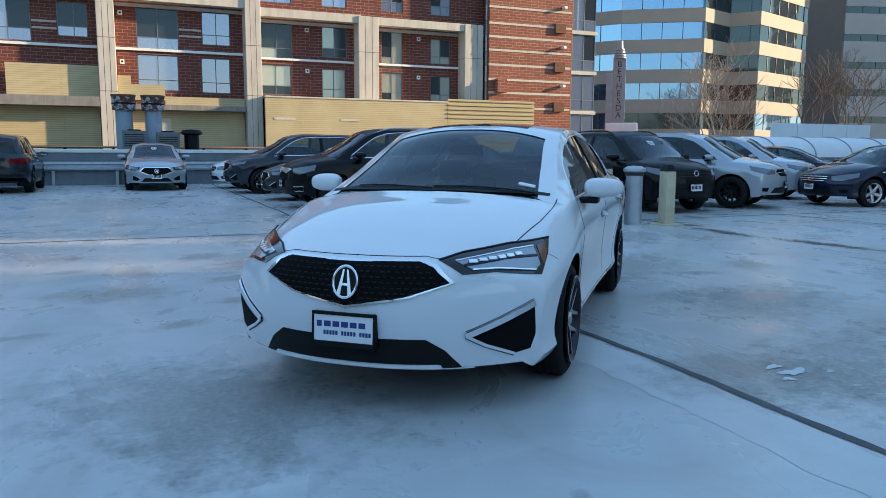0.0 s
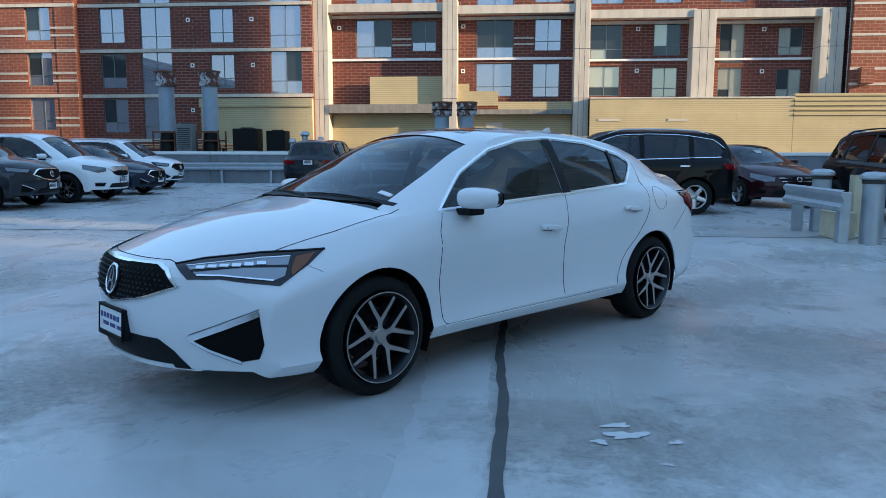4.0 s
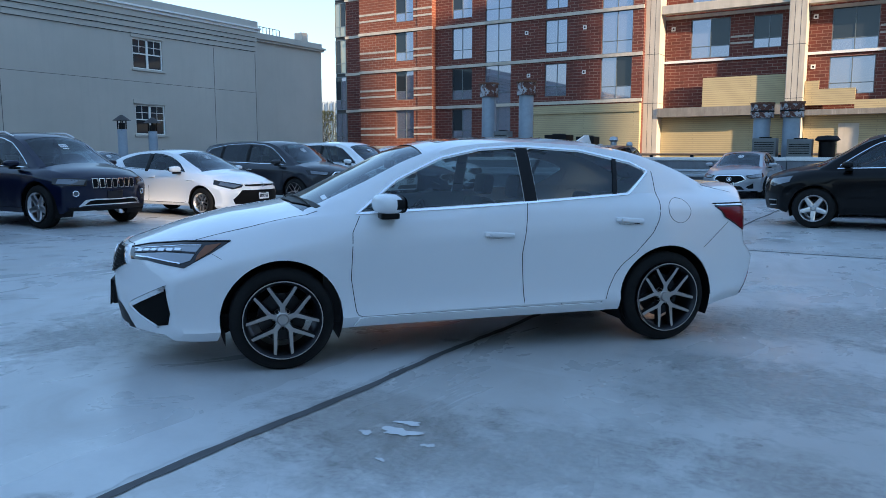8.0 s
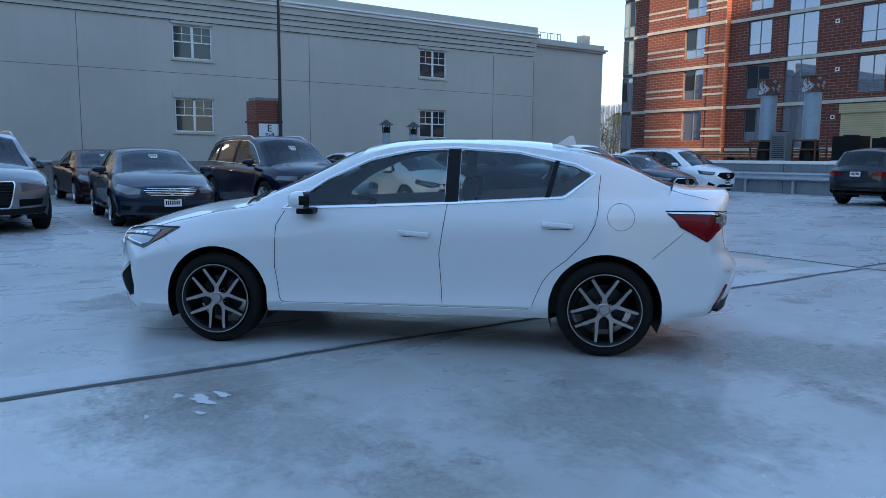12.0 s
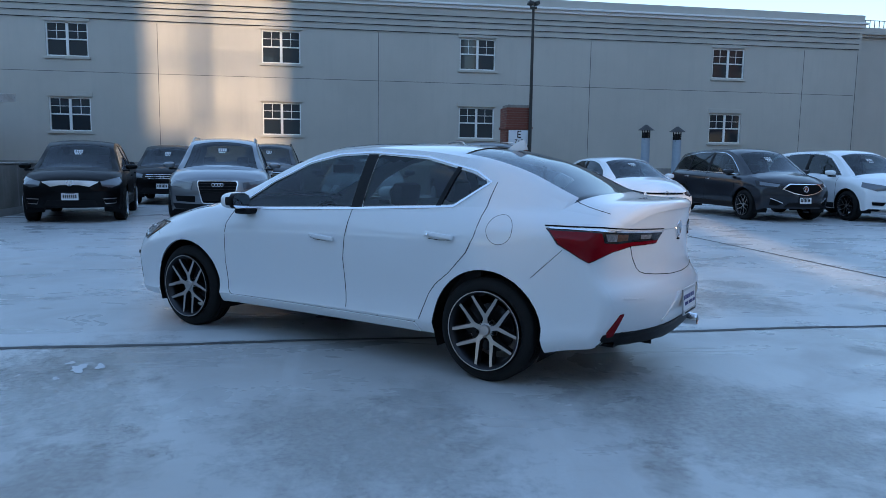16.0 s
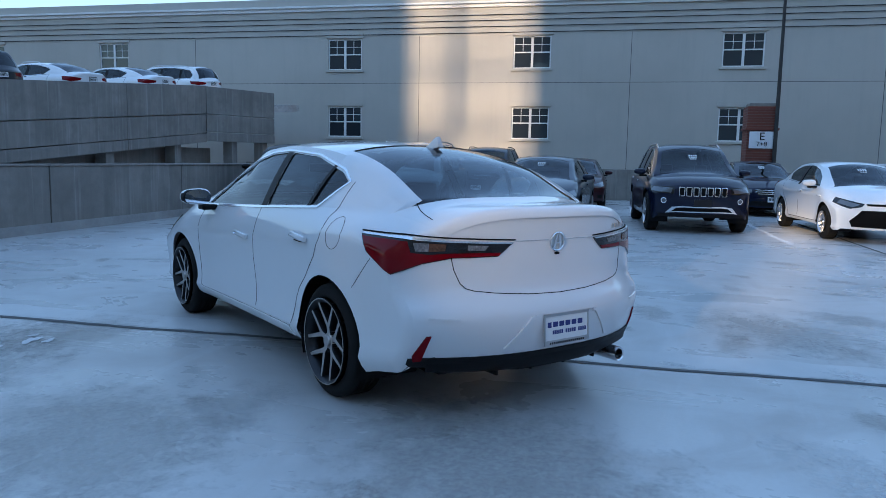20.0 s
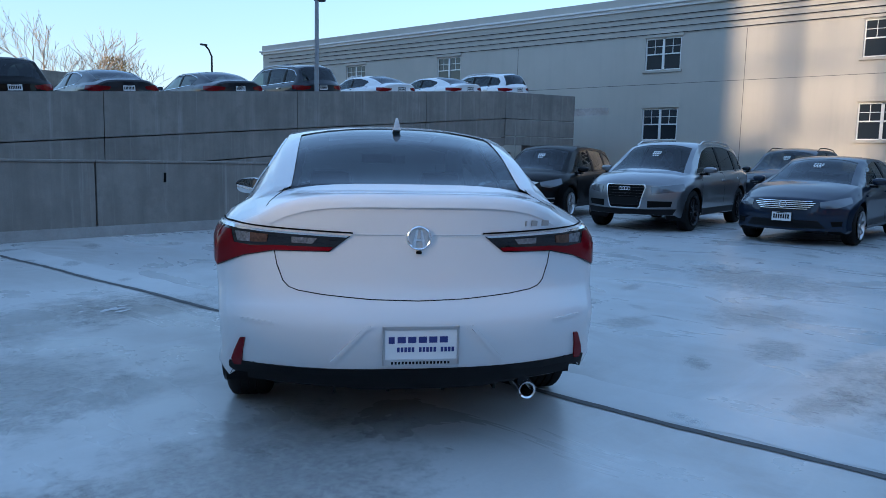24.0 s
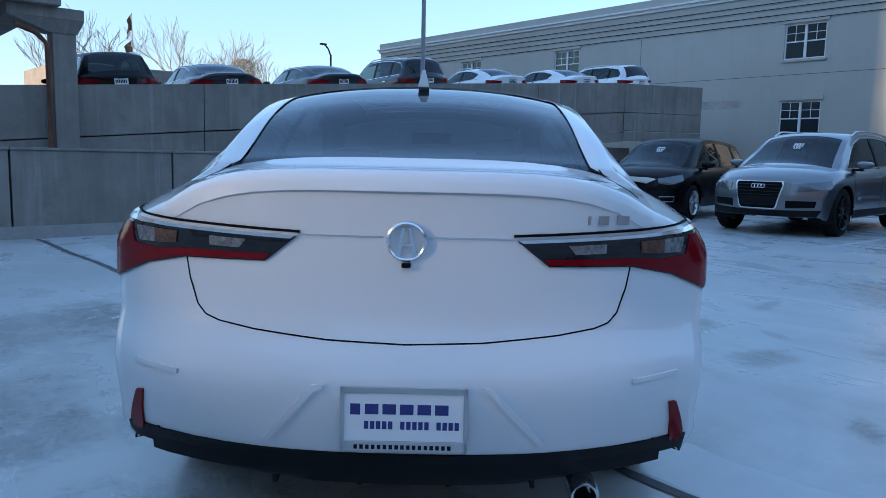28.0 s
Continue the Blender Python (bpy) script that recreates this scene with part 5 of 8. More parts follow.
def face_pentagon(plate_z=0.42, dark_trim=False, fog=True, w=1.0):
    """Diamond grille in a bright frame, slim lamps, slanted lower vents."""
    def go(car, s, t, put):
        zt = float(curve_at(s["top"], s["xf"] - 0.05)) - 0.05
        hw = 0.52 * w
        g = mirror_poly([(0, zt), (hw * 0.7, zt), (hw * 0.82, zt - 0.03), (hw, zt - 0.12), (hw * 0.55, zt - 0.22), (0, zt - 0.27)])
        put("grille_frame", "front", g, "chrome", 0.012)
        put("grille", "front", [(y * 0.93, zt - 0.13 + (z - zt + 0.13) * 0.86) for y, z in g], "black", 0.016)
        xs = s["axf"] + s["arch"] * 0.75
        put("headlight", "fl", wrap(t, "fl", ("e", hw * 0.95, zt - 0.005), ("s", xs, zt + 0.06), ("s", xs + 0.12, zt - 0.06), ("e", hw * 1.25, zt - 0.10), ("e", hw * 1.08, zt - 0.08)), "smoke_lens", 0.006, True)
        put("headlight_lens", "fl", wrap(t, "fl", ("e", hw * 1.05, zt - 0.015), ("s", xs + 0.12, zt + 0.035), ("s", xs + 0.18, zt - 0.04), ("e", hw * 1.15, zt - 0.075)), "head_lens", 0.009, True)
        zl = s["sill"][-1][1] + 0.13
        put("vent", "front", [(hw * 0.95, zl + 0.03), (hw * 1.40, zl + 0.14), (hw * 1.42, zl - 0.02), (hw * 1.15, zl - 0.03)], "black", 0.004, True)
        put("intake", "front", mirror_poly([(0, zl + 0.05), (hw * 0.7, zl + 0.05), (hw * 0.95, zl - 0.06), (0, zl - 0.06)]), "dark", 0.004)
        part("moulding", strip(t, "front", [(hw * 0.95, zl + 0.03), (hw * 1.40, zl + 0.14)], 0.016, 0.010, 0.012), M["chrome"], car)
        part("moulding", strip(t, "front", [(-hw * 0.95, zl + 0.03), (-hw * 1.40, zl + 0.14)], 0.016, 0.010, 0.012), M["chrome"], car)
        h, nr = cast(t, "front", 0, zt - 0.12)
        part("badge", badge_bm(0.07), M["chrome"], car, smooth=40).matrix_basis = facing(h + nr * 0.018, nr)
        plate_on(car, t, "front", zl + 0.10)
    return go


def face_shield(bar="alloy"):
    """Older grille with a broad bright bar and framed fog lamps."""
    def go(car, s, t, put):
        zt = float(curve_at(s["top"], s["xf"] - 0.05)) - 0.05
        g = mirror_poly([(0, zt), (0.36, zt - 0.01), (0.46, zt - 0.04), (0.32, zt - 0.20), (0.2, zt - 0.23), (0, zt - 0.24)])
        put("grille", "front", g, "black", 0.008)
        put("grille_bar", "front", mirror_poly([(0, zt - 0.01), (0.36, zt - 0.02), (0.50, zt - 0.04), (0.34, zt - 0.13), (0.18, zt - 0.10), (0, zt - 0.09)]), bar, 0.016)
        h, nr = cast(t, "front", 0, zt - 0.06)
        part("badge", badge_bm(0.06), M["chrome"], car, smooth=40).matrix_basis = facing(h + nr * 0.02, nr)
        xs = s["axf"] + s["arch"] * 0.9
        hl = wrap(t, "fl", ("e", 0.52, zt - 0.03), ("s", xs, zt + 0.05), ("s", xs + 0.05, zt - 0.06), ("e", 0.72, zt - 0.15), ("e", 0.55, zt - 0.12))
        put("headlight", "fl", hl, "head_lens", 0.008, True)
        zl = s["sill"][-1][1] + 0.13
        put("intake", "front", mirror_poly([(0, zl + 0.06), (0.42, zl + 0.05), (0.48, zl - 0.05), (0, zl - 0.06)]), "dark", 0.004)
        fg = [(0.56, zl + 0.08), (0.80, zl + 0.09), (0.78, zl - 0.02), (0.60, zl - 0.03)]
        put("fog_frame", "front", fg, "alloy", 0.007, True)
        put("fog_lamp", "front", [(y * 0.97 + 0.02, zl + 0.03 + (z - zl - 0.03) * 0.7) for y, z in fg], "black", 0.010, True)
        plate_on(car, t, "front", zl + 0.13)
    return go


def face_frame(car, s, t, put):
    """Tall framed grille with rings."""
    zt = float(curve_at(s["top"], s["xf"] - 0.05)) - 0.07
    zl = s["sill"][-1][1] + 0.17
    g = mirror_poly([(0, zt), (0.36, zt), (0.38, zt - 0.05), (0.30, zl + 0.02), (0.27, zl - 0.02), (0, zl - 0.02)])
    put("grille_frame", "front", g, "chrome", 0.010)
    gi = [(y * 0.94, (zt + zl) / 2 + (z - (zt + zl) / 2) * 0.94) for y, z in g]
    put("grille", "front", gi, "black", 0.014)
    slats(car, t, gi, zl + 0.02, zt - 0.03, 7, "gunmetal", 0.008, off=0.018)
    put("plate_panel", "front", [(-0.27, zl + 0.18), (0.27, zl + 0.18), (0.26, zl + 0.05), (-0.26, zl + 0.05)], "dark", 0.022)
    for k in range(4):
        y = -0.075 + 0.05 * k
        h, nr = cast(t, "front", y, zt - 0.08)
        part("badge_ring", ring_bm(0.034, 0.008, 0.006, 20), M["chrome"], car).matrix_basis = facing(h + nr * 0.018, nr)
    xs = s["axf"] + s["arch"] * 0.95
    put("headlight", "fl", wrap(t, "fl", ("e", 0.46, zt - 0.04), ("s", xs, zt + 0.02), ("s", xs + 0.03, zt - 0.10), ("e", 0.48, zt - 0.17)), "head_lens", 0.008, True)
    put("side_intake", "front", [(0.42, zl + 0.12), (0.80, zl + 0.12), (0.78, zl + 0.02), (0.42, zl + 0.0)], "black", 0.006, True)
    put("skid_plate", "front", mirror_poly([(0, zl - 0.04), (0.86, zl - 0.02), (0.80, zl - 0.13), (0, zl - 0.13)]), "dark", 0.006)


def face_slots(car, s, t, put):
    """Seven-slot grille, round-eyed lamps, bright lower frame."""
    zt = float(curve_at(s["top"], s["xf"] - 0.05)) - 0.06
    zl = s["sill"][-1][1] + 0.16
    for k in range(-3, 4):
        y = k * 0.128
        o = rounded([(y - 0.055, zt), (y + 0.055, zt), (y + 0.050, zt - 0.17), (y - 0.050, zt - 0.17)], 0.015)
        put("grille_frame", "front", o, "chrome", 0.010)
        put("grille", "front", [(y + (a - y) * 0.74, zt - 0.085 + (z - zt + 0.085) * 0.86) for a, z in o], "black", 0.013)
    xs = s["axf"] + s["arch"] * 0.85
    hl = wrap(t, "fl", ("e", 0.50, zt), ("s", xs, zt + 0.02), ("s", xs + 0.02, zt - 0.10), ("e", 0.54, zt - 0.13))
    put("headlight", "fl", hl, "smoke_lens", 0.006, True)
    put("headlight_lens", "fl", wrap(t, "fl", ("e", 0.54, zt - 0.02), ("s", xs + 0.10, zt - 0.005), ("s", xs + 0.10, zt - 0.08), ("e", 0.58, zt - 0.11)), "head_lens", 0.009, True)
    put("plate_panel", "front", [(-0.16, zl + 0.22), (0.16, zl + 0.22), (0.16, zl + 0.08), (-0.16, zl + 0.08)], "gunmetal", 0.014)
    fr = mirror_poly([(0, zl + 0.08), (0.40, zl + 0.09), (0.55, zl + 0.07), (0.66, zl - 0.05), (0.5, zl - 0.03), (0, zl - 0.03)])
    put("bumper_frame", "front", fr, "chrome", 0.010)
    put("intake", "front", [(y * 0.86, zl + 0.025 + (z - zl - 0.025) * 0.62) for y, z in fr], "black", 0.014)
    for sg in (1, -1):
        h, nr = cast(t, "front", sg * 0.70, zl + 0.19)
        part("fog_lamp", ring_bm(0.055, 0.014, 0.012, 20), M["chrome"], car, smooth=40).matrix_basis = facing(h, nr)
        part("fog_glass", cyl_bm(0.042, 0, 0.006, 16), M["head_lens"], car).matrix_basis = facing(h, nr)
    put("skid_plate", "front", mirror_poly([(0, zl - 0.06), (0.80, zl - 0.06), (0.76, zl - 0.13), (0, zl - 0.13)]), "dark", 0.006)


def face_wide(grille="dark", bar="chrome", bars=3, emblem=True):
    """Plain wide grille with bars, swept lamps."""
    def go(car, s, t, put):
        zt = float(curve_at(s["top"], s["xf"] - 0.05)) - 0.045
        zl = s["sill"][-1][1] + 0.12
        g = mirror_poly([(0, zt), (0.40, zt - 0.01), (0.46, zt - 0.05), (0.34, zt - 0.15), (0, zt - 0.16)])
        put("grille", "front", g, grille, 0.008)
        if bars:
            slats(car, t, g, zt - 0.15, zt, bars, bar, 0.012, off=0.014)
        if emblem:
            h, nr = cast(t, "front", 0, zt - 0.07)
            part("badge", ring_bm(0.06, 0.012, 0.008, 24), M["chrome"], car, smooth=40).matrix_basis = facing(h + nr * 0.014, nr)
        xs = s["axf"] + s["arch"] * 0.85
        put("headlight", "fl", wrap(t, "fl", ("e", 0.50, zt - 0.02), ("s", xs, zt + 0.06), ("s", xs + 0.06, zt - 0.03), ("e", 0.70, zt - 0.12), ("e", 0.52, zt - 0.11)), "head_lens", 0.008, True)
        put("intake", "front", mirror_poly([(0, zl + 0.08), (0.50, zl + 0.08), (0.60, zl - 0.04), (0, zl - 0.05)]), "dark", 0.005)
        put("fog_lamp", "front", [(0.66, zl + 0.07), (0.80, zl + 0.08), (0.79, zl + 0.0), (0.68, zl - 0.01)], "black", 0.006, True)
        plate_on(car, t, "front", zl + 0.13)
    return go


def face_trapezoid(car, s, t, put):
    """Big dark lower grille under a thin upper slot."""
    zt = float(curve_at(s["top"], s["xf"] - 0.05)) - 0.06
    zl = s["sill"][-1][1] + 0.08
    put("intake", "front", mirror_poly([(0, zt - 0.12), (0.50, zt - 0.12), (0.66, zl + 0.10), (0.62, zl + 0.0), (0, zl - 0.01)]), "black", 0.006)
    put("grille", "front", mirror_poly([(0, zt), (0.44, zt - 0.005), (0.42, zt - 0.04), (0, zt - 0.045)]), "black", 0.007)
    xs = s["axf"] + s["arch"] * 0.80
    put("headlight", "fl", wrap(t, "fl", ("e", 0.46, zt - 0.005), ("s", xs, zt + 0.09), ("s", xs + 0.04, zt + 0.0), ("e", 0.66, zt - 0.10), ("e", 0.50, zt - 0.06)), "smoke_lens", 0.007, True)
    put("headlight_lens", "fl", wrap(t, "fl", ("e", 0.52, zt - 0.02), ("s", xs + 0.15, zt + 0.05), ("s", xs + 0.15, zt - 0.01), ("e", 0.62, zt - 0.07)), "head_lens", 0.010, True)
    h, nr = cast(t, "front", 0, zt - 0.02)
    part("badge", ring_bm(0.045, 0.01, 0.008, 20), M["chrome"], car, smooth=40).matrix_basis = facing(h + nr * 0.01, nr)
    plate_on(car, t, "front", zl + 0.17)


def rear_plain(car, s, t, put):
    zb = float(curve_at(s["belt"], s["xr"] + 0.05))
    xs = s["axr"] - s["arch"] - 0.12
    put("taillight", "rl", wrap(t, "rl", ("e", 0.42, zb - 0.06), ("e", 0.72, zb - 0.02), ("s", xs, zb - 0.01), ("s", xs - 0.06, zb - 0.12), ("e", 0.72, zb - 0.17), ("e", 0.46, zb - 0.13)), "red_lens", 0.008, True)
    put("bumper_cladding", "rear", mirror_poly([(0, s["sill"][0][1] + 0.14), (0.80, s["sill"][0][1] + 0.14), (0.80, s["sill"][0][1] + 0.05), (0, s["sill"][0][1] + 0.05)]), "dark", 0.006)
    h, nr = cast(t, "rear", 0, zb - 0.10)
    number_plate(car, facing(h + nr * 0.012, nr), "state", "dark", "dark")


SPEC = {
    "suv_long": reshape(SUV, spokes=(5, 0.26, 0.030)),
    "suv_round": reshape(SUV, wb=2.75, ro=1.05, fo=0.95, h=1.73, spokes=(5, 0.0, 0.075), rim_face="silver", rim=0.235),
    "suv_compact_old": reshape(SUV, wb=2.65, ro=0.95, fo=0.92, w=1.87, h=1.64, hub=0.35, spokes=(5, 0.24, 0.03), rim_face="silver", rim=0.235),
    "suv_compact": reshape(SUV, wb=2.75, ro=1.02, fo=0.92, w=1.90, h=1.66, hub=0.36, spokes=(5, 0.27, 0.03)),
    "suv_large": reshape(SUV, wb=3.0, ro=1.05, fo=1.0, w=1.98, h=1.73, hub=0.385, spokes=(7, 0.16, 0.022), rim=0.27, rim_face="dark"),
    "suv_square": reshape(SUV, wb=2.915, ro=1.0, fo=0.88, w=1.94, h=1.76, hub=0.39, gap=0.075, pf=0.20, spokes=(5, 0.0, 0.085), rim=0.26, rim_face="silver", nose=(0.75, 0.12, 0.2)),
    "suv_mid": reshape(SUV, wb=2.70, ro=0.98, fo=0.96, w=1.84, h=1.71, hub=0.36, spokes=(5, 0.25, 0.035), rim=0.235, rim_face="dark"),
    "saloon": reshape(SEDAN, wb=2.80, ro=1.10, fo=1.00, w=1.85, h=1.46, hub=0.325, spokes=(7, 0.0, 0.05), rim_face="silver", rim=0.225),
    "sedan_small": reshape(SEDAN, wb=2.70, ro=1.0, fo=0.95, w=1.78, h=1.45, hub=0.315, spokes=(5, 0.28, 0.035), rim=0.20, rim_face="silver"),
    "sedan": reshape(SEDAN, wb=2.75, ro=1.10, fo=0.98, w=1.85, h=1.46, hub=0.33, spokes=(5, 0.0, 0.06), rim_face="silver", rim=0.225),
    "sedan_sport": reshape(SEDAN, spokes=(5, 0.27, 0.03), rim=0.236),
}
ROW = "cars parked in the west row"
CARS = [
    # name, measures, paint, label, face, (front axle x, y, heading), options
    ("suv", "suv_compact_old", "black", "black compact SUV with bright grille bar and framed fog lamps", face_shield(), (-7.9, -0.45, 9), dict(trim="", rails=False)),
    ("suv", "suv_large", "midgrey", "large grey SUV with tall framed grille and dark wheels", face_frame, (-7.45, 2.45, 3), dict(rails=True, dark_lower=True)),
    ("sedan", "saloon", "darkblue", "dark blue saloon with horizontal chrome grille bars", face_wide("dark", "chrome", 5), (-7.35, 5.35, -3), dict(trim="")),
    ("suv", "suv_square", "navy", "navy blue SUV with seven-slot chrome grille", face_slots, (-7.9, 8.5, 4), dict(rails=True)),
    ("sedan", "sedan_small", "white2", "white compact sedan with large black lower grille", face_trapezoid, (-7.35, 11.6, 4), dict(trim="")),
    ("suv", "suv_long", "grey", "dark grey SUV with diamond chrome-framed grille", face_pentagon(), (-8.15, 15.4, 2), dict(rails=False, dark_lower=True)),
    ("suv", "suv_long", "white2", "white SUV with silver grille bar in the row", face_shield(), (-7.85, 17.95, 0), dict(dark_lower=True)),
    ("sedan", "sedan_sport", "darkblue", "dark blue sedan with diamond grille beside white SUV", face_pentagon(w=0.9), (-8.3, 20.9, -6), dict()),
    ("suv", "suv_compact", "white2", "white SUV at the far end of the row", face_pentagon(), (-9.0, 24.0, 0), dict(rails=True)),
    # second row behind
    ("suv", "suv_compact_old", "black", "black SUV parked behind the front row", face_wide(), (-13.6, 0.2, 4), dict(trim="")),
    ("suv", "suv_square", "grey", "dark boxy SUV with black roof rails behind the row", face_wide(), (-14.8, 2.9, 0), dict(trim="", rails=True)),
    ("sedan", "sedan", "maroon", "dark maroon sedan parked in the second row", face_wide("dark", "chrome", 2), (-14.6, 5.75, 2), dict(trim="")),
    ("sedan", "sedan", "navy", "dark sedan parked behind the white compact", face_wide(), (-13.8, 10.9, 2), dict()),
    ("sedan", "sedan", "white2", "white sedan parked in the second row", face_wide(), (-15.5, 14.6, 0), dict()),
    # north edge
    ("suv", "suv_compact", "grey", "dark grey SUV parked nose-in at the guardrail", None, (-3.5, 27.05, 90), dict(rear=True, rails=False, sticker=False)),
    ("sedan", "sedan_sport", "silver", "silver sedan with diamond grille facing the open deck", face_pentagon(w=0.9), (0.75, 24.85, -90), dict()),
    # east row
    ("suv", "suv_round", "black", "black SUV with chrome window line and five-spoke wheels", face_shield(), (3.95, 16.05, 180), dict(rear=True, rails=True)),
    ("sedan", "sedan_sport", "grey", "dark grey sedan parked between two SUVs", face_pentagon(w=0.9), (4.1, 18.9, 180), dict()),
    ("suv", "suv_long", "grey", "dark grey SUV with diamond grille in the east row", face_pentagon(), (3.5, 22.4, 180), dict(dark_lower=True)),
    ("sedan", "sedan_small", "white2", "white sedan at the end of the east row", face_wide(), (3.4, 25.3, 180), dict(trim="")),
    ("sedan", "sedan", "maroon", "dark maroon sedan behind the black SUV", face_wide("dark", "chrome", 2), (9.2, 17.9, -75), dict(trim="")),
    ("suv", "suv_mid", "black", "black SUV beside the bollards", face_wide("dark", "gunmetal", 3), (10.6, 12.85, -88), dict(trim="", rails=True)),
    ("suv", "suv_mid", "silver", "silver SUV with dark wheels and chrome emblem grille", face_wide("black", "chrome", 1), (13.1, 13.2, -58), dict(trim="", dark_lower=True)),
    ("suv", "suv_mid", "silver", "silver SUV parked second in the slanted row", face_wide(), (16.5, 15.3, -58), dict(trim="")),
    ("sedan", "sedan", "navy", "dark blue sedan with low roof and silver wheels", face_wide(), (15.9, 12.75, 172), dict()),
    ("sedan", "sedan", "navy", "dark blue sedan behind the slanted row", face_wide(), (20.8, 17.3, -58), dict(trim="")),
]
for nm, key, paint, lab, face, (ax, ay, yaw), opt in CARS:
    opt = dict(opt)
    sp = dict(SPEC[key])
    opt.pop("rear", None)
    c, sn = math.cos(radians(yaw)), math.sin(radians(yaw))
    ob = parked(nm, sp, paint, lab, face, rear_plain, (ax - sp["axf"] * c, ay - sp["axf"] * sn, yaw), **opt)
    ob["category"] = "car"
    tagged(ob, group="parked cars")
# cars on the ramp
RAMP_Z = lambda x: 1.69 - 0.0815 * x
for nm, key, paint, lab, (x, y, yaw) in [
    ("suv", "suv_compact", "black", "black SUV on the ramp seen above its wall", (-0.9, -11.9, -95)),
    ("sedan", "sedan", "grey", "dark grey sedan on the ramp above the wall", (-3.6, -11.9, -96)),
    ("sedan", "sedan", "grey", "grey-green sedan on the ramp above the wall", (-6.9, -11.9, -96)),
    ("suv", "suv_mid", "grey", "dark grey SUV on the ramp beside the light pole", (-10.1, -11.9, -97)),
    ("sedan", "sedan_small", "white2", "white sedan on the ramp above the wall", (-13.9, -12.0, -97)),
    ("sedan", "sedan", "white2", "white sedan on the upper ramp", (-17.8, -12.0, -98)),
    ("suv", "suv_compact", "white2", "white hatchback on the upper ramp", (-21.6, -12.2, -98))]:
    sp = dict(SPEC[key])
    ob = parked(nm, sp, paint, lab, face_wide(), rear_plain, (x, y, yaw), z=RAMP_Z(x), sticker=False, rails=key != "sedan")
    ob.matrix_basis = pose(x, y, RAMP_Z(x)) @ pose(0, 0, 0, 0, 4.66, 0) @ pose(0, 0, 0, 0, 0, yaw)
    tagged(ob, group="parked cars")

# ---- structure: deck, walls, buildings ----
def st(name, bm, material, label, category="", parent=None):
    return tagged(part(name, bm, material, parent), label, category, kind="structure")


def wall_with_holes(x0, x1, z0, z1, y, depth, holes, flip_axis=False):
    """A wall of real thickness along x, its face at y, with rectangular openings (x0, x1, z0, z1)."""
    xs = sorted({x0, x1, *[v for h in holes for v in h[:2] if x0 < v < x1]})
    zs = sorted({z0, z1, *[v for h in holes for v in h[2:] if z0 < v < z1]})
    solid = {}
    for i in range(len(xs) - 1):
        for k in range(len(zs) - 1):
            cx, cz = (xs[i] + xs[i + 1]) / 2, (zs[k] + zs[k + 1]) / 2
            solid[i, k] = not any(h[0] < cx < h[1] and h[2] < cz < h[3] for h in holes)
    bm = bmesh.new()
    vt = {}

    def v(x, yy, z):
        key = (round(x, 4), round(yy, 4), round(z, 4))
        if key not in vt:
            vt[key] = bm.verts.new((yy, x, z) if flip_axis else (x, yy, z))
        return vt[key]

    for (i, k), s in solid.items():
        if not s:
            continue
        a, b, c, d = xs[i], xs[i + 1], zs[k], zs[k + 1]
        bm.faces.new((v(a, y, c), v(b, y, c), v(b, y, d), v(a, y, d)))
        bm.faces.new((v(a, y + depth, c), v(a, y + depth, d), v(b, y + depth, d), v(b, y + depth, c)))
        for (di, dk), quad in (((-1, 0), ((a, c), (a, d))), ((1, 0), ((b, d), (b, c))), ((0, -1), ((b, c), (a, c))), ((0, 1), ((a, d), (b, d)))):
            if not solid.get((i + di, k + dk), False):
                (p, q), (r, t) = quad
                bm.faces.new((v(p, y, q), v(p, y + depth, q), v(r, y + depth, t), v(r, y, t)))
    bmesh.ops.recalc_face_normals(bm, faces=bm.faces[:])
    return bm


def box_part(name, rows, material, parent, label="", bevel=0.0):
    return part(name, boxes_bm(rows, bevel), material, parent, label)


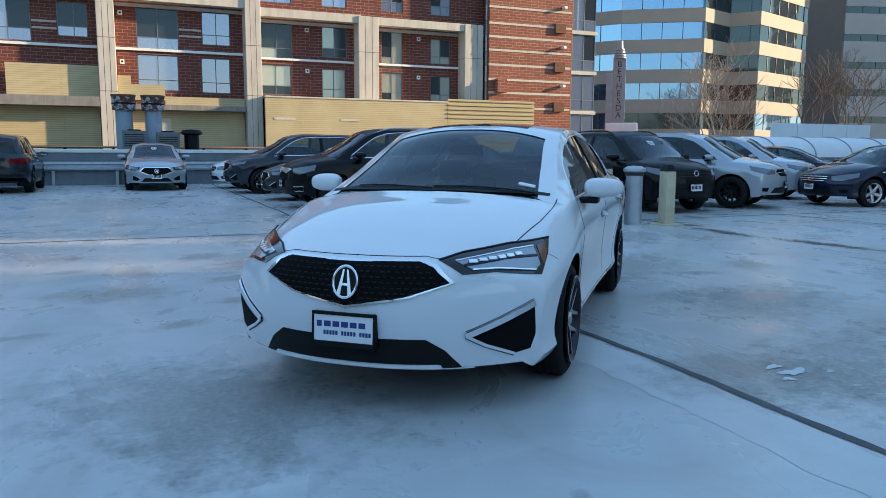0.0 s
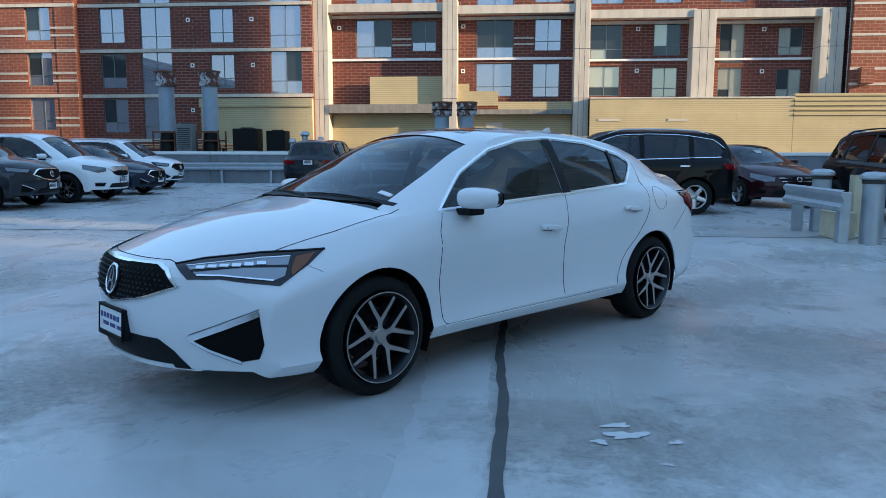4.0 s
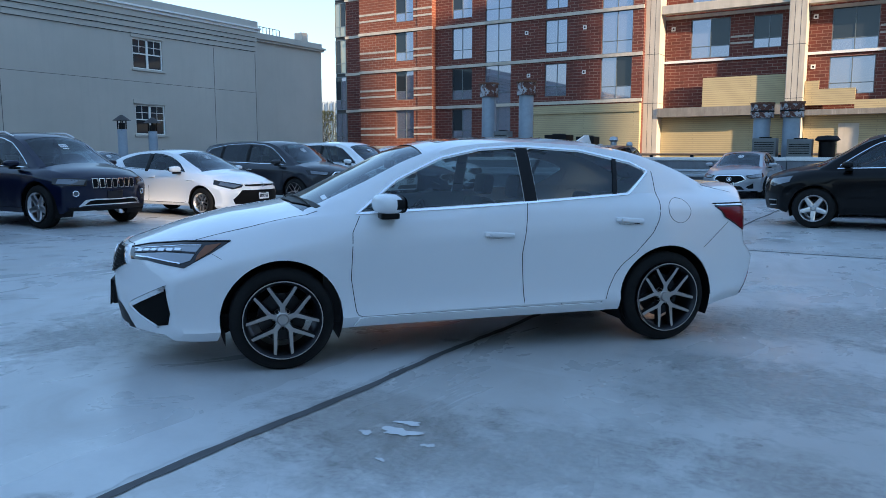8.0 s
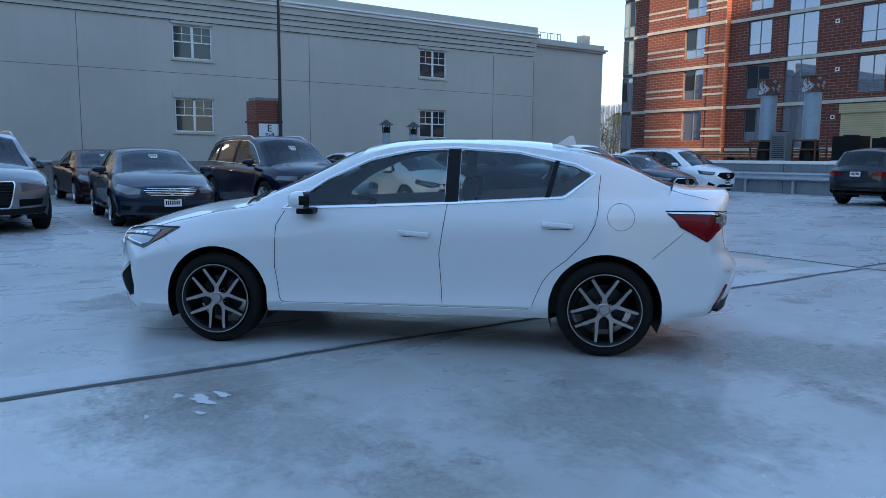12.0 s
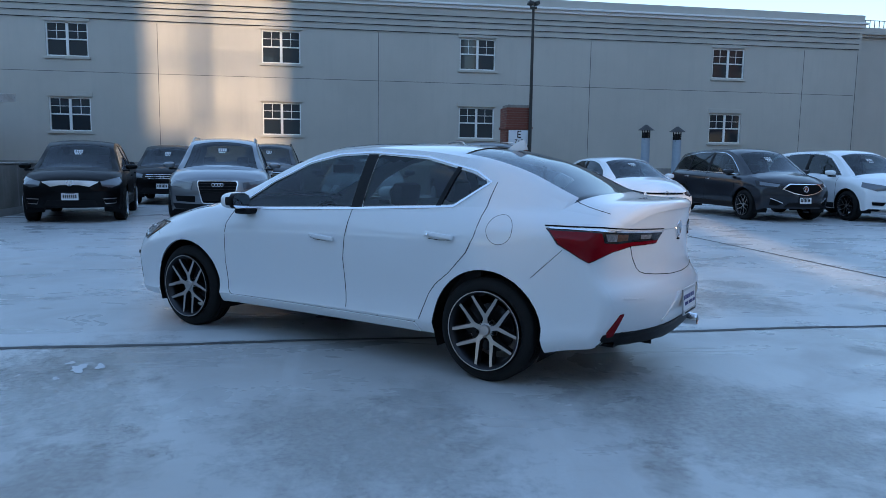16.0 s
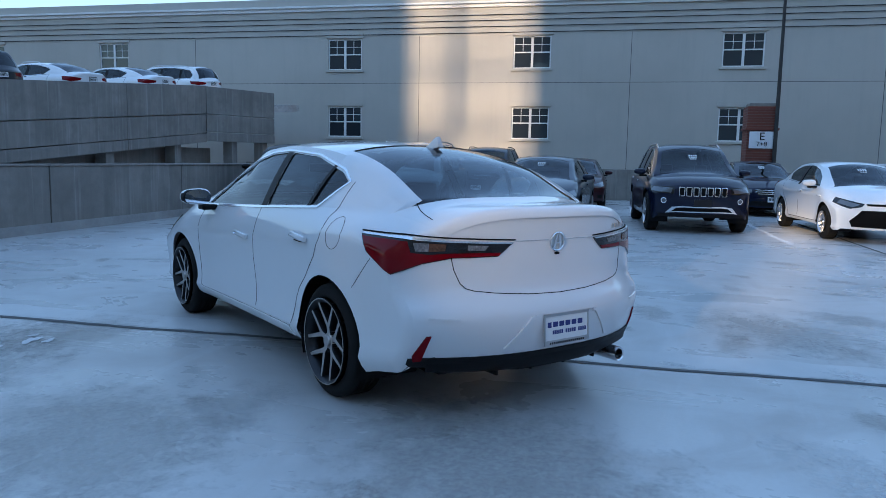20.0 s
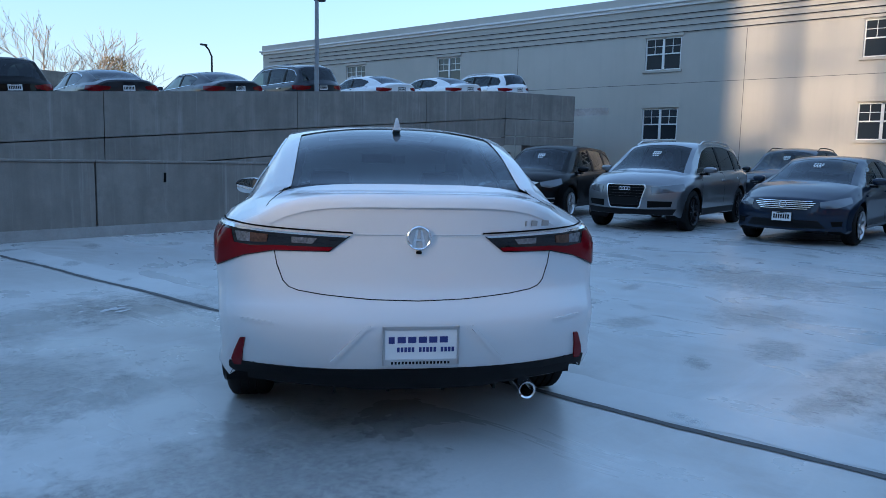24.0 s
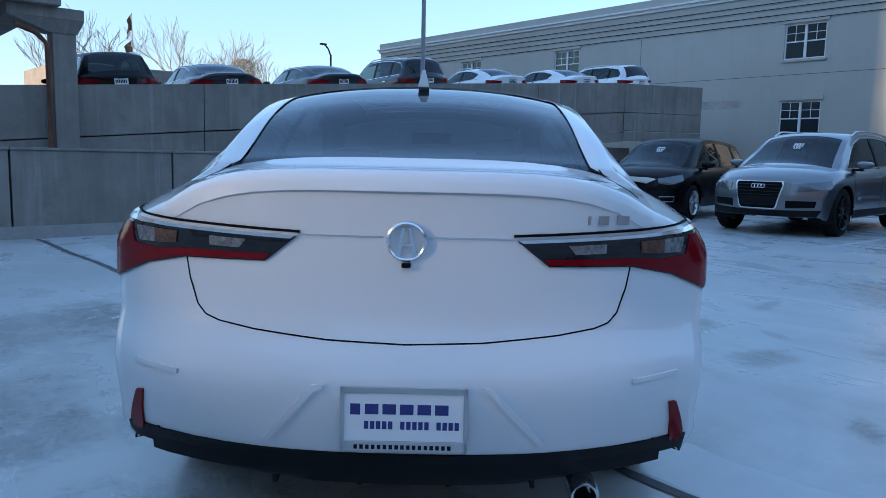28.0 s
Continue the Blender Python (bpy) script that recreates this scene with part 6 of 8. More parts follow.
# deck, joints and stains
def deck_material():
    """Old traffic coating: grey west of the long joint, very slightly browner east of it."""
    m = mat("coated_deck", (0.4, 0.42, 0.44), 0.5)
    big = noise_tex(m, 0.30, 4, 0.55)
    big.node.inputs["Distortion"].default_value = 0.6
    mid = noise_tex(m, 1.3, 5, 0.62, stretch=(1, 0.55, 1))
    mid.node.inputs["Distortion"].default_value = 0.9
    fine = noise_tex(m, 38, 4, 0.7)
    pale = ramp(m, big, [(0.30, (0.37, 0.375, 0.37)), (0.5, (0.48, 0.485, 0.48)), (0.70, (0.59, 0.595, 0.59))])
    brown = ramp(m, big, [(0.30, (0.385, 0.375, 0.355)), (0.5, (0.49, 0.485, 0.47)), (0.70, (0.59, 0.59, 0.58))])
    sp = m.node_tree.nodes.new("ShaderNodeSeparateXYZ")
    link(m, coords(m), sp.inputs[0])
    mr = m.node_tree.nodes.new("ShaderNodeMapRange")
    mr.inputs["From Min"].default_value, mr.inputs["From Max"].default_value = 2.84, 2.88
    link(m, sp.outputs["X"], mr.inputs["Value"])
    base = mix(m, mr.outputs[0], pale, brown)
    base = mix(m, ramp(m, mid, [(0.50, (0, 0, 0)), (0.70, (0.55, 0.55, 0.55))]), base, (0.35, 0.325, 0.295))
    smear = noise_tex(m, 0.8, 6, 0.65, stretch=(0.5, 2.0, 1))
    smear.node.inputs["Distortion"].default_value = 1.5
    base = mix(m, ramp(m, smear, [(0.52, (0, 0, 0)), (0.70, (0.40, 0.40, 0.40))]), base, (0.63, 0.635, 0.63))
    specks = noise_tex(m, 5, 9, 0.75)
    base = mix(m, ramp(m, specks, [(0.62, (0, 0, 0)), (0.70, (0.45, 0.45, 0.45))]), base, (0.30, 0.285, 0.265))
    base = mix(m, ramp(m, fine, [(0.35, (0.14, 0.14, 0.14)), (0.6, (0, 0, 0))]), base, (0.36, 0.36, 0.36))
    link(m, base, bsdf(m).inputs["Base Color"])
    link(m, ramp(m, mid, [(0.3, (0.20, 0.20, 0.20)), (0.7, (0.44, 0.44, 0.44))]), bsdf(m).inputs["Roughness"])
    bump(m, mix(m, 0.5, fine, specks), 0.10, 0.004)
    return m


M["deck"] = deck_material()
M["sealant"] = grained("joint_sealant", (0.085, 0.085, 0.085), 0.75, 4, 0.35, 60, 0.3)
M["spall"] = grained("bare_patch", (0.62, 0.62, 0.62), 0.7, 6, 0.15, 60, 0.2)
M["paint_line"] = grained("worn_white_paint", (0.62, 0.63, 0.64), 0.6, 5, 0.25, 50, 0.1)
M["city"] = grained("city_ground", (0.09, 0.09, 0.09), 0.85, 0.05, 0.3, 2, 0.1)
deck = st("ground", boxes_bm([(-19.5, 44.9, -7.9, 28.6, -0.35, 0.0)]), M["deck"], "grey coated concrete parking deck with stains and joints", "deck")
bm = bmesh.new()
bmesh.ops.create_grid(bm, x_segments=8, y_segments=8, size=3000)
st("city_ground", bm, M["city"], "dark street level far below the deck", "ground").matrix_basis = pose(0, 0, -9)


def wavy_strip(p, q, width, seed, z=0.004, rough=0.25, n=120):
    """A joint with ragged edges."""
    rnd = random.Random(seed)
    p, q = Vector(p), Vector(q)
    d = (q - p).normalized()
    sd = Vector((-d.y, d.x, 0))
    bm = bmesh.new()
    rows = []
    for k in range(n + 1):
        c = p + (q - p) * (k / n) + sd * 0.012 * math.sin(k * 0.35 + seed)
        a, b = width / 2 * (1 + rnd.uniform(-rough, rough)), width / 2 * (1 + rnd.uniform(-rough, rough))
        rows.append((bm.verts.new((c.x + sd.x * a, c.y + sd.y * a, z)), bm.verts.new((c.x - sd.x * b, c.y - sd.y * b, z))))
    for r, s in zip(rows, rows[1:]):
        bm.faces.new((r[0], r[1], s[1], s[0]))
    return bm


def blot(cx, cy, rx, ry, seed, z=0.0045, turn=0.0, n=26, rough=0.35):
    bm = bmesh.new()
    rnd = random.Random(seed)
    ph = [rnd.uniform(0, 6.28) for _ in range(4)]
    c, s = math.cos(turn), math.sin(turn)
    vs = []
    for k in range(n):
        a = 2 * math.pi * k / n
        r = 1 + rough * (0.5 * math.sin(2 * a + ph[0]) + 0.35 * math.sin(3 * a + ph[1]) + 0.3 * math.sin(5 * a + ph[2]) + 0.15 * math.sin(9 * a + ph[3]))
        x, y = rx * r * math.cos(a), ry * r * math.sin(a)
        vs.append(bm.verts.new((cx + x * c - y * s, cy + x * s + y * c, z)))
    bm.faces.new(vs)
    return bm


for k, (p, q, w) in enumerate([((2.86, -2.1, 0), (2.86, 11.0, 0), 0.055), ((2.80, 11.2, 0), (2.75, 28.4, 0), 0.05), ((-19, 11.09, 0), (44, 11.09, 0), 0.045), ((-6.1, -2.1, 0), (-6.1, 11.0, 0), 0.02), ((12.2, -7, 0), (12.2, 11.0, 0), 0.04)]):
    part("joint", wavy_strip(p, q, w, k), M["sealant"], deck, "dark sealed expansion joint")
M["pale_band"] = grained("paler_coating", (0.53, 0.535, 0.53), 0.36, 1.2, 0.2, 30, 0.08)
part("coating_strip", wavy_strip((2.60, -2.1, 0), (2.62, 11.0, 0), 0.38, 7, 0.0014, 0.12), M["pale_band"], deck, "paler strip of coating along the joint")
for k, (x, y, rx, ry, t) in enumerate([(3.405, 3.05, 0.055, 0.032, 0.5), (3.43, 2.93, 0.080, 0.050, 0.3), (3.30, 2.84, 0.034, 0.026, 0.5), (3.64, 2.86, 0.030, 0.020, 0), (3.55, 2.62, 0.022, 0.014, 0)]):
    part("bare_patch", blot(x, y, rx, ry, 40 + k, 0.005, t, 34, 0.6), M["spall"], deck, "pale flaked patch of coating")


def soft_stain(name, color, rough, amount):
    """A stain that fades out raggedly towards its rim."""
    m = mat(name, color, rough)
    nt = m.node_tree
    ln = nt.nodes.new("ShaderNodeVectorMath")
    ln.operation = 'LENGTH'
    link(m, coords(m), ln.inputs[0])
    tc = nt.nodes.new("ShaderNodeNewGeometry").outputs["Position"]
    n1, n2 = noise_tex(m, 5.0, 8, 0.75, vec=tc), noise_tex(m, 26.0, 5, 0.7, vec=tc)
    a = node(m, "ShaderNodeMath")
    a.operation = 'MULTIPLY_ADD'
    link(m, n1, a.inputs[0])
    a.inputs[1].default_value = -2.2
    link(m, ln.outputs["Value"], a.inputs[2])
    mr = nt.nodes.new("ShaderNodeMapRange")
    mr.inputs["From Min"].default_value, mr.inputs["From Max"].default_value = -0.75, -0.20
    mr.inputs["To Min"].default_value, mr.inputs["To Max"].default_value = amount, 0.0
    link(m, a.outputs[0], mr.inputs["Value"])
    sp = node(m, "ShaderNodeMath")
    sp.operation = 'MULTIPLY'
    link(m, mr.outputs[0], sp.inputs[0])
    link(m, ramp(m, n2, [(0.35, (0.45, 0.45, 0.45)), (0.6, (1, 1, 1))]), sp.inputs[1])
    link(m, sp.outputs[0], bsdf(m).inputs["Alpha"])
    return m


M["stain_brown"] = soft_stain("brown_stain", (0.27, 0.235, 0.20), 0.5, 0.32)
M["stain_damp"] = soft_stain("damp_grey_stain", (0.29, 0.285, 0.28), 0.42, 0.25)
M["stain_wide"] = soft_stain("wide_damp_area", (0.33, 0.32, 0.30), 0.42, 0.45)
M["stain_wet"] = soft_stain("wet_dirt_streak", (0.10, 0.085, 0.07), 0.22, 0.85)
M["stain_pale"] = soft_stain("pale_bloom", (0.64, 0.64, 0.63), 0.5, 0.4)
disc = bmesh.new()
bmesh.ops.create_circle(disc, cap_ends=True, segments=28, radius=1.0)
disc0 = None


def stain(x, y, rx, ry, turn, kind, z):
    """One stain on the deck, all on one disc mesh."""
    global disc0
    if disc0 is None:
        disc0 = part("stain", disc, M["stain_brown"], deck, "dull brown stain")
        ob = disc0
    else:
        ob = new("stain", disc0.data)
        ob.parent = deck
    ob.material_slots[0].link = 'OBJECT'
    ob.material_slots[0].material = M[kind]
    ob.matrix_basis = pose(x, y, z, 0, 0, turn) @ Matrix.Diagonal((rx, ry, 1, 1))


SPOTS = [(0.33, 3.25, 0.28, 0.80), (0.55, 3.16, 0.16, 0.32), (0.41, 2.76, 0.25, 0.19), (0.39, 5.30, 0.30, 0.88), (-0.18, 6.86, 0.50, 0.40), (3.20, 2.98, 0.60, 0.50), (3.68, 3.08, 0.60, 0.40), (4.15, 2.62, 0.40, 0.32),
         (1.47, 2.64, 0.30, 0.24), (4.39, 4.96, 0.40, 0.32), (4.99, 4.90, 0.30, 0.19), (5.09, 3.35, 0.45, 0.32), (0.65, 2.88, 0.30, 0.19), (4.13, 4.28, 0.30, 0.16), (4.66, 4.86, 0.35, 0.35), (5.13, 4.94, 0.30, 0.19)]
SPOTS2 = [(4.45, 3.33, 0.20, 0.15), (5.37, 5.91, 0.30, 0.13), (4.03, 5.95, 0.60, 0.19), (2.01, 7.85, 0.30, 0.13), (3.57, 8.33, 0.15, 0.13), (5.31, 5.00, 0.30, 0.16), (0.86, 6.16, 0.25, 0.16), (0.96, 7.29, 0.30, 0.19),
          (1.74, 7.73, 0.40, 0.40), (-0.48, 6.71, 0.25, 0.10), (4.85, 5.50, 0.25, 0.24), (-0.76, 5.42, 0.25, 0.08), (-0.09, 6.32, 0.30, 0.16), (1.4, 10.2, 0.3, 0.15), (5.3, 11.30, 1.6, 0.22), (7.6, 11.3, 0.6, 0.5)]
for x, y, rx, ry, turn in ((8.75, 10.3, 0.22, 0.85, 8), (8.55, 8.9, 0.20, 0.95, -6), (8.75, 7.2, 0.22, 1.1, 6), (8.9, 5.6, 0.2, 0.9, 0), (7.9, 11.2, 0.5, 0.35, 0)):
    stain(x, y, rx, ry, turn, "stain_wet", 0.003)
rnd = random.Random(31)
LAID = []
# wide soft patches that make the deck a little darker
for k, (x, y, rx, ry) in enumerate([(4.9, 6.6, 1.5, 0.9), (4.9, 4.6, 1.1, 0.8), (3.9, 2.9, 1.3, 0.7), (7.6, 4.8, 1.4, 1.0), (0.3, 3.6, 0.9, 1.3), (-2.2, 6.2, 1.5, 0.9), (1.5, 8.3, 1.2, 0.7), (6.8, 9.0, 1.2, 0.8)]):
    stain(x, y, rx, ry, 35, "stain_wide", 0.0008)


def free(x, y, r):
    """Stains never overlap."""
    if any(math.hypot(x - a, y - b) < r + c for a, b, c in LAID):
        return False
    LAID.append((x, y, r))
    return True


for k, (x, y, rx, ry) in enumerate(SPOTS + SPOTS2):
    if free(x, y, max(rx * 1.5, ry * 1.3)):
        stain(x, y, rx * 1.5, ry * 1.3, rnd.uniform(-15, 15), "stain_brown" if k % 3 else "stain_damp", 0.002)
for k in range(420):
    x, y = rnd.uniform(-6.5, 12.0), rnd.uniform(-2.0, 14.0)
    r = rnd.uniform(0.10, 0.45) * (1.0 if k < 160 else 0.5)
    el = rnd.uniform(1.0, 2.0)
    if not free(x, y, r * el):
        continue
    stain(x, y, r * el, r * 0.8, rnd.uniform(20, 75), ("stain_damp", "stain_pale", "stain_brown", "stain_brown", "stain_damp")[k % 5], 0.002)
for k, (x0, y0, x1, y1) in enumerate([(3.4, 12.9, 7.5, 12.95), (3.4, 17.4, 7.6, 17.4), (-5.8, 9.9, -10.5, 9.9), (-5.8, 13.5, -10.6, 13.5), (-5.8, 6.95, -10.5, 6.95), (-5.8, 3.95, -10.5, 3.95)]):
    part("parking_line", wavy_strip((x0, y0, 0), (x1, y1, 0), 0.10, 90 + k, 0.003, 0.3, 40), M["paint_line"], deck, "worn white parking line")

# south wall of the deck and the ramp above it
M["spall_grey"] = grained("pale_splash", (0.34, 0.33, 0.315), 0.8, 2.5, 0.3, 40, 0.2)
low = thing("parapet_wall", "stained grey concrete parapet wall of the deck", "wall", kind="structure")
xx = [6.0, 3.1, 1.1, -2.75, -6.6, -10.4, -14.2]
for a, b in zip(xx, xx[1:]):
    part("wall_panel", box_bm(b + 0.012, a - 0.012, -2.45, -2.2, 0.0, 1.10, 0.012), M["concrete_wall"], low)
    part("coping", box_bm(b + 0.004, a - 0.004, -2.47, -2.18, 1.10, 1.135, 0.01), M["concrete_wall"], low)
part("dirt_band", box_bm(-14.1, 5.9, -2.198, -2.192, 0.0, 0.16), M["spall_grey"], low, "pale splash band at the foot of the wall")
part("drain_slot", box_bm(-0.015, 0.025, -2.199, -2.19, 0.80, 0.95, 0.004), M["black"], low)


def sloped(x0, x1, y0, y1, za, zb, bevel=0.0):
    """A band between two heights above the ramp line."""
    bm = box_bm(x0, x1, y0, y1, 0, 1)
    for v in bm.verts:
        v.co.z = 2.46 - 0.0815 * v.co.x + (zb if v.co.z > 0.5 else za)
    return bm


ramp_wall = thing("ramp_wall", "sloping grey concrete spandrel wall of the ramp", "wall", kind="structure")
for a, b in ((8.0, 3.6), (3.6, -2.0), (-2.0, -7.6), (-7.6, -13.2), (-13.2, -17.9)):
    part("wall_band", sloped(b + 0.01, a - 0.01, -8.55, -8.25, -1.03, 0.0), M["concrete_wall"], ramp_wall)
    part("wall_band", sloped(b + 0.01, a - 0.01, -8.55, -8.27, -1.75, -1.06), M["concrete_wall"], ramp_wall)
    part("wall_band", sloped(b + 0.01, a - 0.01, -8.55, -8.25, -2.10 if b < -10 else -3.4, -1.78), M["concrete_wall"], ramp_wall)
turn_end = math.degrees(math.atan2(-6.93 + 8.25, -20.9 + 17.9))
for za, zb in ((2.88, 3.90), (2.22, 2.85), (1.86, 2.19)):
    part("wall_band", box_bm(0, 3.28, -0.02, 0.28, za, zb, 0.008), M["concrete_wall"], ramp_wall).matrix_basis = pose(-17.9, -8.25, 0, 0, 0, turn_end)
for x, y in ((-16.2, -8.6), (-19.2, -8.0), (-20.6, -7.4), (-12.5, -8.6)):
    part("post", box_bm(x - 0.2, x + 0.2, y - 0.2, y + 0.2, -0.3, 2.0, 0.02), M["concrete_wall"], ramp_wall)
rd = sloped(-27, 8.0, -20, -8.55, -1.10, -0.77)
st("ramp_deck", rd, M["deck"], "sloping concrete ramp deck behind its wall", "ramp")
st("backdrop_wall", boxes_bm([(-19.4, 8, -9.2, -9.0, -0.3, 1.6)]), M["concrete_wall"], "shaded concrete wall under the ramp", "wall")
# column and slab at the upper storey
col = thing("deck_column", "concrete column with wide capital under the upper deck", "column", kind="structure")
part("shaft", box_bm(0.72, 1.15, -8.35, -7.95, 1.0, 3.38, 0.02), M["concrete_wall"], col)
cap_bm = box_bm(0.60, 1.95, -8.55, -7.80, 3.34, 3.58)
for v in cap_bm.verts:
    if v.co.z < 3.4:
        v.co.x, v.co.y = 0.70 + (v.co.x > 1) * 0.5, -8.37 + (v.co.y > -8.2) * 0.44
part("capital", cap_bm, M["concrete_wall"], col)
part("capital_block", box_bm(0.60, 1.95, -8.55, -7.80, 3.582, 3.80, 0.015), M["concrete_wall"], col)
st("upper_slab", box_bm(1.05, 9.0, -14, -7.6, 3.80, 4.35, 0.03), M["concrete_wall"], "edge of the upper concrete deck", "slab")
part("drain_pipe", tube_bm([(1.26, -7.9, 1.0), (1.26, -7.9, 3.1), (1.45, -7.9, 3.3), (1.8, -7.9, 3.42)], 0.05, 10), M["rust"], col, "rusty drain pipe")

# west parapet
wp = thing("parapet_wall", "grey concrete parapet along the west edge", "wall", kind="structure")
for k in range(9):
    part("wall_panel", box_bm(-19.75, -19.5, -7.5 + k * 4.0 + 0.01, -7.5 + (k + 1) * 4.0 - 0.01, -0.3, 1.1, 0.012), M["concrete_wall"], wp)

# north guard: parapet, cap and steel beam
M["guard_paint"] = grained("blue_grey_wall", (0.20, 0.215, 0.235), 0.8, 2, 0.2, 40, 0.2, streak=(3, 3, 0.4))
npw = thing("guard_wall", "blue-grey parapet with white cap and steel guardrail", "wall", kind="structure")
for k in range(12):
    x0 = -19.5 + k * 5.3
    part("wall_panel", box_bm(x0 + 0.01, x0 + 5.29, 28.6, 28.85, -0.35, 1.12, 0.01), M["guard_paint"], npw)
    part("cap", box_bm(x0 + 0.004, x0 + 5.296, 28.55, 28.9, 1.12, 1.24, 0.015), M["white_trim"], npw)


def w_beam(length, n=14):
    """Corrugated guardrail along x, its face at -y."""
    prof = [(0.0, -0.155), (-0.045, -0.13), (-0.055, -0.08), (-0.01, -0.03), (-0.01, 0.03), (-0.055, 0.08), (-0.045, 0.13), (0.0, 0.155)]
    bm = bmesh.new()
    rows = [[bm.verts.new((x, y, z)) for y, z in prof] + [bm.verts.new((x, y + 0.006, z)) for y, z in prof[::-1]] for x in (0, length)]
    m = len(rows[0])
    for k in range(m):
        bm.faces.new((rows[0][k], rows[0][(k + 1) % m], rows[1][(k + 1) % m], rows[1][k]))
    bm.faces.new(rows[0])
    bm.faces.new(rows[1][::-1])
    bmesh.ops.recalc_face_normals(bm, faces=bm.faces[:])
    return bm


rail_long = thing("guardrail", "long galvanised steel guardrail on posts", "guardrail", kind="structure")
for k in range(6):
    part("beam", w_beam(4.0), M["galv"], rail_long, smooth=30).matrix_basis = pose(-18.5 + 4.02 * k, 28.45, 0.66)
for k in range(13):
    part("post", box_bm(-18.4 + 2 * k - 0.05, -18.4 + 2 * k + 0.05, 28.46, 28.58, 0.0, 0.80, 0.005), M["galv"], rail_long)

# adjoining roof with plant
M["roof"] = grained("roof_membrane", (0.12, 0.12, 0.12), 0.85, 1, 0.3, 30, 0.2)
st("neighbour_roof", boxes_bm([(-37, 45, 29.0, 49.4, 0.85, 1.15), (-37, 45, 28.95, 29.2, -9, 1.15)]), M["roof"], "dark flat roof beside the deck", "roof")

# ---- grey stucco building ----
M["pane"] = mat("coated_window_glass", (0.34, 0.36, 0.44), 0.03, 0.75)
M["pane_dark"] = mat("dark_window_glass", (0.05, 0.06, 0.07), 0.04, 0.5)
M["pane_lit"] = mat("pane_with_pale_blind", (0.42, 0.42, 0.36), 0.06, 0.45)


def stucco_material():
    m = mat("grey_stucco", (0.36, 0.345, 0.315), 0.9)
    big = noise_tex(m, 0.25, 5, 0.6)
    st_ = noise_tex(m, 1.0, 5, 0.6, stretch=(2.5, 2.5, 0.25))
    fine = noise_tex(m, 60, 3, 0.6)
    c = ramp(m, big, [(0.3, (0.43, 0.405, 0.36)), (0.7, (0.495, 0.465, 0.415))])
    c = mix(m, ramp(m, st_, [(0.5, (0, 0, 0)), (0.8, (0.35, 0.35, 0.35))]), c, (0.38, 0.36, 0.325))
    link(m, c, bsdf(m).inputs["Base Color"])
    bump(m, fine, 0.25, 0.006)
    return m


M["stucco"] = stucco_material()
GX = -30.03
G_Y = [-30.4, -22.1, -8.2, 1.67, 11.57, 25.55]
holes = [(y, y + 1.87, z, z + 1.58) for y in G_Y for z in (5.93, 2.44)]
grey = thing("grey_building", "long two-storey grey stucco building with white sash windows", "building", kind="structure")
part("wall", wall_with_holes(-39.8, 34.5, -9, 8.95, GX, -0.35, holes, True), M["stucco"], grey)
part("wall", boxes_bm([(-45, GX - 0.6, 34.5, 41.2, -9, 8.55)]), M["stucco"], grey)
part("side_wall", boxes_bm([(-45, GX - 0.35, -39.8, -39.4, -9, 8.9), (-45, GX - 0.35, 34.1, 34.5, -9, 8.9)]), M["stucco"], grey)
part("roof", boxes_bm([(-45, GX - 0.3, -39.4, 34.1, 8.3, 8.6)]), M["roof"], grey)
part("cornice", boxes_bm([(GX - 0.3, GX + 0.10, -39.9, 34.6, 8.95, 9.12), (GX - 0.3, GX + 0.22, -40.0, 34.7, 9.12, 9.22)]), M["white_trim"], grey)
part("parapet", boxes_bm([(GX - 0.4, GX + 0.06, -39.85, 34.55, 9.22, 9.62)]), M["stucco"], grey)
part("cornice", boxes_bm([(GX - 1.2, GX - 0.42, 34.5, 41.3, 8.55, 8.68), (GX - 1.2, GX - 0.30, 34.5, 41.4, 8.68, 8.80)]), M["stucco"], grey)
part("parapet", boxes_bm([(GX - 1.2, GX - 0.55, 34.5, 41.25, 8.80, 9.10)]), M["stucco"], grey)
for z in (7.75, 8.05, 8.35, 8.62):
    part("cable", tube_bm([(GX + 0.05, -39, z), (GX + 0.05, -14, z - 0.05), (GX + 0.05, 10, z - 0.06), (GX + 0.05, 34.3, z)], 0.018, 5), M["dark"], grey)
for y in (-16.0, -3.2, 7.4, 18.6, 31.0, 34.3):
    part("joint", box_bm(GX - 0.002, GX + 0.006, y - 0.012, y + 0.012, -9, 7.6), M["frame_dark"], grey)
part("joint", box_bm(GX - 0.002, GX + 0.005, -39, 34.2, 5.22, 5.24), M["frame_dark"], grey)
part("roof_railing", boxes_bm([(GX - 0.9, GX - 0.87, 35.0, 37.4, 9.55, 9.58)] + [(GX - 0.9, GX - 0.87, 35.0 + 0.3 * k, 35.03 + 0.3 * k, 9.1, 9.56) for k in range(9)]), M["frame_dark"], grey)
part("chimney", box_bm(GX - 1.6, GX - 0.9, 39.6, 40.2, 9.0, 9.75, 0.02), M["stucco"], grey)


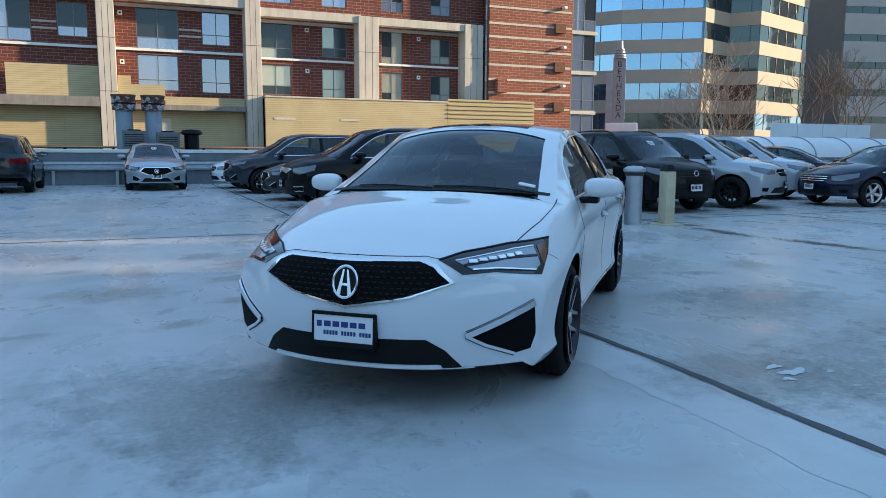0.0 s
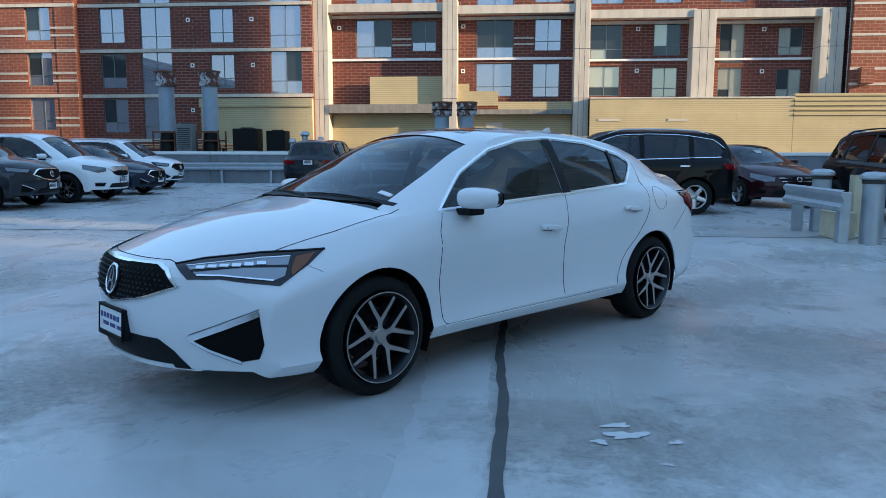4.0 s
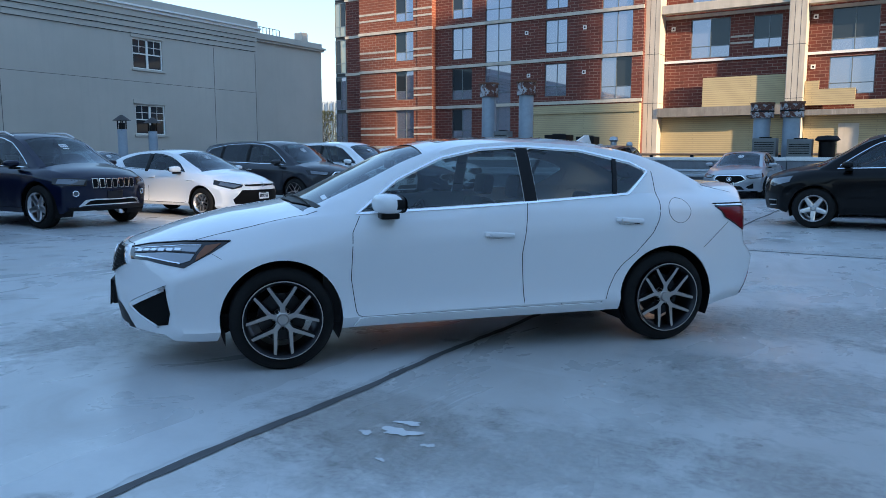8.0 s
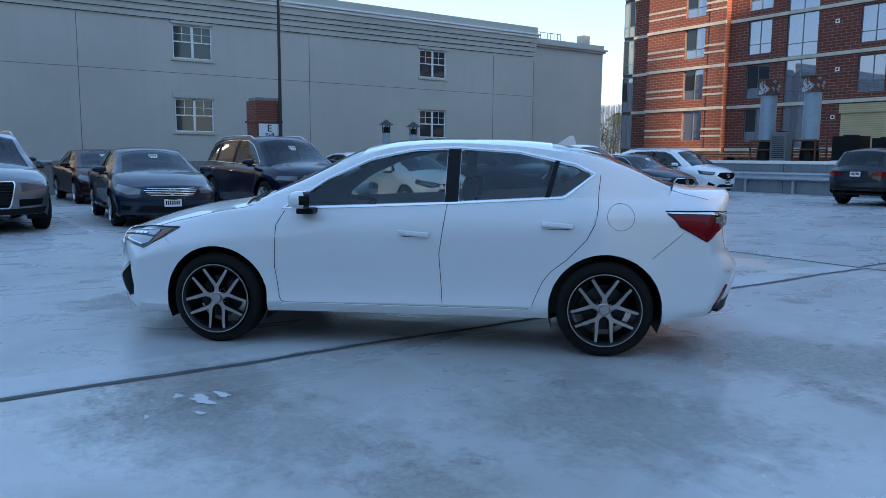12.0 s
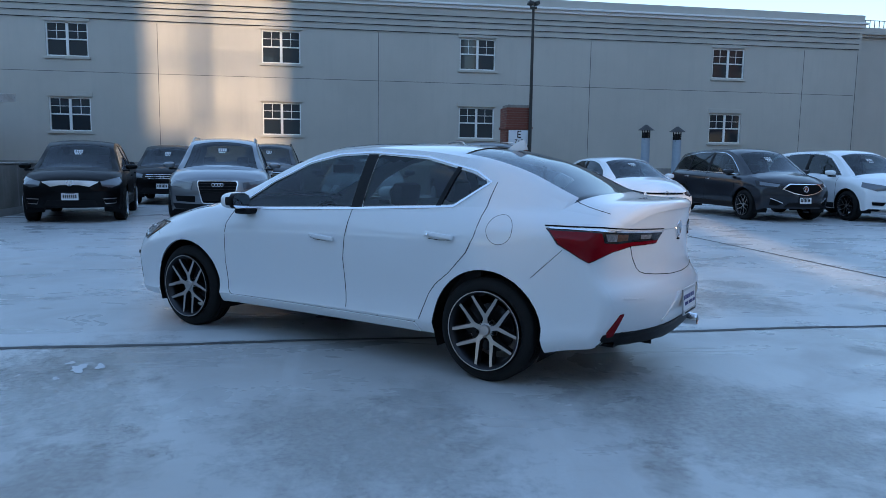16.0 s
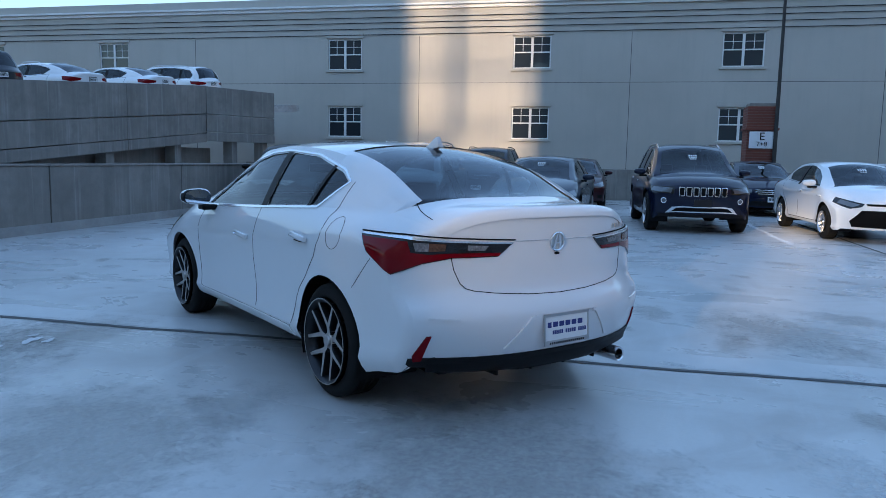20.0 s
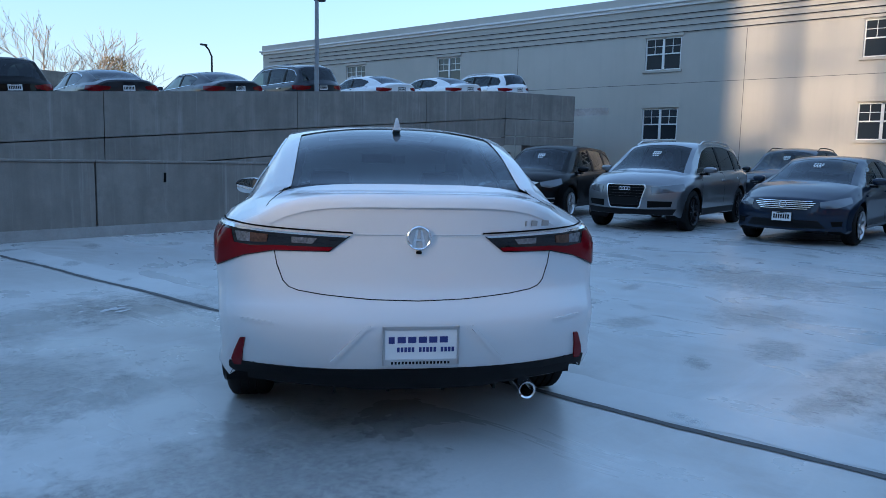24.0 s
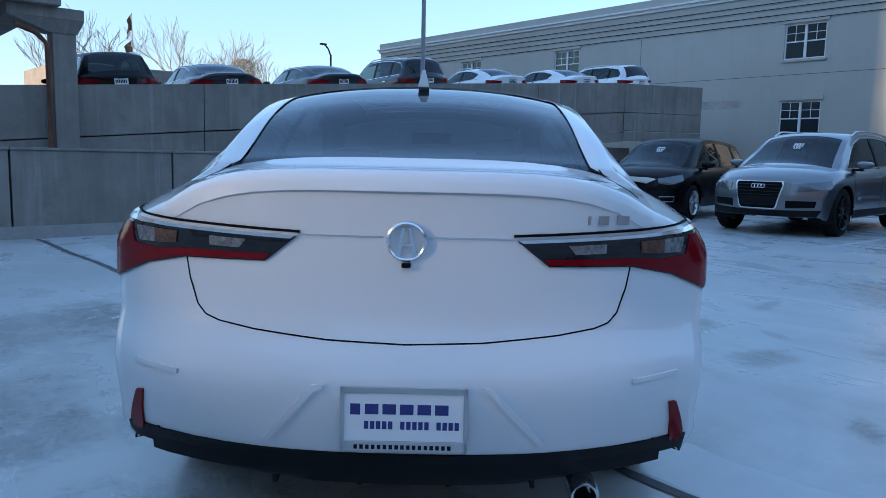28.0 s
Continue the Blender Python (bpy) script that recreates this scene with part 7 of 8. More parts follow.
def sash_window(y, z, parent, lit):
    """A pair of white sash windows, upper sashes with glazing bars."""
    w = thing("window", "", "", None)
    w.parent = parent
    rows = [(GX - 0.16, GX - 0.06, y, y + 0.06, z, z + 1.58), (GX - 0.16, GX - 0.06, y + 1.81, y + 1.87, z, z + 1.58), (GX - 0.16, GX - 0.06, y + 0.875, y + 0.995, z, z + 1.58),
            (GX - 0.16, GX - 0.06, y + 0.06, y + 1.81, z, z + 0.05), (GX - 0.16, GX - 0.06, y + 0.06, y + 1.81, z + 1.52, z + 1.58)]
    for a in (y + 0.06, y + 0.995):
        rows += [(GX - 0.15, GX - 0.07, a, a + 0.815, z + 0.76, z + 0.82), (GX - 0.14, GX - 0.09, a + 0.395, a + 0.42, z + 0.82, z + 1.52), (GX - 0.14, GX - 0.09, a, a + 0.815, z + 1.16, z + 1.185)]
    f = part("window_frame", boxes_bm(rows), M["white_frame"], w)
    for n, a in enumerate((y + 0.05, y + 0.985)):
        part("pane", box_bm(GX - 0.125, GX - 0.115, a, a + 0.84, z + 0.78, z + 1.55), M["pane_dark"], w)
        part("pane", box_bm(GX - 0.125, GX - 0.115, a, a + 0.84, z + 0.02, z + 0.79), M["pane_dark"], w)
    part("window_sill", box_bm(GX - 0.05, GX + 0.07, y - 0.10, y + 1.97, z - 0.13, z - 0.01, 0.01), M["stucco"], w)
    part("lintel", box_bm(GX - 0.03, GX + 0.05, y - 0.10, y + 1.97, z + 1.62, z + 1.86, 0.01), M["stucco"], w)


for k, y in enumerate(G_Y):
    for n, z in enumerate((5.93, 2.44)):
        sash_window(y, z, grey, k + 2 * n)
# black sheet painted in for the unlit rooms behind the sashes
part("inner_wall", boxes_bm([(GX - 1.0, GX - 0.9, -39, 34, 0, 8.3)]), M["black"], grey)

# ---- brick apartment building ----
def brick_material(name, c1, c2, mortar, cour=0.075, scale_x=0.22, joint=0.018):
    m = mat(name, c1, 0.85)
    tc = coords(m)
    b = m.node_tree.nodes.new("ShaderNodeTexBrick")
    mp = m.node_tree.nodes.new("ShaderNodeMapping")
    mp.inputs["Rotation"].default_value = (radians(90), 0, 0)
    link(m, tc, mp.inputs[0])
    link(m, mp.outputs[0], b.inputs["Vector"])
    b.inputs["Color1"].default_value, b.inputs["Color2"].default_value, b.inputs["Mortar"].default_value = (*c1, 1), (*c2, 1), (*mortar, 1)
    b.inputs["Scale"].default_value = 1.0
    b.inputs["Mortar Size"].default_value = joint
    b.inputs["Brick Width"].default_value, b.inputs["Row Height"].default_value = scale_x, cour
    big = noise_tex(m, 0.5, 5, 0.6)
    c = mix(m, ramp(m, big, [(0.35, (0, 0, 0)), (0.75, (0.5, 0.5, 0.5))]), b.outputs[0], tuple(v * 0.6 for v in c1))
    link(m, c, bsdf(m).inputs["Base Color"])
    bump(m, b.outputs["Fac"], -0.3, 0.01)
    return m


M["brick"] = brick_material("red_brick", (0.165, 0.042, 0.029), (0.105, 0.030, 0.022), (0.27, 0.165, 0.13), 0.20, 0.6)
M["orange_brick"] = brick_material("orange_brick", (0.27, 0.082, 0.046), (0.20, 0.060, 0.036), (0.36, 0.22, 0.16), 0.20, 0.6)
M["cream"] = brick_material("cream_block", (0.52, 0.42, 0.24), (0.49, 0.395, 0.225), (0.36, 0.29, 0.17), 0.13, 7.0)
M["stone"] = grained("limestone", (0.55, 0.49, 0.41), 0.8, 1.0, 0.12, 40, 0.2, streak=(2, 2, 0.3))
apt = thing("apartment_building", "red brick apartment block with limestone columns and bands", "building", kind="structure")
YL, YC, YK = 49.6, 51.2, 49.95


def flat_window(x0, x1, z0, z1, y, parent, split=0.5, low=0.30, dark=False, seed=0):
    """Aluminium window: tall panes over short ones."""
    w = thing("window", "", "")
    w.parent = parent
    xm, zm, t = x0 + (x1 - x0) * split, z0 + (z1 - z0) * low, 0.05
    f = [(x0, x1, y + 0.10, y + 0.18, z0, z0 + t), (x0, x1, y + 0.10, y + 0.18, z1 - t, z1), (x0, x0 + t, y + 0.10, y + 0.18, z0 + t, z1 - t), (x1 - t, x1, y + 0.10, y + 0.18, z0 + t, z1 - t),
         (xm - t / 2, xm + t / 2, y + 0.10, y + 0.18, z0 + t, z1 - t), (x0 + t, x1 - t, y + 0.11, y + 0.17, zm - t / 2, zm + t / 2)]
    part("window_frame", boxes_bm(f), M["frame_grey"], w)
    rnd = random.Random(seed)
    for a, b in ((x0, xm), (xm, x1)):
        for c, d in ((z0, zm), (zm, z1)):
            top = d == z1
            mt = "pane_lit" if dark and rnd.random() < 0.6 else "pane_dark" if dark or (top and rnd.random() < 0.3) else "pane"
            p = part("pane", box_bm(a + 0.02, b - 0.02, y + 0.135, y + 0.145, c + 0.02, d - 0.02), M[mt], w)
    return w


F = [1.95, 4.97, 7.98, 10.98, 13.98, 16.98]     # floor bands of the left wing
HL, WIN = [], []
for k in range(4):
    zf = F[k]
    for x0, x1, a, b, sp in ((-29.85, -28.1, 0.70, 2.95, 0.55), (-24.88, -23.12, 0.55, 2.85, 0.5), (-17.15, -15.5, 0.50, 2.75, 0.55)):
        if k == 0 and x0 > -20:
            continue
        WIN.append((x0, x1, zf + a, zf + b, sp))
    for x0, x1 in ((-22.0, -19.85), (-13.0, -10.85)):
        if k == 0 and x0 > -14:
            continue
        WIN.append((x0, x1, zf + 0.12, zf + 2.95, 0.5))
HL = [w[:4] for w in WIN]
part("wall", wall_with_holes(-35.2, -10.1, -9, 17.0, YL, 0.35, HL), M["brick"], apt)
part("pier", boxes_bm([(-28.05 + 0.35, -26.35, YL - 0.55, YL - 0.002, 1.15, 17.0)]), M["orange_brick"], apt, "orange brick pier")
part("bay_wall", wall_with_holes(-33.4, -27.72, -9, 17, YL - 0.5, 0.45, [(-29.85, -28.1, F[k] + 0.70, F[k] + 2.95) for k in range(4)]), M["orange_brick"], apt)
for k, (x0, x1, z0, z1, sp) in enumerate(WIN):
    flat_window(x0, x1, z0, z1, YL - (0.5 if x0 < -28 else 0.0), apt, sp, 0.30, False, k)
for k in range(6):
    z = F[k]
    part("band", boxes_bm([(-35.3, -33.4, YL - 0.08, YL - 0.004, z - 0.10, z + 0.12), (-33.45, -26.3, YL - 0.60, YL - 0.504, z - 0.10, z + 0.12), (-26.3, -10.1, YL - 0.10, YL - 0.004, z - 0.10, z + 0.12)]), M["stone"], apt, "pale limestone floor band")
    for dz in (0.95, 1.45):
        part("stripe", boxes_bm([(-33.4, -29.9, YL - 0.53, YL - 0.503, z + dz, z + dz + 0.14), (-28.05, -26.34, YL - 0.58, YL - 0.553, z + dz, z + dz + 0.14)]), M["stone"], apt)
# glazed corner at the far end
for k in range(5):
    z = F[k]
    w = flat_window(-36.4, -35.25, z + 0.13, z + 2.88, YL - 0.1, apt, 0.5, 0.3, k > 1, k)
part("corner_wall", boxes_bm([(-36.45, -35.2, YL + 0.12, YL + 0.4, -9, 17)]), M["frame_dark"], apt)
# black sheets stand in for the darkness of the rooms
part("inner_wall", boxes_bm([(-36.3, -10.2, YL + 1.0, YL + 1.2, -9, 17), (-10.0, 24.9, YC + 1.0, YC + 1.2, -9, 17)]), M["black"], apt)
part("roof", boxes_bm([(-36.4, 33.8, YL + 0.3, 68, 16.9, 17.2)]), M["roof"], apt)
part("end_wall", boxes_bm([(-36.4, -36.1, YL + 0.3, 68, -9, 17), (33.5, 33.8, YL + 0.4, 68, -9, 17), (-10.12, -9.82, YC + 0.004, YC + 0.4, -9, 17), (24.72, 24.95, YC + 0.004, YC + 0.4, -9, 17)]), M["brick"], apt)
# cream base of the left wing
for r in [(-17.8, -10.1, YL - 0.35, YL - 0.004, 1.15, 4.2), (-17.9, -10.1, YL - 0.45, YL - 0.004, 4.2, 4.75)]:
    part("base_wall", box_bm(*r), M["cream"], apt, "cream block base wall")

# columned middle part: bays between columns
COLS = [-9.62, -0.93, 7.75, 15.5, 23.45]
WC = []
for x0, x1, z0, z1, sp in [(-7.45, -5.0, 7.6, 10.1, 0.5), (-3.6, -1.95, 8.0, 10.0, 0.55), (0.8, 3.27, 7.45, 10.05, 0.5), (4.7, 6.47, 7.95, 10.08, 0.5), (0.78, 3.2, 4.95, 7.17, 0.5), (4.6, 6.4, 4.9, 7.13, 0.5),
                           (8.4, 10.5, 7.25, 9.8, 0.5), (12.55, 14.3, 7.58, 9.65, 0.5), (8.35, 10.4, 4.95, 6.92, 0.5), (12.52, 14.18, 4.86, 6.8, 0.5), (16.8, 18.4, 7.07, 9.6, 0.5), (20.55, 22.1, 7.53, 9.3, 0.5), (16.8, 18.37, 4.78, 6.76, 0.5), (20.55, 22.13, 4.76, 6.66, 0.5),
                           (-7.45, -5.0, 10.95, 13.3, 0.5), (-3.6, -1.95, 11.1, 13.2, 0.5), (0.8, 3.27, 10.95, 13.3, 0.5), (4.7, 6.47, 11.1, 13.2, 0.5), (8.4, 10.5, 10.95, 13.2, 0.5), (12.55, 14.3, 10.95, 13.2, 0.5), (16.8, 18.4, 10.95, 13.2, 0.5), (20.55, 22.1, 10.95, 13.2, 0.5)]:
    WC.append((x0, x1, z0, z1, sp))
part("wall", wall_with_holes(-9.8, 24.7, -9, 17, YC, 0.35, [w[:4] for w in WC]), M["brick"], apt)
for k, (x0, x1, z0, z1, sp) in enumerate(WC):
    flat_window(x0, x1, z0, z1, YC, apt, sp, 0.30, 8 < x0 and z0 < 10, 30 + k)
for x in COLS:
    w = 1.0 if x < 10 else 1.45
    z0, z1 = (1.15, 17.0) if x < -5 else (1.15, 11.2) if x < 10 else (4.7, 10.3)
    c = part("column", box_bm(x - w / 2, x + w / 2, YK, YC - 0.004, z0, z1, 0.03), M["stone"], apt, "tall limestone column")
    for z in (4.72, 7.9):
        if z0 < z < z1:
            part("column_joint", boxes_bm([(x - w / 2 - 0.004, x + w / 2 + 0.004, YK - 0.004, YC - 0.02, z, z + 0.03)]), M["frame_dark"], c)
    for sx in (-0.17, 0.17):
        part("column_groove", boxes_bm([(x + sx * w - 0.012, x + sx * w + 0.012, YK - 0.003, YK + 0.01, z0, z1)]), M["frame_dark"], c)
for a, b, z in zip(COLS, COLS[1:], (10.55, 10.35, 9.95, 9.9)):
    part("beam", box_bm(a + 0.5, b - 0.5, YK + 0.12, YK + 0.75, z - 0.12, z + 0.42, 0.02), M["stone"], apt, "limestone beam")
    part("band", box_bm(a + 0.5, b - 0.5, YC - 0.12, YC - 0.004, z - 0.35, z - 0.15, 0.01), M["stone"], apt)
    part("band", box_bm(a + 0.5, b - 0.5, YC - 0.14, YC - 0.004, 7.22 if a > 7 else 7.36, 7.36 if a > 7 else 7.52, 0.01), M["white_trim"], apt)
for x0, x1 in ((-4.96, -3.64), (3.31, 4.66)):
    for dz in (8.35, 8.75):
        part("stripe", box_bm(x0, x1, YC - 0.03, YC - 0.004, dz, dz + 0.12), M["stone"], apt)
# cream block infill, canopy beam and shutters below
for r in [(-6.4, -1.45, YK + 0.5, YK + 0.75, 4.4, 6.25), (-0.4, 0.35, YK + 0.5, YK + 0.75, 5.255, 5.75), (-0.4, 2.3, YK + 0.5, YK + 0.75, 4.3, 5.25), (2.3, 7.2, YK + 0.5, YK + 0.75, 4.05, 4.55), (-9.1, -1.5, YK + 0.9, YK + 1.15, 1.15, 3.8), (-0.4, 7.2, YK + 0.9, YK + 1.15, 1.15, 3.8)]:
    part("base_wall", box_bm(*r), M["cream"], apt, "cream block base wall")
for r in [(-9.1, -1.45, YK - 0.1, YK + 0.85, 3.8, 4.38), (-0.4, 7.2, YK + 0.1, YK + 0.85, 3.7, 4.03)]:
    part("canopy_beam", box_bm(*r), M["concrete_wall"], apt, "dark stained concrete beam")
part("lit_wall", boxes_bm([(8.256, 21.0, YK - 0.9, YK - 0.6, 1.15, 4.62)]), M["cream"], apt, "cream block wall in sunlight")
part("coping", box_bm(8.25, 21.05, YK - 0.95, YC - 0.01, 4.62, 4.72, 0.01), M["stone"], apt)
part("louvred_wall", boxes_bm([(21.02, 28.0, YK - 0.9, YK - 0.6, 3.45 + 0.0, 4.9)] + [(21.02, 28.0, YK - 0.98, YK - 0.9, 3.55 + 0.3 * k, 3.62 + 0.3 * k) for k in range(5)]), M["cream"], apt)
part("louvre_base", boxes_bm([(21.02, 28.0, YK - 0.9, YK - 0.6, 1.15, 3.45)]), M["cream"], apt)
for r in [(1.5, 2.6, YK + 0.84, YK + 0.898, 1.3, 3.2), (8.8, 10.2, YK - 0.93, YK - 0.902, 3.2, 3.35), (13.2, 14.5, YK - 0.93, YK - 0.902, 3.2, 3.35)]:
    part("shutter", box_bm(*r), M["stone"], apt)
# right wing of orange brick with stripes, lamps and vents
part("wall", boxes_bm([(24.5, 31.5, YL, YL + 0.4, -9, 17)]), M["orange_brick"], apt)
for z in (2.45, 4.4, 5.5, 6.45, 7.5, 8.55, 9.5, 10.45, 11.6, 12.6):
    part("stripe", box_bm(24.45, 31.4, YL - 0.03, YL - 0.004, z - 0.06, z + 0.09), M["stone"], apt)
for z in (4.6, 7.55, 10.4, 13.2):
    part("vent_box", box_bm(29.9, 30.8, YL - 0.22, YL - 0.004, z - 0.35, z + 0.35, 0.02), M["rust"], apt)
for z in (6.15, 9.0, 11.9):
    part("wall_lamp", box_bm(30.5, 30.75, YL - 0.45, YL - 0.004, z - 0.08, z + 0.10, 0.02), M["white_trim"], apt)
part("vent_box", box_bm(24.95, 25.75, YL - 0.5, YL - 0.004, 5.5, 6.5, 0.02), M["orange_brick"], apt)
for k in range(5):
    flat_window(31.6, 33.7, 1.4 + 3.0 * k, 4.1 + 3.0 * k, YL + 0.05, apt, 0.5, 0.3, False, 60 + k)
    part("band", box_bm(31.5, 33.8, YL, YL + 0.4, 4.12 + 3.0 * k, 4.38 + 3.0 * k), M["stone"], apt)
for x, z in ((-8.6, 9.6), (-0.1, 9.6), (-0.1, 6.65), (11.5, 9.3), (11.5, 6.6), (19.6, 9.2), (19.6, 6.5), (-18.6, 10.0), (-18.4, 7.0), (-14.2, 10.0), (-14.2, 7.0), (-18.5, 4.0)):
    y = YL if x < -10 else YC
    part("exhaust_grille", boxes_bm([(x - 0.13, x + 0.13, y - 0.05, y - 0.004, z - 0.13, z + 0.13)]), M["white_trim"], apt)
    part("exhaust_hole", boxes_bm([(x - 0.06, x + 0.06, y - 0.055, y - 0.051, z - 0.06, z + 0.06)]), M["dark"], apt)

# ---- office towers beyond ----
M["tower_stone"] = grained("tower_precast", (0.33, 0.27, 0.21), 0.7, 0.5, 0.1, 10, 0.1)
M["tower_grey"] = grained("tower_grey_precast", (0.30, 0.30, 0.30), 0.7, 0.5, 0.1, 10, 0.1)
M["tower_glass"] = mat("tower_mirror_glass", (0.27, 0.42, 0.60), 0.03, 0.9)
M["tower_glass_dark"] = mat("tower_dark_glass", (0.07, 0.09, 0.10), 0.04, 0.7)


def tower(label, plan, z1, storey, sill, wall, glass, z0=-9, mull=2.6):
    """A tower over a plan of points: glass bands between precast bands."""
    b = thing("office_building", label, "building", kind="structure")
    n = int((z1 - z0) / storey)
    for i in range(len(plan) - 1):
        (ax, ay), (bx, by) = plan[i], plan[i + 1]
        ln, yaw = math.hypot(bx - ax, by - ay), math.degrees(math.atan2(by - ay, bx - ax))
        m = pose(ax, ay, 0, 0, 0, yaw)
        for k in range(n):
            z = z0 + k * storey
            part("wall_band", box_bm(0, ln, 0.0, 0.4, z, z + sill), M[wall], b).matrix_basis = m
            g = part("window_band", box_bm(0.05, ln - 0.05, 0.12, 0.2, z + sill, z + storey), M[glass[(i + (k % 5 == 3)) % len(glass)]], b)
            g.matrix_basis = m
        rows = [(j * mull - 0.04, j * mull + 0.04, 0.06, 0.13, z0, z1) for j in range(1, int(ln / mull) + 1) if j * mull < ln - 0.3]
        if rows:
            part("mullion", boxes_bm(rows), M["frame_dark"], b).matrix_basis = m
    xs, ys = [p[0] for p in plan], [p[1] for p in plan]
    part("core", boxes_bm([(min(xs) + 4, max(xs), max(ys) + 1.5, max(ys) + 20, z0, z1)]), M[wall], b)
    part("roof", boxes_bm([(min(xs) + 2, max(xs), min(ys) + 6, max(ys) + 20, z1 - 0.3, z1)]), M["roof"], b)
    return b


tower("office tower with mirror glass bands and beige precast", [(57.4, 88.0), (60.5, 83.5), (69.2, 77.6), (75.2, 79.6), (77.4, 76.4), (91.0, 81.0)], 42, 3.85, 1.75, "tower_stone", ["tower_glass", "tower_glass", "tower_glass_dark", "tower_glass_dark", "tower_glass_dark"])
tower("grey office tower with dark ribbon windows behind the brick block", [(40.0, 88.0), (57.0, 90.0)], 44, 3.85, 1.9, "tower_grey", ["tower_glass_dark"])
tower("pale grey office block with ribbon windows", [(96.0, 79.0), (112.0, 74.0), (128.0, 76.0)], 36, 3.9, 2.9, "tower_grey", ["tower_glass_dark"])
tower("cream office block far behind the towers", [(100.0, 96.0), (116.0, 92.0)], 23, 3.9, 2.2, "tower_stone", ["tower_glass_dark"])
# unseen blocks added in the east, pale for bounce, slotted to shape the sun
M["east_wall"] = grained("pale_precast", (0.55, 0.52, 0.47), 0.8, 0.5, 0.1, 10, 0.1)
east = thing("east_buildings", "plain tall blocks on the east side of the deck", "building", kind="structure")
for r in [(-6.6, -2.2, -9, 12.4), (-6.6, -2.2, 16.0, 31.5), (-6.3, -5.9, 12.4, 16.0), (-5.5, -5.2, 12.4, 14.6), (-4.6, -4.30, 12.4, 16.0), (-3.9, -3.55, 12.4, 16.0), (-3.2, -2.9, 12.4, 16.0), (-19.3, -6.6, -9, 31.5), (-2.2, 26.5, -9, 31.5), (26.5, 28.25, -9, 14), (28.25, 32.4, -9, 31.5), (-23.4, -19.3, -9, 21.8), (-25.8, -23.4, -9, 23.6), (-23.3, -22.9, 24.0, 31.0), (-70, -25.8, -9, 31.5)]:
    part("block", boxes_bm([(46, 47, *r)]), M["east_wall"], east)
# added fins and rails thin the sun that reaches the grey building
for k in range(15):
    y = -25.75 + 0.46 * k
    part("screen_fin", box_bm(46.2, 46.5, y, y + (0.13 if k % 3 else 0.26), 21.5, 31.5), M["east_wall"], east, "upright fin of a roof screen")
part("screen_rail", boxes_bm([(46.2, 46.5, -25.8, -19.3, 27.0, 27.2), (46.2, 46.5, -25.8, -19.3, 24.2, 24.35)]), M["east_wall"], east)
st("east_parapet", box_bm(44.9, 45.2, -60, 28.6, -0.35, 1.1, 0.02), M["concrete_wall"], "concrete parapet along the east edge", "wall")

# ---- posts, signs, plant and trees ----
M["pole_dark"] = grained("dark_pole_paint", (0.035, 0.032, 0.03), 0.6, 4, 0.3, 60, 0.1)
M["pole_grey"] = grained("grey_pole_paint", (0.30, 0.31, 0.32), 0.6, 4, 0.2, 60, 0.1)
M["duct"] = grained("blue_grey_duct", (0.30, 0.36, 0.42), 0.55, 3, 0.2, 40, 0.1, metal=0.3)
M["copper"] = grained("copper_pipe", (0.50, 0.27, 0.15), 0.4, 6, 0.3, 40, 0.1, metal=0.8)
M["canopy"] = grained("white_membrane", (0.72, 0.74, 0.76), 0.55, 1.5, 0.08, 30, 0.05)
M["bark"] = grained("bare_bark", (0.12, 0.095, 0.08), 0.9, 6, 0.4, 50, 0.4)
M["bark_pale"] = grained("pale_bark", (0.30, 0.25, 0.20), 0.9, 6, 0.4, 50, 0.4)
M["leaf_yellow"] = grained("yellow_leaf", (0.28, 0.20, 0.05), 0.7, 4, 0.5, 30, 0.1)
M["sign_white"] = grained("white_sign", (0.72, 0.73, 0.74), 0.5, 4, 0.06, 50, 0.05)
M["rusty_white"] = mat("flaking_white_paint", (0.6, 0.58, 0.55), 0.7)
link(M["rusty_white"], ramp(M["rusty_white"], noise_tex(M["rusty_white"], 3.0, 6, 0.7), [(0.50, (0.10, 0.035, 0.022)), (0.58, (0.42, 0.42, 0.43))]), bsdf(M["rusty_white"]).inputs["Base Color"])


def letters(name, text, size, material, parent, m):
    c = bpy.data.curves.new(name, 'FONT')
    c.body, c.size, c.extrude, c.align_x, c.align_y = text, size, 0.01, 'CENTER', 'CENTER'
    tmp = new(name, c)
    bpy.context.view_layer.update()
    me = bpy.data.meshes.new_from_object(tmp)
    bpy.data.objects.remove(tmp)
    me.materials.clear()
    me.materials.append(material)
    ob = new(name, me)
    ob.parent = parent
    ob.matrix_basis = m
    return ob


# brick pier with the zone sign, pole with twin lamps
pier = thing("brick_pier", "red brick chimney pier standing behind the parked cars", "pier", pose(-17.6, 11.3, 0), kind="structure")
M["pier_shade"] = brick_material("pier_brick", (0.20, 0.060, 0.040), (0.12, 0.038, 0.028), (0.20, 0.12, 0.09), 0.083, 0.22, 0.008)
part("shaft", box_bm(-0.45, 0.45, -0.44, 0.44, 0.0, 2.42, 0.01), M["pier_shade"], pier)
part("band", box_bm(-0.50, 0.50, -0.49, 0.49, 2.42, 2.50, 0.008), M["pier_shade"], pier)
part("top", box_bm(-0.46, 0.46, -0.45, 0.45, 2.50, 3.16, 0.01), M["pier_shade"], pier)
part("cap", box_bm(-0.40, 0.40, -0.39, 0.39, 3.16, 3.26, 0.02), M["concrete_wall"], pier)
br = box_bm(0, 0.012, -0.105, 0.105, -0.035, 0.035)
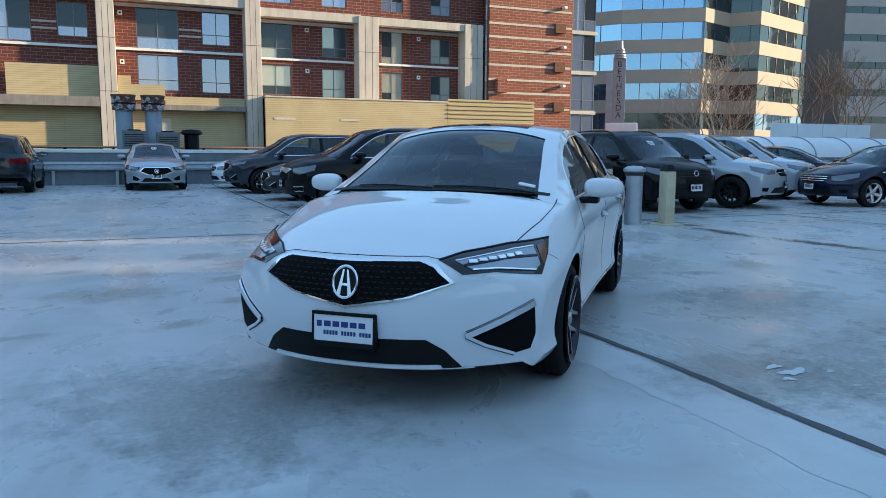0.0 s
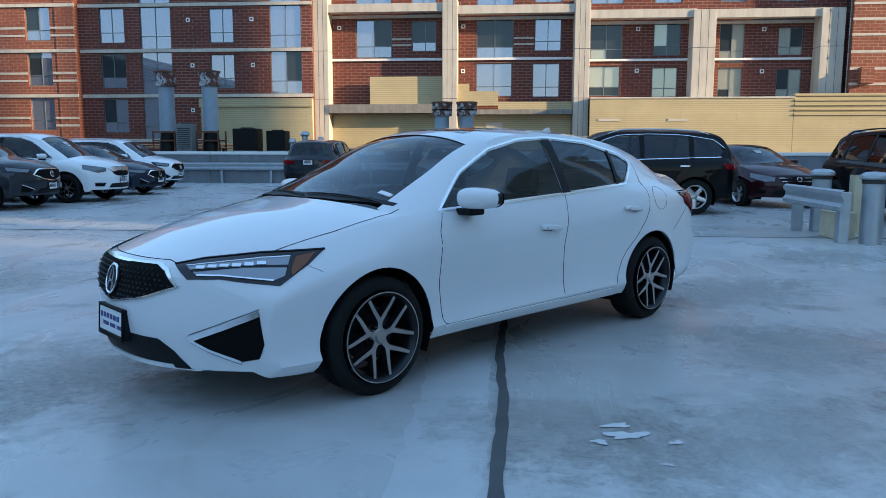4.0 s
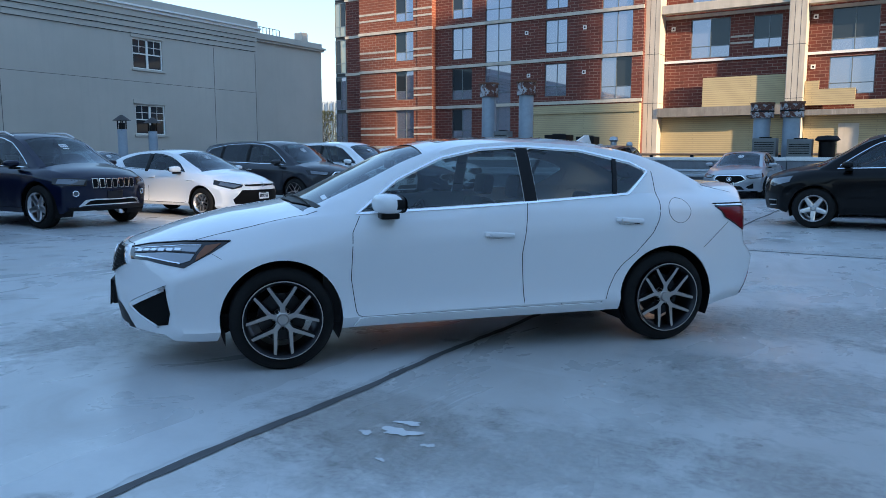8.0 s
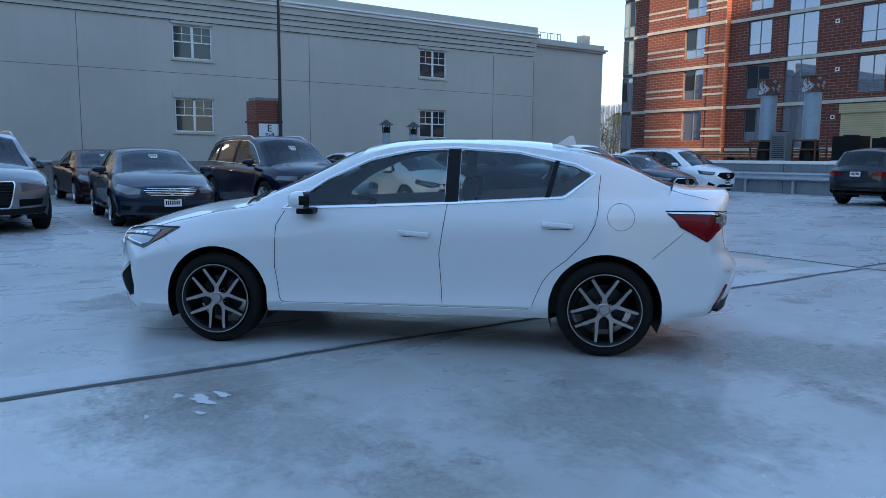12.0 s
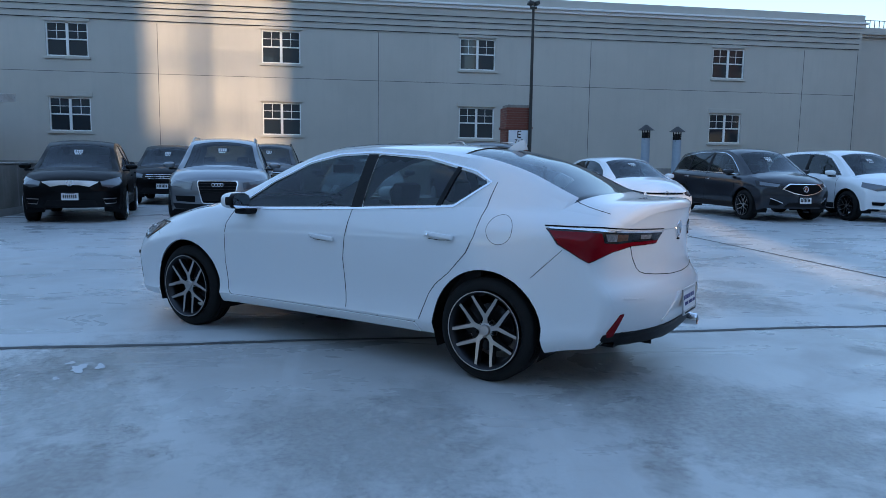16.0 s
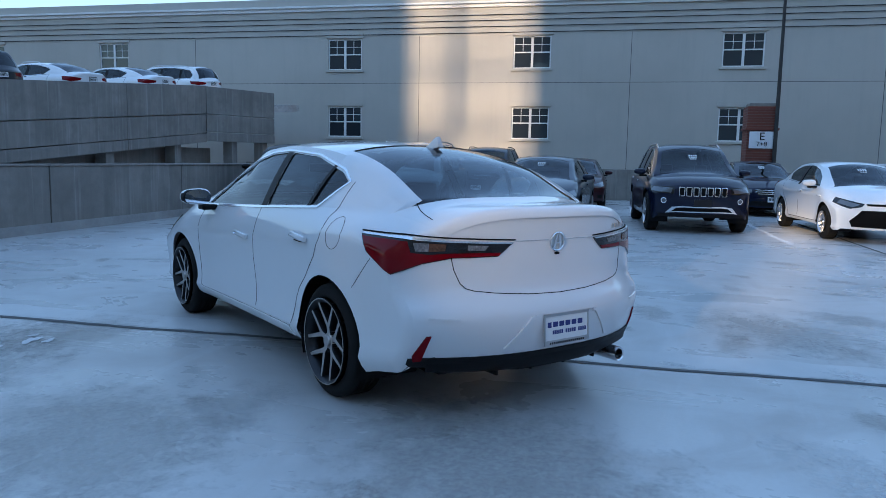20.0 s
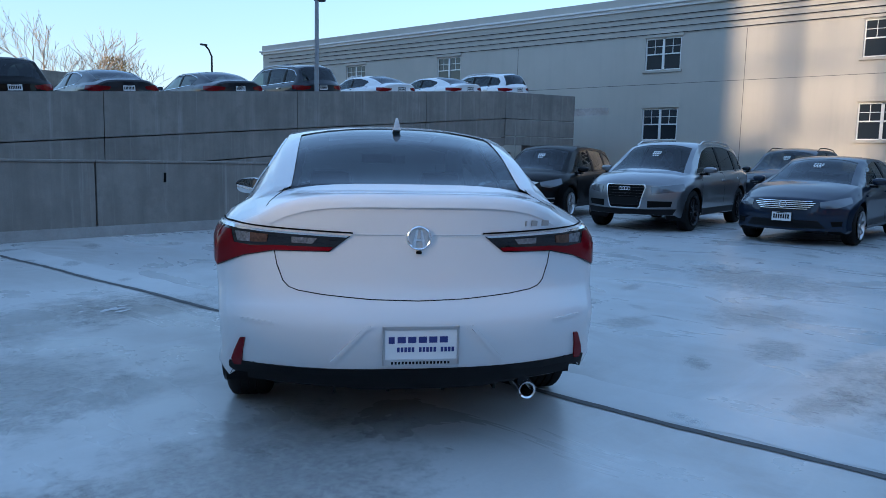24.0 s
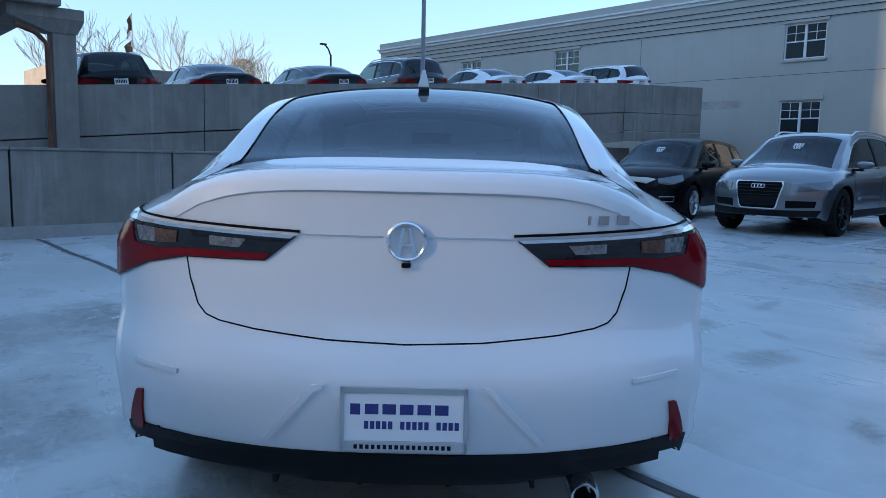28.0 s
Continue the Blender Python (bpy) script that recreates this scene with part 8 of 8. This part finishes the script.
b0 = None
rnd = random.Random(5)
for r in range(28):
    for k in range(4):
        y = -0.33 + 0.22 * k + (0.05 if r % 2 else -0.05)
        z = 0.08 + r * 0.083 + (0.15 if r > 27 else 0)
        if b0 is None:
            b0 = part("brick", br, M["pier_shade"], pier)
            b0.matrix_basis = pose(0.447, y, z)
        elif abs(y) < 0.36:
            shared("brick", b0, pose(0.447 + rnd.uniform(0, 0.004), y, z), pier)
for r in range(7):
    for k in range(4):
        y = -0.33 + 0.22 * k + (0.05 if r % 2 else -0.05)
        if abs(y) < 0.36:
            shared("brick", b0, pose(0.457 + rnd.uniform(0, 0.004), y, 2.57 + r * 0.083), pier)
zone = thing("zone_sign", "white parking zone sign with black letters on brick pier", "sign", pose(-17.11, 11.28, 2.13))
part("panel", box_bm(-0.01, 0.01, -0.35, 0.35, -0.27, 0.25, 0.004), M["sign_white"], zone)
letters("letter", "E", 0.34, M["dark"], zone, pose(0.013, 0.02, 0.09, 90, 0, 90))
letters("number", "7+8", 0.20, M["dark"], zone, pose(0.013, 0.02, -0.14, 90, 0, 90))
lp = thing("light_pole", "tall dark light pole with twin lamp head", "lamp post", pose(-17.05, 11.68, 0))
part("pole", cyl_bm(0.07, 0, 6.5, 14, 0.045), M["pole_dark"], lp, smooth=50)
part("base", cyl_bm(0.16, 0, 0.12, 14), M["pole_dark"], lp)
for sg in (1, -1):
    part("lamp_head", box_bm(-0.14, 0.14, 0.03, 0.20, -0.05, 0.07, 0.02), M["pole_dark"], lp).matrix_basis = pose(0, 0, 6.62, 0, 0, 0 if sg == 1 else 180) @ pose(0, 0, 0, 18, 0, 0)
part("arm", box_bm(-0.03, 0.03, -0.12, 0.12, 6.48, 6.56, 0.01), M["pole_dark"], lp)
for y, z in ((16.5, 2.72), (17.75, 2.68)):
    v = thing("vent_pipe", "grey metal vent pipe with dark conical rain cap", "vent", pose(-18.2, y, 0), "vent pipes")
    part("pipe", cyl_bm(0.16, 0, z - 0.50, 18), M["duct"], v, smooth=50)
    for k in range(4):
        a = math.pi / 4 + math.pi / 2 * k
        part("strut", box_bm(-0.015, 0.015, -0.015, 0.015, z - 0.56, z - 0.2), M["dark"], v).matrix_basis = pose(0.14 * math.cos(a), 0.14 * math.sin(a), 0)
    part("inner_pipe", cyl_bm(0.11, z - 0.52, z - 0.28, 16), M["dark"], v)
    part("rain_cap", cyl_bm(0.31, z - 0.20, z, 18, 0.04), M["pole_dark"], v)

# bollards, posts and the short guardrail
for x, y in ((8.5, 10.2), (8.45, 11.95)):
    b = thing("bollard", "cream painted steel bollard with dark pointed cap", "bollard", pose(x, y, 0), "bollards")
    part("post", box_bm(-0.10, 0.10, -0.10, 0.10, 0.0, 0.92, 0.02), M["bollard"], b, smooth=40)
    cp = box_bm(-0.105, 0.105, -0.105, 0.105, 0.92, 1.03)
    for v in cp.verts:
        if v.co.z > 1.0:
            v.co.x *= 0.45
            v.co.y *= 0.45
    part("cap", cp, M["dark"], b)
    part("base_plate", box_bm(-0.22, 0.22, -0.20, 0.20, 0.0, 0.02, 0.004), M["bollard"], b)
for x, y, r in ((7.97, 10.42, 0.145), (7.95, 12.10, 0.145)):
    b = thing("steel_post", "galvanised round steel post with domed cap", "post", pose(x, y, 0), "steel posts")
    part("post", cyl_bm(r, 0.0, 0.88, 24), M["galv"], b, smooth=50)
    part("collar", cyl_bm(r + 0.012, 0.84, 0.90, 24), M["pole_dark"], b, smooth=50)
    part("cap", lathe_bm([(r + 0.03, 0.90), (r + 0.045, 0.92), (r + 0.04, 0.96), (r * 0.8, 1.0), (0.001, 1.01)], 24), M["galv"], b, smooth=40)
gr = thing("short_guardrail", "short galvanised guardrail beam on two steel posts", "guardrail", pose(7.52, 12.42, 0, 0, 0, -90))
part("beam", w_beam(2.15), M["galv"], gr, smooth=30).matrix_basis = pose(0, 0, 0.60)
for x in (0.32, 1.95):
    part("post", box_bm(x - 0.07, x + 0.07, 0.01, 0.15, 0.0, 0.72, 0.006), M["galv"], gr)
blk = thing("concrete_block", "small pale concrete block under the guardrail", "block", pose(7.85, 11.2, 0))
part("body", box_bm(-0.16, 0.16, -0.26, 0.26, 0, 0.40, 0.02), M["bollard"], blk)

# plant on the adjoining roof
for x, y in ((-13.1, 34.0), (-11.0, 34.0)):
    v = thing("vent_stack", "blue-grey vent stack with flaking rusty cap", "vent", pose(x, y, 1.15), "vent stacks")
    part("flue", cyl_bm(0.36, 1.0, 3.15, 24), M["duct"], v, smooth=50)
    part("cap", cyl_bm(0.47, 3.10, 3.72, 24), M["rusty_white"], v, smooth=50)
    part("lid", cyl_bm(0.52, 3.72, 3.80, 24), M["rust"], v)
    part("cradle", box_bm(-0.55, 0.55, -0.5, 0.5, 0.55, 0.62), M["rust"], v)
    for a in (-0.55, 0.49):
        for b in (-0.5, 0.44):
            part("leg", box_bm(a, a + 0.06, b, b + 0.06, 0.0, 1.05), M["rust"], v)
    part("rail", box_bm(-0.49, 0.49, -0.5, -0.45, 0.95, 1.02), M["rust"], v)
    part("hopper", cyl_bm(0.45, 0.0, 1.0, 20, 0.34), M["dark"], v, smooth=50)
for x, y in ((-0.1, 34.3), (1.05, 34.3)):
    v = thing("vent_stack", "wide blue-grey vent stack with rusty banded cap", "vent", pose(x, y, 1.15), "vent stacks")
    part("flue", cyl_bm(0.34, 0.0, 1.75, 24), M["duct"], v, smooth=50)
    part("cap", cyl_bm(0.46, 1.72, 2.28, 24), M["rusty_white"], v, smooth=50)
    part("band", cyl_bm(0.475, 1.96, 2.02, 24), M["dark"], v)
    part("lid", cyl_bm(0.49, 2.28, 2.36, 24), M["rust"], v)
M["unit_grey"] = grained("unit_casing", (0.16, 0.17, 0.17), 0.6, 3, 0.2, 40, 0.1)
for x, y, w, d, h, mt in ((-9.3, 34.2, 1.15, 0.9, 1.15, "dark"), (-7.9, 34.4, 0.9, 0.8, 1.05, "dark"), (0.25, 33.2, 0.9, 0.7, 0.85, "unit_grey"), (1.55, 33.2, 0.9, 0.7, 0.80, "unit_grey"), (-11.9, 33.3, 0.75, 0.6, 1.35, "unit_grey")):
    a = thing("air_unit", "grey metal air-conditioning unit on the roof", "air conditioner", pose(x, y, 1.15), "roof units")
    part("casing", box_bm(-w / 2, w / 2, -d / 2, d / 2, 0.12, h, 0.02), M[mt], a)
    part("grille", boxes_bm([(-w / 2 + 0.08, w / 2 - 0.08, -d / 2 - 0.012, -d / 2, 0.22 + 0.09 * k, 0.25 + 0.09 * k) for k in range(int((h - 0.3) / 0.09))]), M["dark"], a)
    part("fan_guard", cyl_bm(min(w, d) * 0.36, h, h + 0.05, 20), M["dark"], a)
    part("stand", boxes_bm([(-w / 2, w / 2, -d / 2, -d / 2 + 0.08, 0, 0.12), (-w / 2, w / 2, d / 2 - 0.08, d / 2, 0, 0.12)]), M["galv"], a)
for x, y, r, h in ((-6.6, 34.4, 0.14, 1.05), (-5.9, 34.6, 0.10, 0.80), (2.5, 33.4, 0.30, 0.95), (-7.1, 34.0, 0.12, 0.7)):
    a = thing("roof_vent", "small metal mushroom vent on the dark roof", "vent", pose(x, y, 1.15), "roof vents")
    part("pipe", cyl_bm(r, 0, h - 0.12, 16), M["galv" if r < 0.25 else "dark"], a, smooth=50)
    part("hood", lathe_bm([(r * 1.1, h - 0.25), (r * 1.55, h - 0.18), (r * 1.2, h - 0.04), (0.001, h)], 18), M["galv" if r < 0.25 else "dark"], a, smooth=40)
for k, (x0, x1, z) in enumerate(((-31, -13.0, 1.45), (-31, -13.0, 1.62), (-9.0, 7.5, 1.36))):
    cpr = thing("copper_pipe", "long copper pipe on low supports along the wall", "pipe", group="roof pipes")
    part("pipe", tube_bm([(x0, 44.0 + 0.3 * k, z), ((x0 + x1) / 2, 44.0 + 0.3 * k, z), (x1, 44.0 + 0.3 * k, z)], 0.07, 10), M["copper"], cpr, smooth=50)
    for j in range(7):
        x = x0 + (x1 - x0) * (j + 0.5) / 7
        part("support", box_bm(x - 0.08, x + 0.08, 43.9 + 0.3 * k, 44.1 + 0.3 * k, 1.15, z - 0.04), M["dark"], cpr)

# white vaulted canopy behind the slanted row
cn = thing("vault_canopy", "long white barrel-vaulted membrane canopy with thin ribs", "canopy", pose(0, 25.6, 0), kind="structure")
for k in range(10):
    x0, x1 = 14.5 + 2.3 * k, 14.5 + 2.3 * (k + 1)
    bm = bmesh.new()
    rows = [[bm.verts.new((x, 1.35 * math.cos(a), 1.05 + 0.90 * math.sin(a))) for a in [math.pi * j / 14 for j in range(15)]] for x in (x0 + 0.02, x1 - 0.02)]
    for j in range(14):
        bm.faces.new((rows[0][j], rows[0][j + 1], rows[1][j + 1], rows[1][j]))
    part("membrane", bm, M["canopy"], cn, smooth=60)
    part("rib", tube_bm([(x0, 1.37 * math.cos(a), 1.05 + 0.92 * math.sin(a)) for a in [math.pi * j / 14 for j in range(15)]], 0.03, 6), M["pole_grey"], cn)
    for sg in (1, -1):
        part("post", cyl_bm(0.04, 0, 1.06, 8), M["pole_grey"], cn).matrix_basis = pose(x0, 1.36 * sg, 0)
fence = thing("white_fence", "white panel fence above the guard wall", "fence", kind="structure")
for k in range(4):
    part("panel", box_bm(30.2 + 1.8 * k, 31.96 + 1.8 * k, 28.65, 28.72, 1.24, 2.75, 0.01), M["canopy"], fence)

# vertical street sign
M["sign_grey"] = grained("sign_grey_metal", (0.30, 0.32, 0.34), 0.5, 2, 0.15, 40, 0.1, metal=0.3)
bs = thing("blade_sign", "tall grey vertical blade sign with letters and finial", "sign", pose(44.9, 62.0, 0, 0, 0, -35.2))
part("body", box_bm(-0.62, 0.62, -0.25, 0.25, 4.1, 10.3, 0.05), M["sign_grey"], bs)
part("face", box_bm(-0.42, 0.42, -0.30, -0.25, 4.4, 10.1, 0.02), M["pole_grey"], bs, "pale letter face")
part("pylon", box_bm(-1.25, -0.62, -0.3, 0.3, -9, 8.9, 0.05), M["sign_grey"], bs)
part("foot", box_bm(-1.2, 1.9, -0.4, 0.5, 3.2, 4.1, 0.15), M["sign_white"], bs)
for k in range(4):
    part("finial_ring", cyl_bm(0.62 - 0.06 * k, 10.3 + 0.26 * k, 10.46 + 0.26 * k, 20), M["sign_grey"], bs)
part("finial", cyl_bm(0.34, 10.3, 12.0, 16, 0.26), M["sign_grey"], bs, smooth=50)
for k, ch in enumerate("BETHESDA"):
    letters("letter", ch, 0.80, M["pole_dark"], bs, pose(0, -0.31, 9.72 - 0.70 * k, 90, 0, 0))


# bare trees
def bare_tree(height, seed, spread=0.75, depth=5, r0=None):
    """Trunk and branching twigs as two meshes."""
    rnd = random.Random(seed)
    trunk, crown = bmesh.new(), bmesh.new()
    r0 = r0 or height * 0.022

    def grow(p, d, ln, r, lev):
        bm = trunk if lev < 2 else crown
        q = p + d * ln * 0.5 + Vector((rnd.uniform(-1, 1), rnd.uniform(-1, 1), rnd.uniform(-0.3, 0.6))) * ln * 0.07
        e = p + d * ln
        tube_bm([p, q, e], max(r, 0.022), 5 if lev < 3 else 3, bm, max(r * 0.62, 0.014))
        if lev >= depth:
            return
        for k in range(3 if lev < 4 else 2):
            a = rnd.uniform(0, 6.28)
            side = Vector((math.cos(a), math.sin(a), rnd.uniform(0.0, 0.5)))
            nd = (d + side * spread * rnd.uniform(0.6, 1.1)).normalized()
            start = p + (e - p) * (1.0 if k == 0 else rnd.uniform(0.6, 1.0))
            grow(start, nd, ln * rnd.uniform(0.62, 0.85), r * 0.6, lev + 1)

    grow(Vector((0, 0, 0)), Vector((0, 0, 1)), height * 0.36, r0, 0)
    return trunk, crown


TREES = []
for k, (x, y, z0, h, mt, seed) in enumerate([(55.6, 60.0, -2.0, 13.2, "bark_pale", 1), (58.5, 63.0, -3.0, 12.0, "bark_pale", 2), (65.4, 58.0, -2.0, 12.2, "bark", 3), (72.0, 58.0, -2.0, 13.2, "bark", 4), (61.5, 66.0, -4.0, 12.0, "bark_pale", 5), (76.5, 60.0, -2.0, 12.0, "bark", 6),
                                             (-23.0, -80.0, 0.0, 15.5, "bark", 7), (-19.0, -84.0, 0.0, 14.0, "bark", 8), (-27.5, -70.0, 0.0, 12.8, "bark_pale", 9), (-31.0, -70.0, 0.0, 12.4, "bark_pale", 10), (-41.0, -84.0, 0.0, 14.2, "bark_pale", 11)]):
    t = thing("tree", "bare winter tree with fine spreading twigs", "tree", pose(x, y, z0), "bare trees")
    a, b = bare_tree(h, seed, 0.8 if x > 0 else 0.6, 6 if x > 0 else 5, 0.16)
    part("trunk", a, M[mt], t)
    part("crown", b, M[mt], t)
    part("root", cyl_bm(0.22, -9 - z0, 0.1, 8), M[mt], t)
yt = thing("tree", "small tree with thin yellowing leaves", "tree", pose(-37.2, -78.0, 0.0), "bare trees")
a, b = bare_tree(12.0, 21, 0.8, 5, 0.15)
part("trunk", a, M["bark"], yt)
part("branches", b, M["bark"], yt)
part("root", cyl_bm(0.22, -9, 0.1, 8), M["bark"], yt)
rnd = random.Random(77)
lv, lf = [], []
for k in range(2600):
    a, r, z = rnd.uniform(0, 6.28), rnd.random() ** 0.6, rnd.uniform(7.5, 12.3)
    rr = r * 3.0 * math.sin(math.pi * min(1, max(0.08, (z - 6.8) / 6.0)))
    c = Vector((rr * math.cos(a), rr * math.sin(a), z))
    u = Vector((rnd.uniform(-1, 1), rnd.uniform(-1, 1), rnd.uniform(-1, 1))).normalized() * 0.09
    w = u.orthogonal().normalized() * 0.06
    n0 = len(lv)
    lv += [c + u, c + w, c - u, c - w]
    lf.append((n0, n0 + 1, n0 + 2, n0 + 3))
tagged(part("leaves", (lv, lf), M["leaf_yellow"], yt), kind="stuff")

# white building and autumn tree in the gap beside the grey building
wb = thing("far_building", "pale distant building with upright ribs beyond the gap", "building", kind="structure")
part("wall", box_bm(-110, -84, 118, 122, -9, 12.3, 0.05), M["canopy"], wb)
for k in range(18):
    part("rib", box_bm(-109.5 + 1.45 * k, -109.1 + 1.45 * k, 117.6, 117.99, -9, 12.0), M["duct"], wb)

gt = copy_thing(yt, pose(-57.0, 72.0, -5.5))

# flagpole, street lamp and ramp light pole
fp = thing("flagpole", "slim flagpole with two hanging flags", "flagpole", pose(-28.2, -90.0, 0))
part("pole", cyl_bm(0.10, -9, 18.0, 10, 0.06), M["pole_grey"], fp)
for z, s in ((16.0, 0.5), (12.8, 0.9)):
    bm = bmesh.new()
    rows = [[bm.verts.new((0.06 + s * f + 0.10 * math.sin(3 * f + j), 0.12 * math.sin(5 * f + j * 0.8), z + 1.9 * (1 - j / 6) - 0.9 * f)) for f in (0, 0.25, 0.5, 0.75, 1.0)] for j in range(7)]
    for p, q in zip(rows, rows[1:]):
        for j in range(4):
            bm.faces.new((p[j], p[j + 1], q[j + 1], q[j]))
    part("flag", bm, M["rust"], fp, smooth=60)
sl = thing("street_lamp", "dark street lamp with a short angled arm", "lamp post", pose(-25.6, -40.0, 0))
part("pole", cyl_bm(0.09, -9, 8.4, 10, 0.07), M["pole_dark"], sl)
part("arm", tube_bm([(0, 0, 8.35), (0.25, 0, 8.85), (0.55, 0, 9.1)], 0.06, 6), M["pole_dark"], sl)
part("lamp_head", box_bm(0.40, 0.90, -0.12, 0.12, 9.05, 9.17, 0.03), M["pole_dark"], sl)
rp = thing("light_pole", "grey light pole standing at the ramp wall", "lamp post", pose(-9.3, -9.4, 2.4))
part("pole", cyl_bm(0.075, 0.0, 3.6, 14, 0.06), M["pole_grey"], rp, smooth=50)
part("base", cyl_bm(0.15, 0.0, 0.10, 14), M["pole_grey"], rp)
part("lamp_head", box_bm(-0.28, 0.05, -0.10, 0.10, 3.60, 3.70, 0.02), M["pole_dark"], rp)
st("far_building", boxes_bm([(-25.5, -12, -72, -60, -9, 8.2), (-33.0, -25.6, -78, -66, -9, 8.0)]), M["concrete_wall"], "low dark building beyond the ramp", "building")
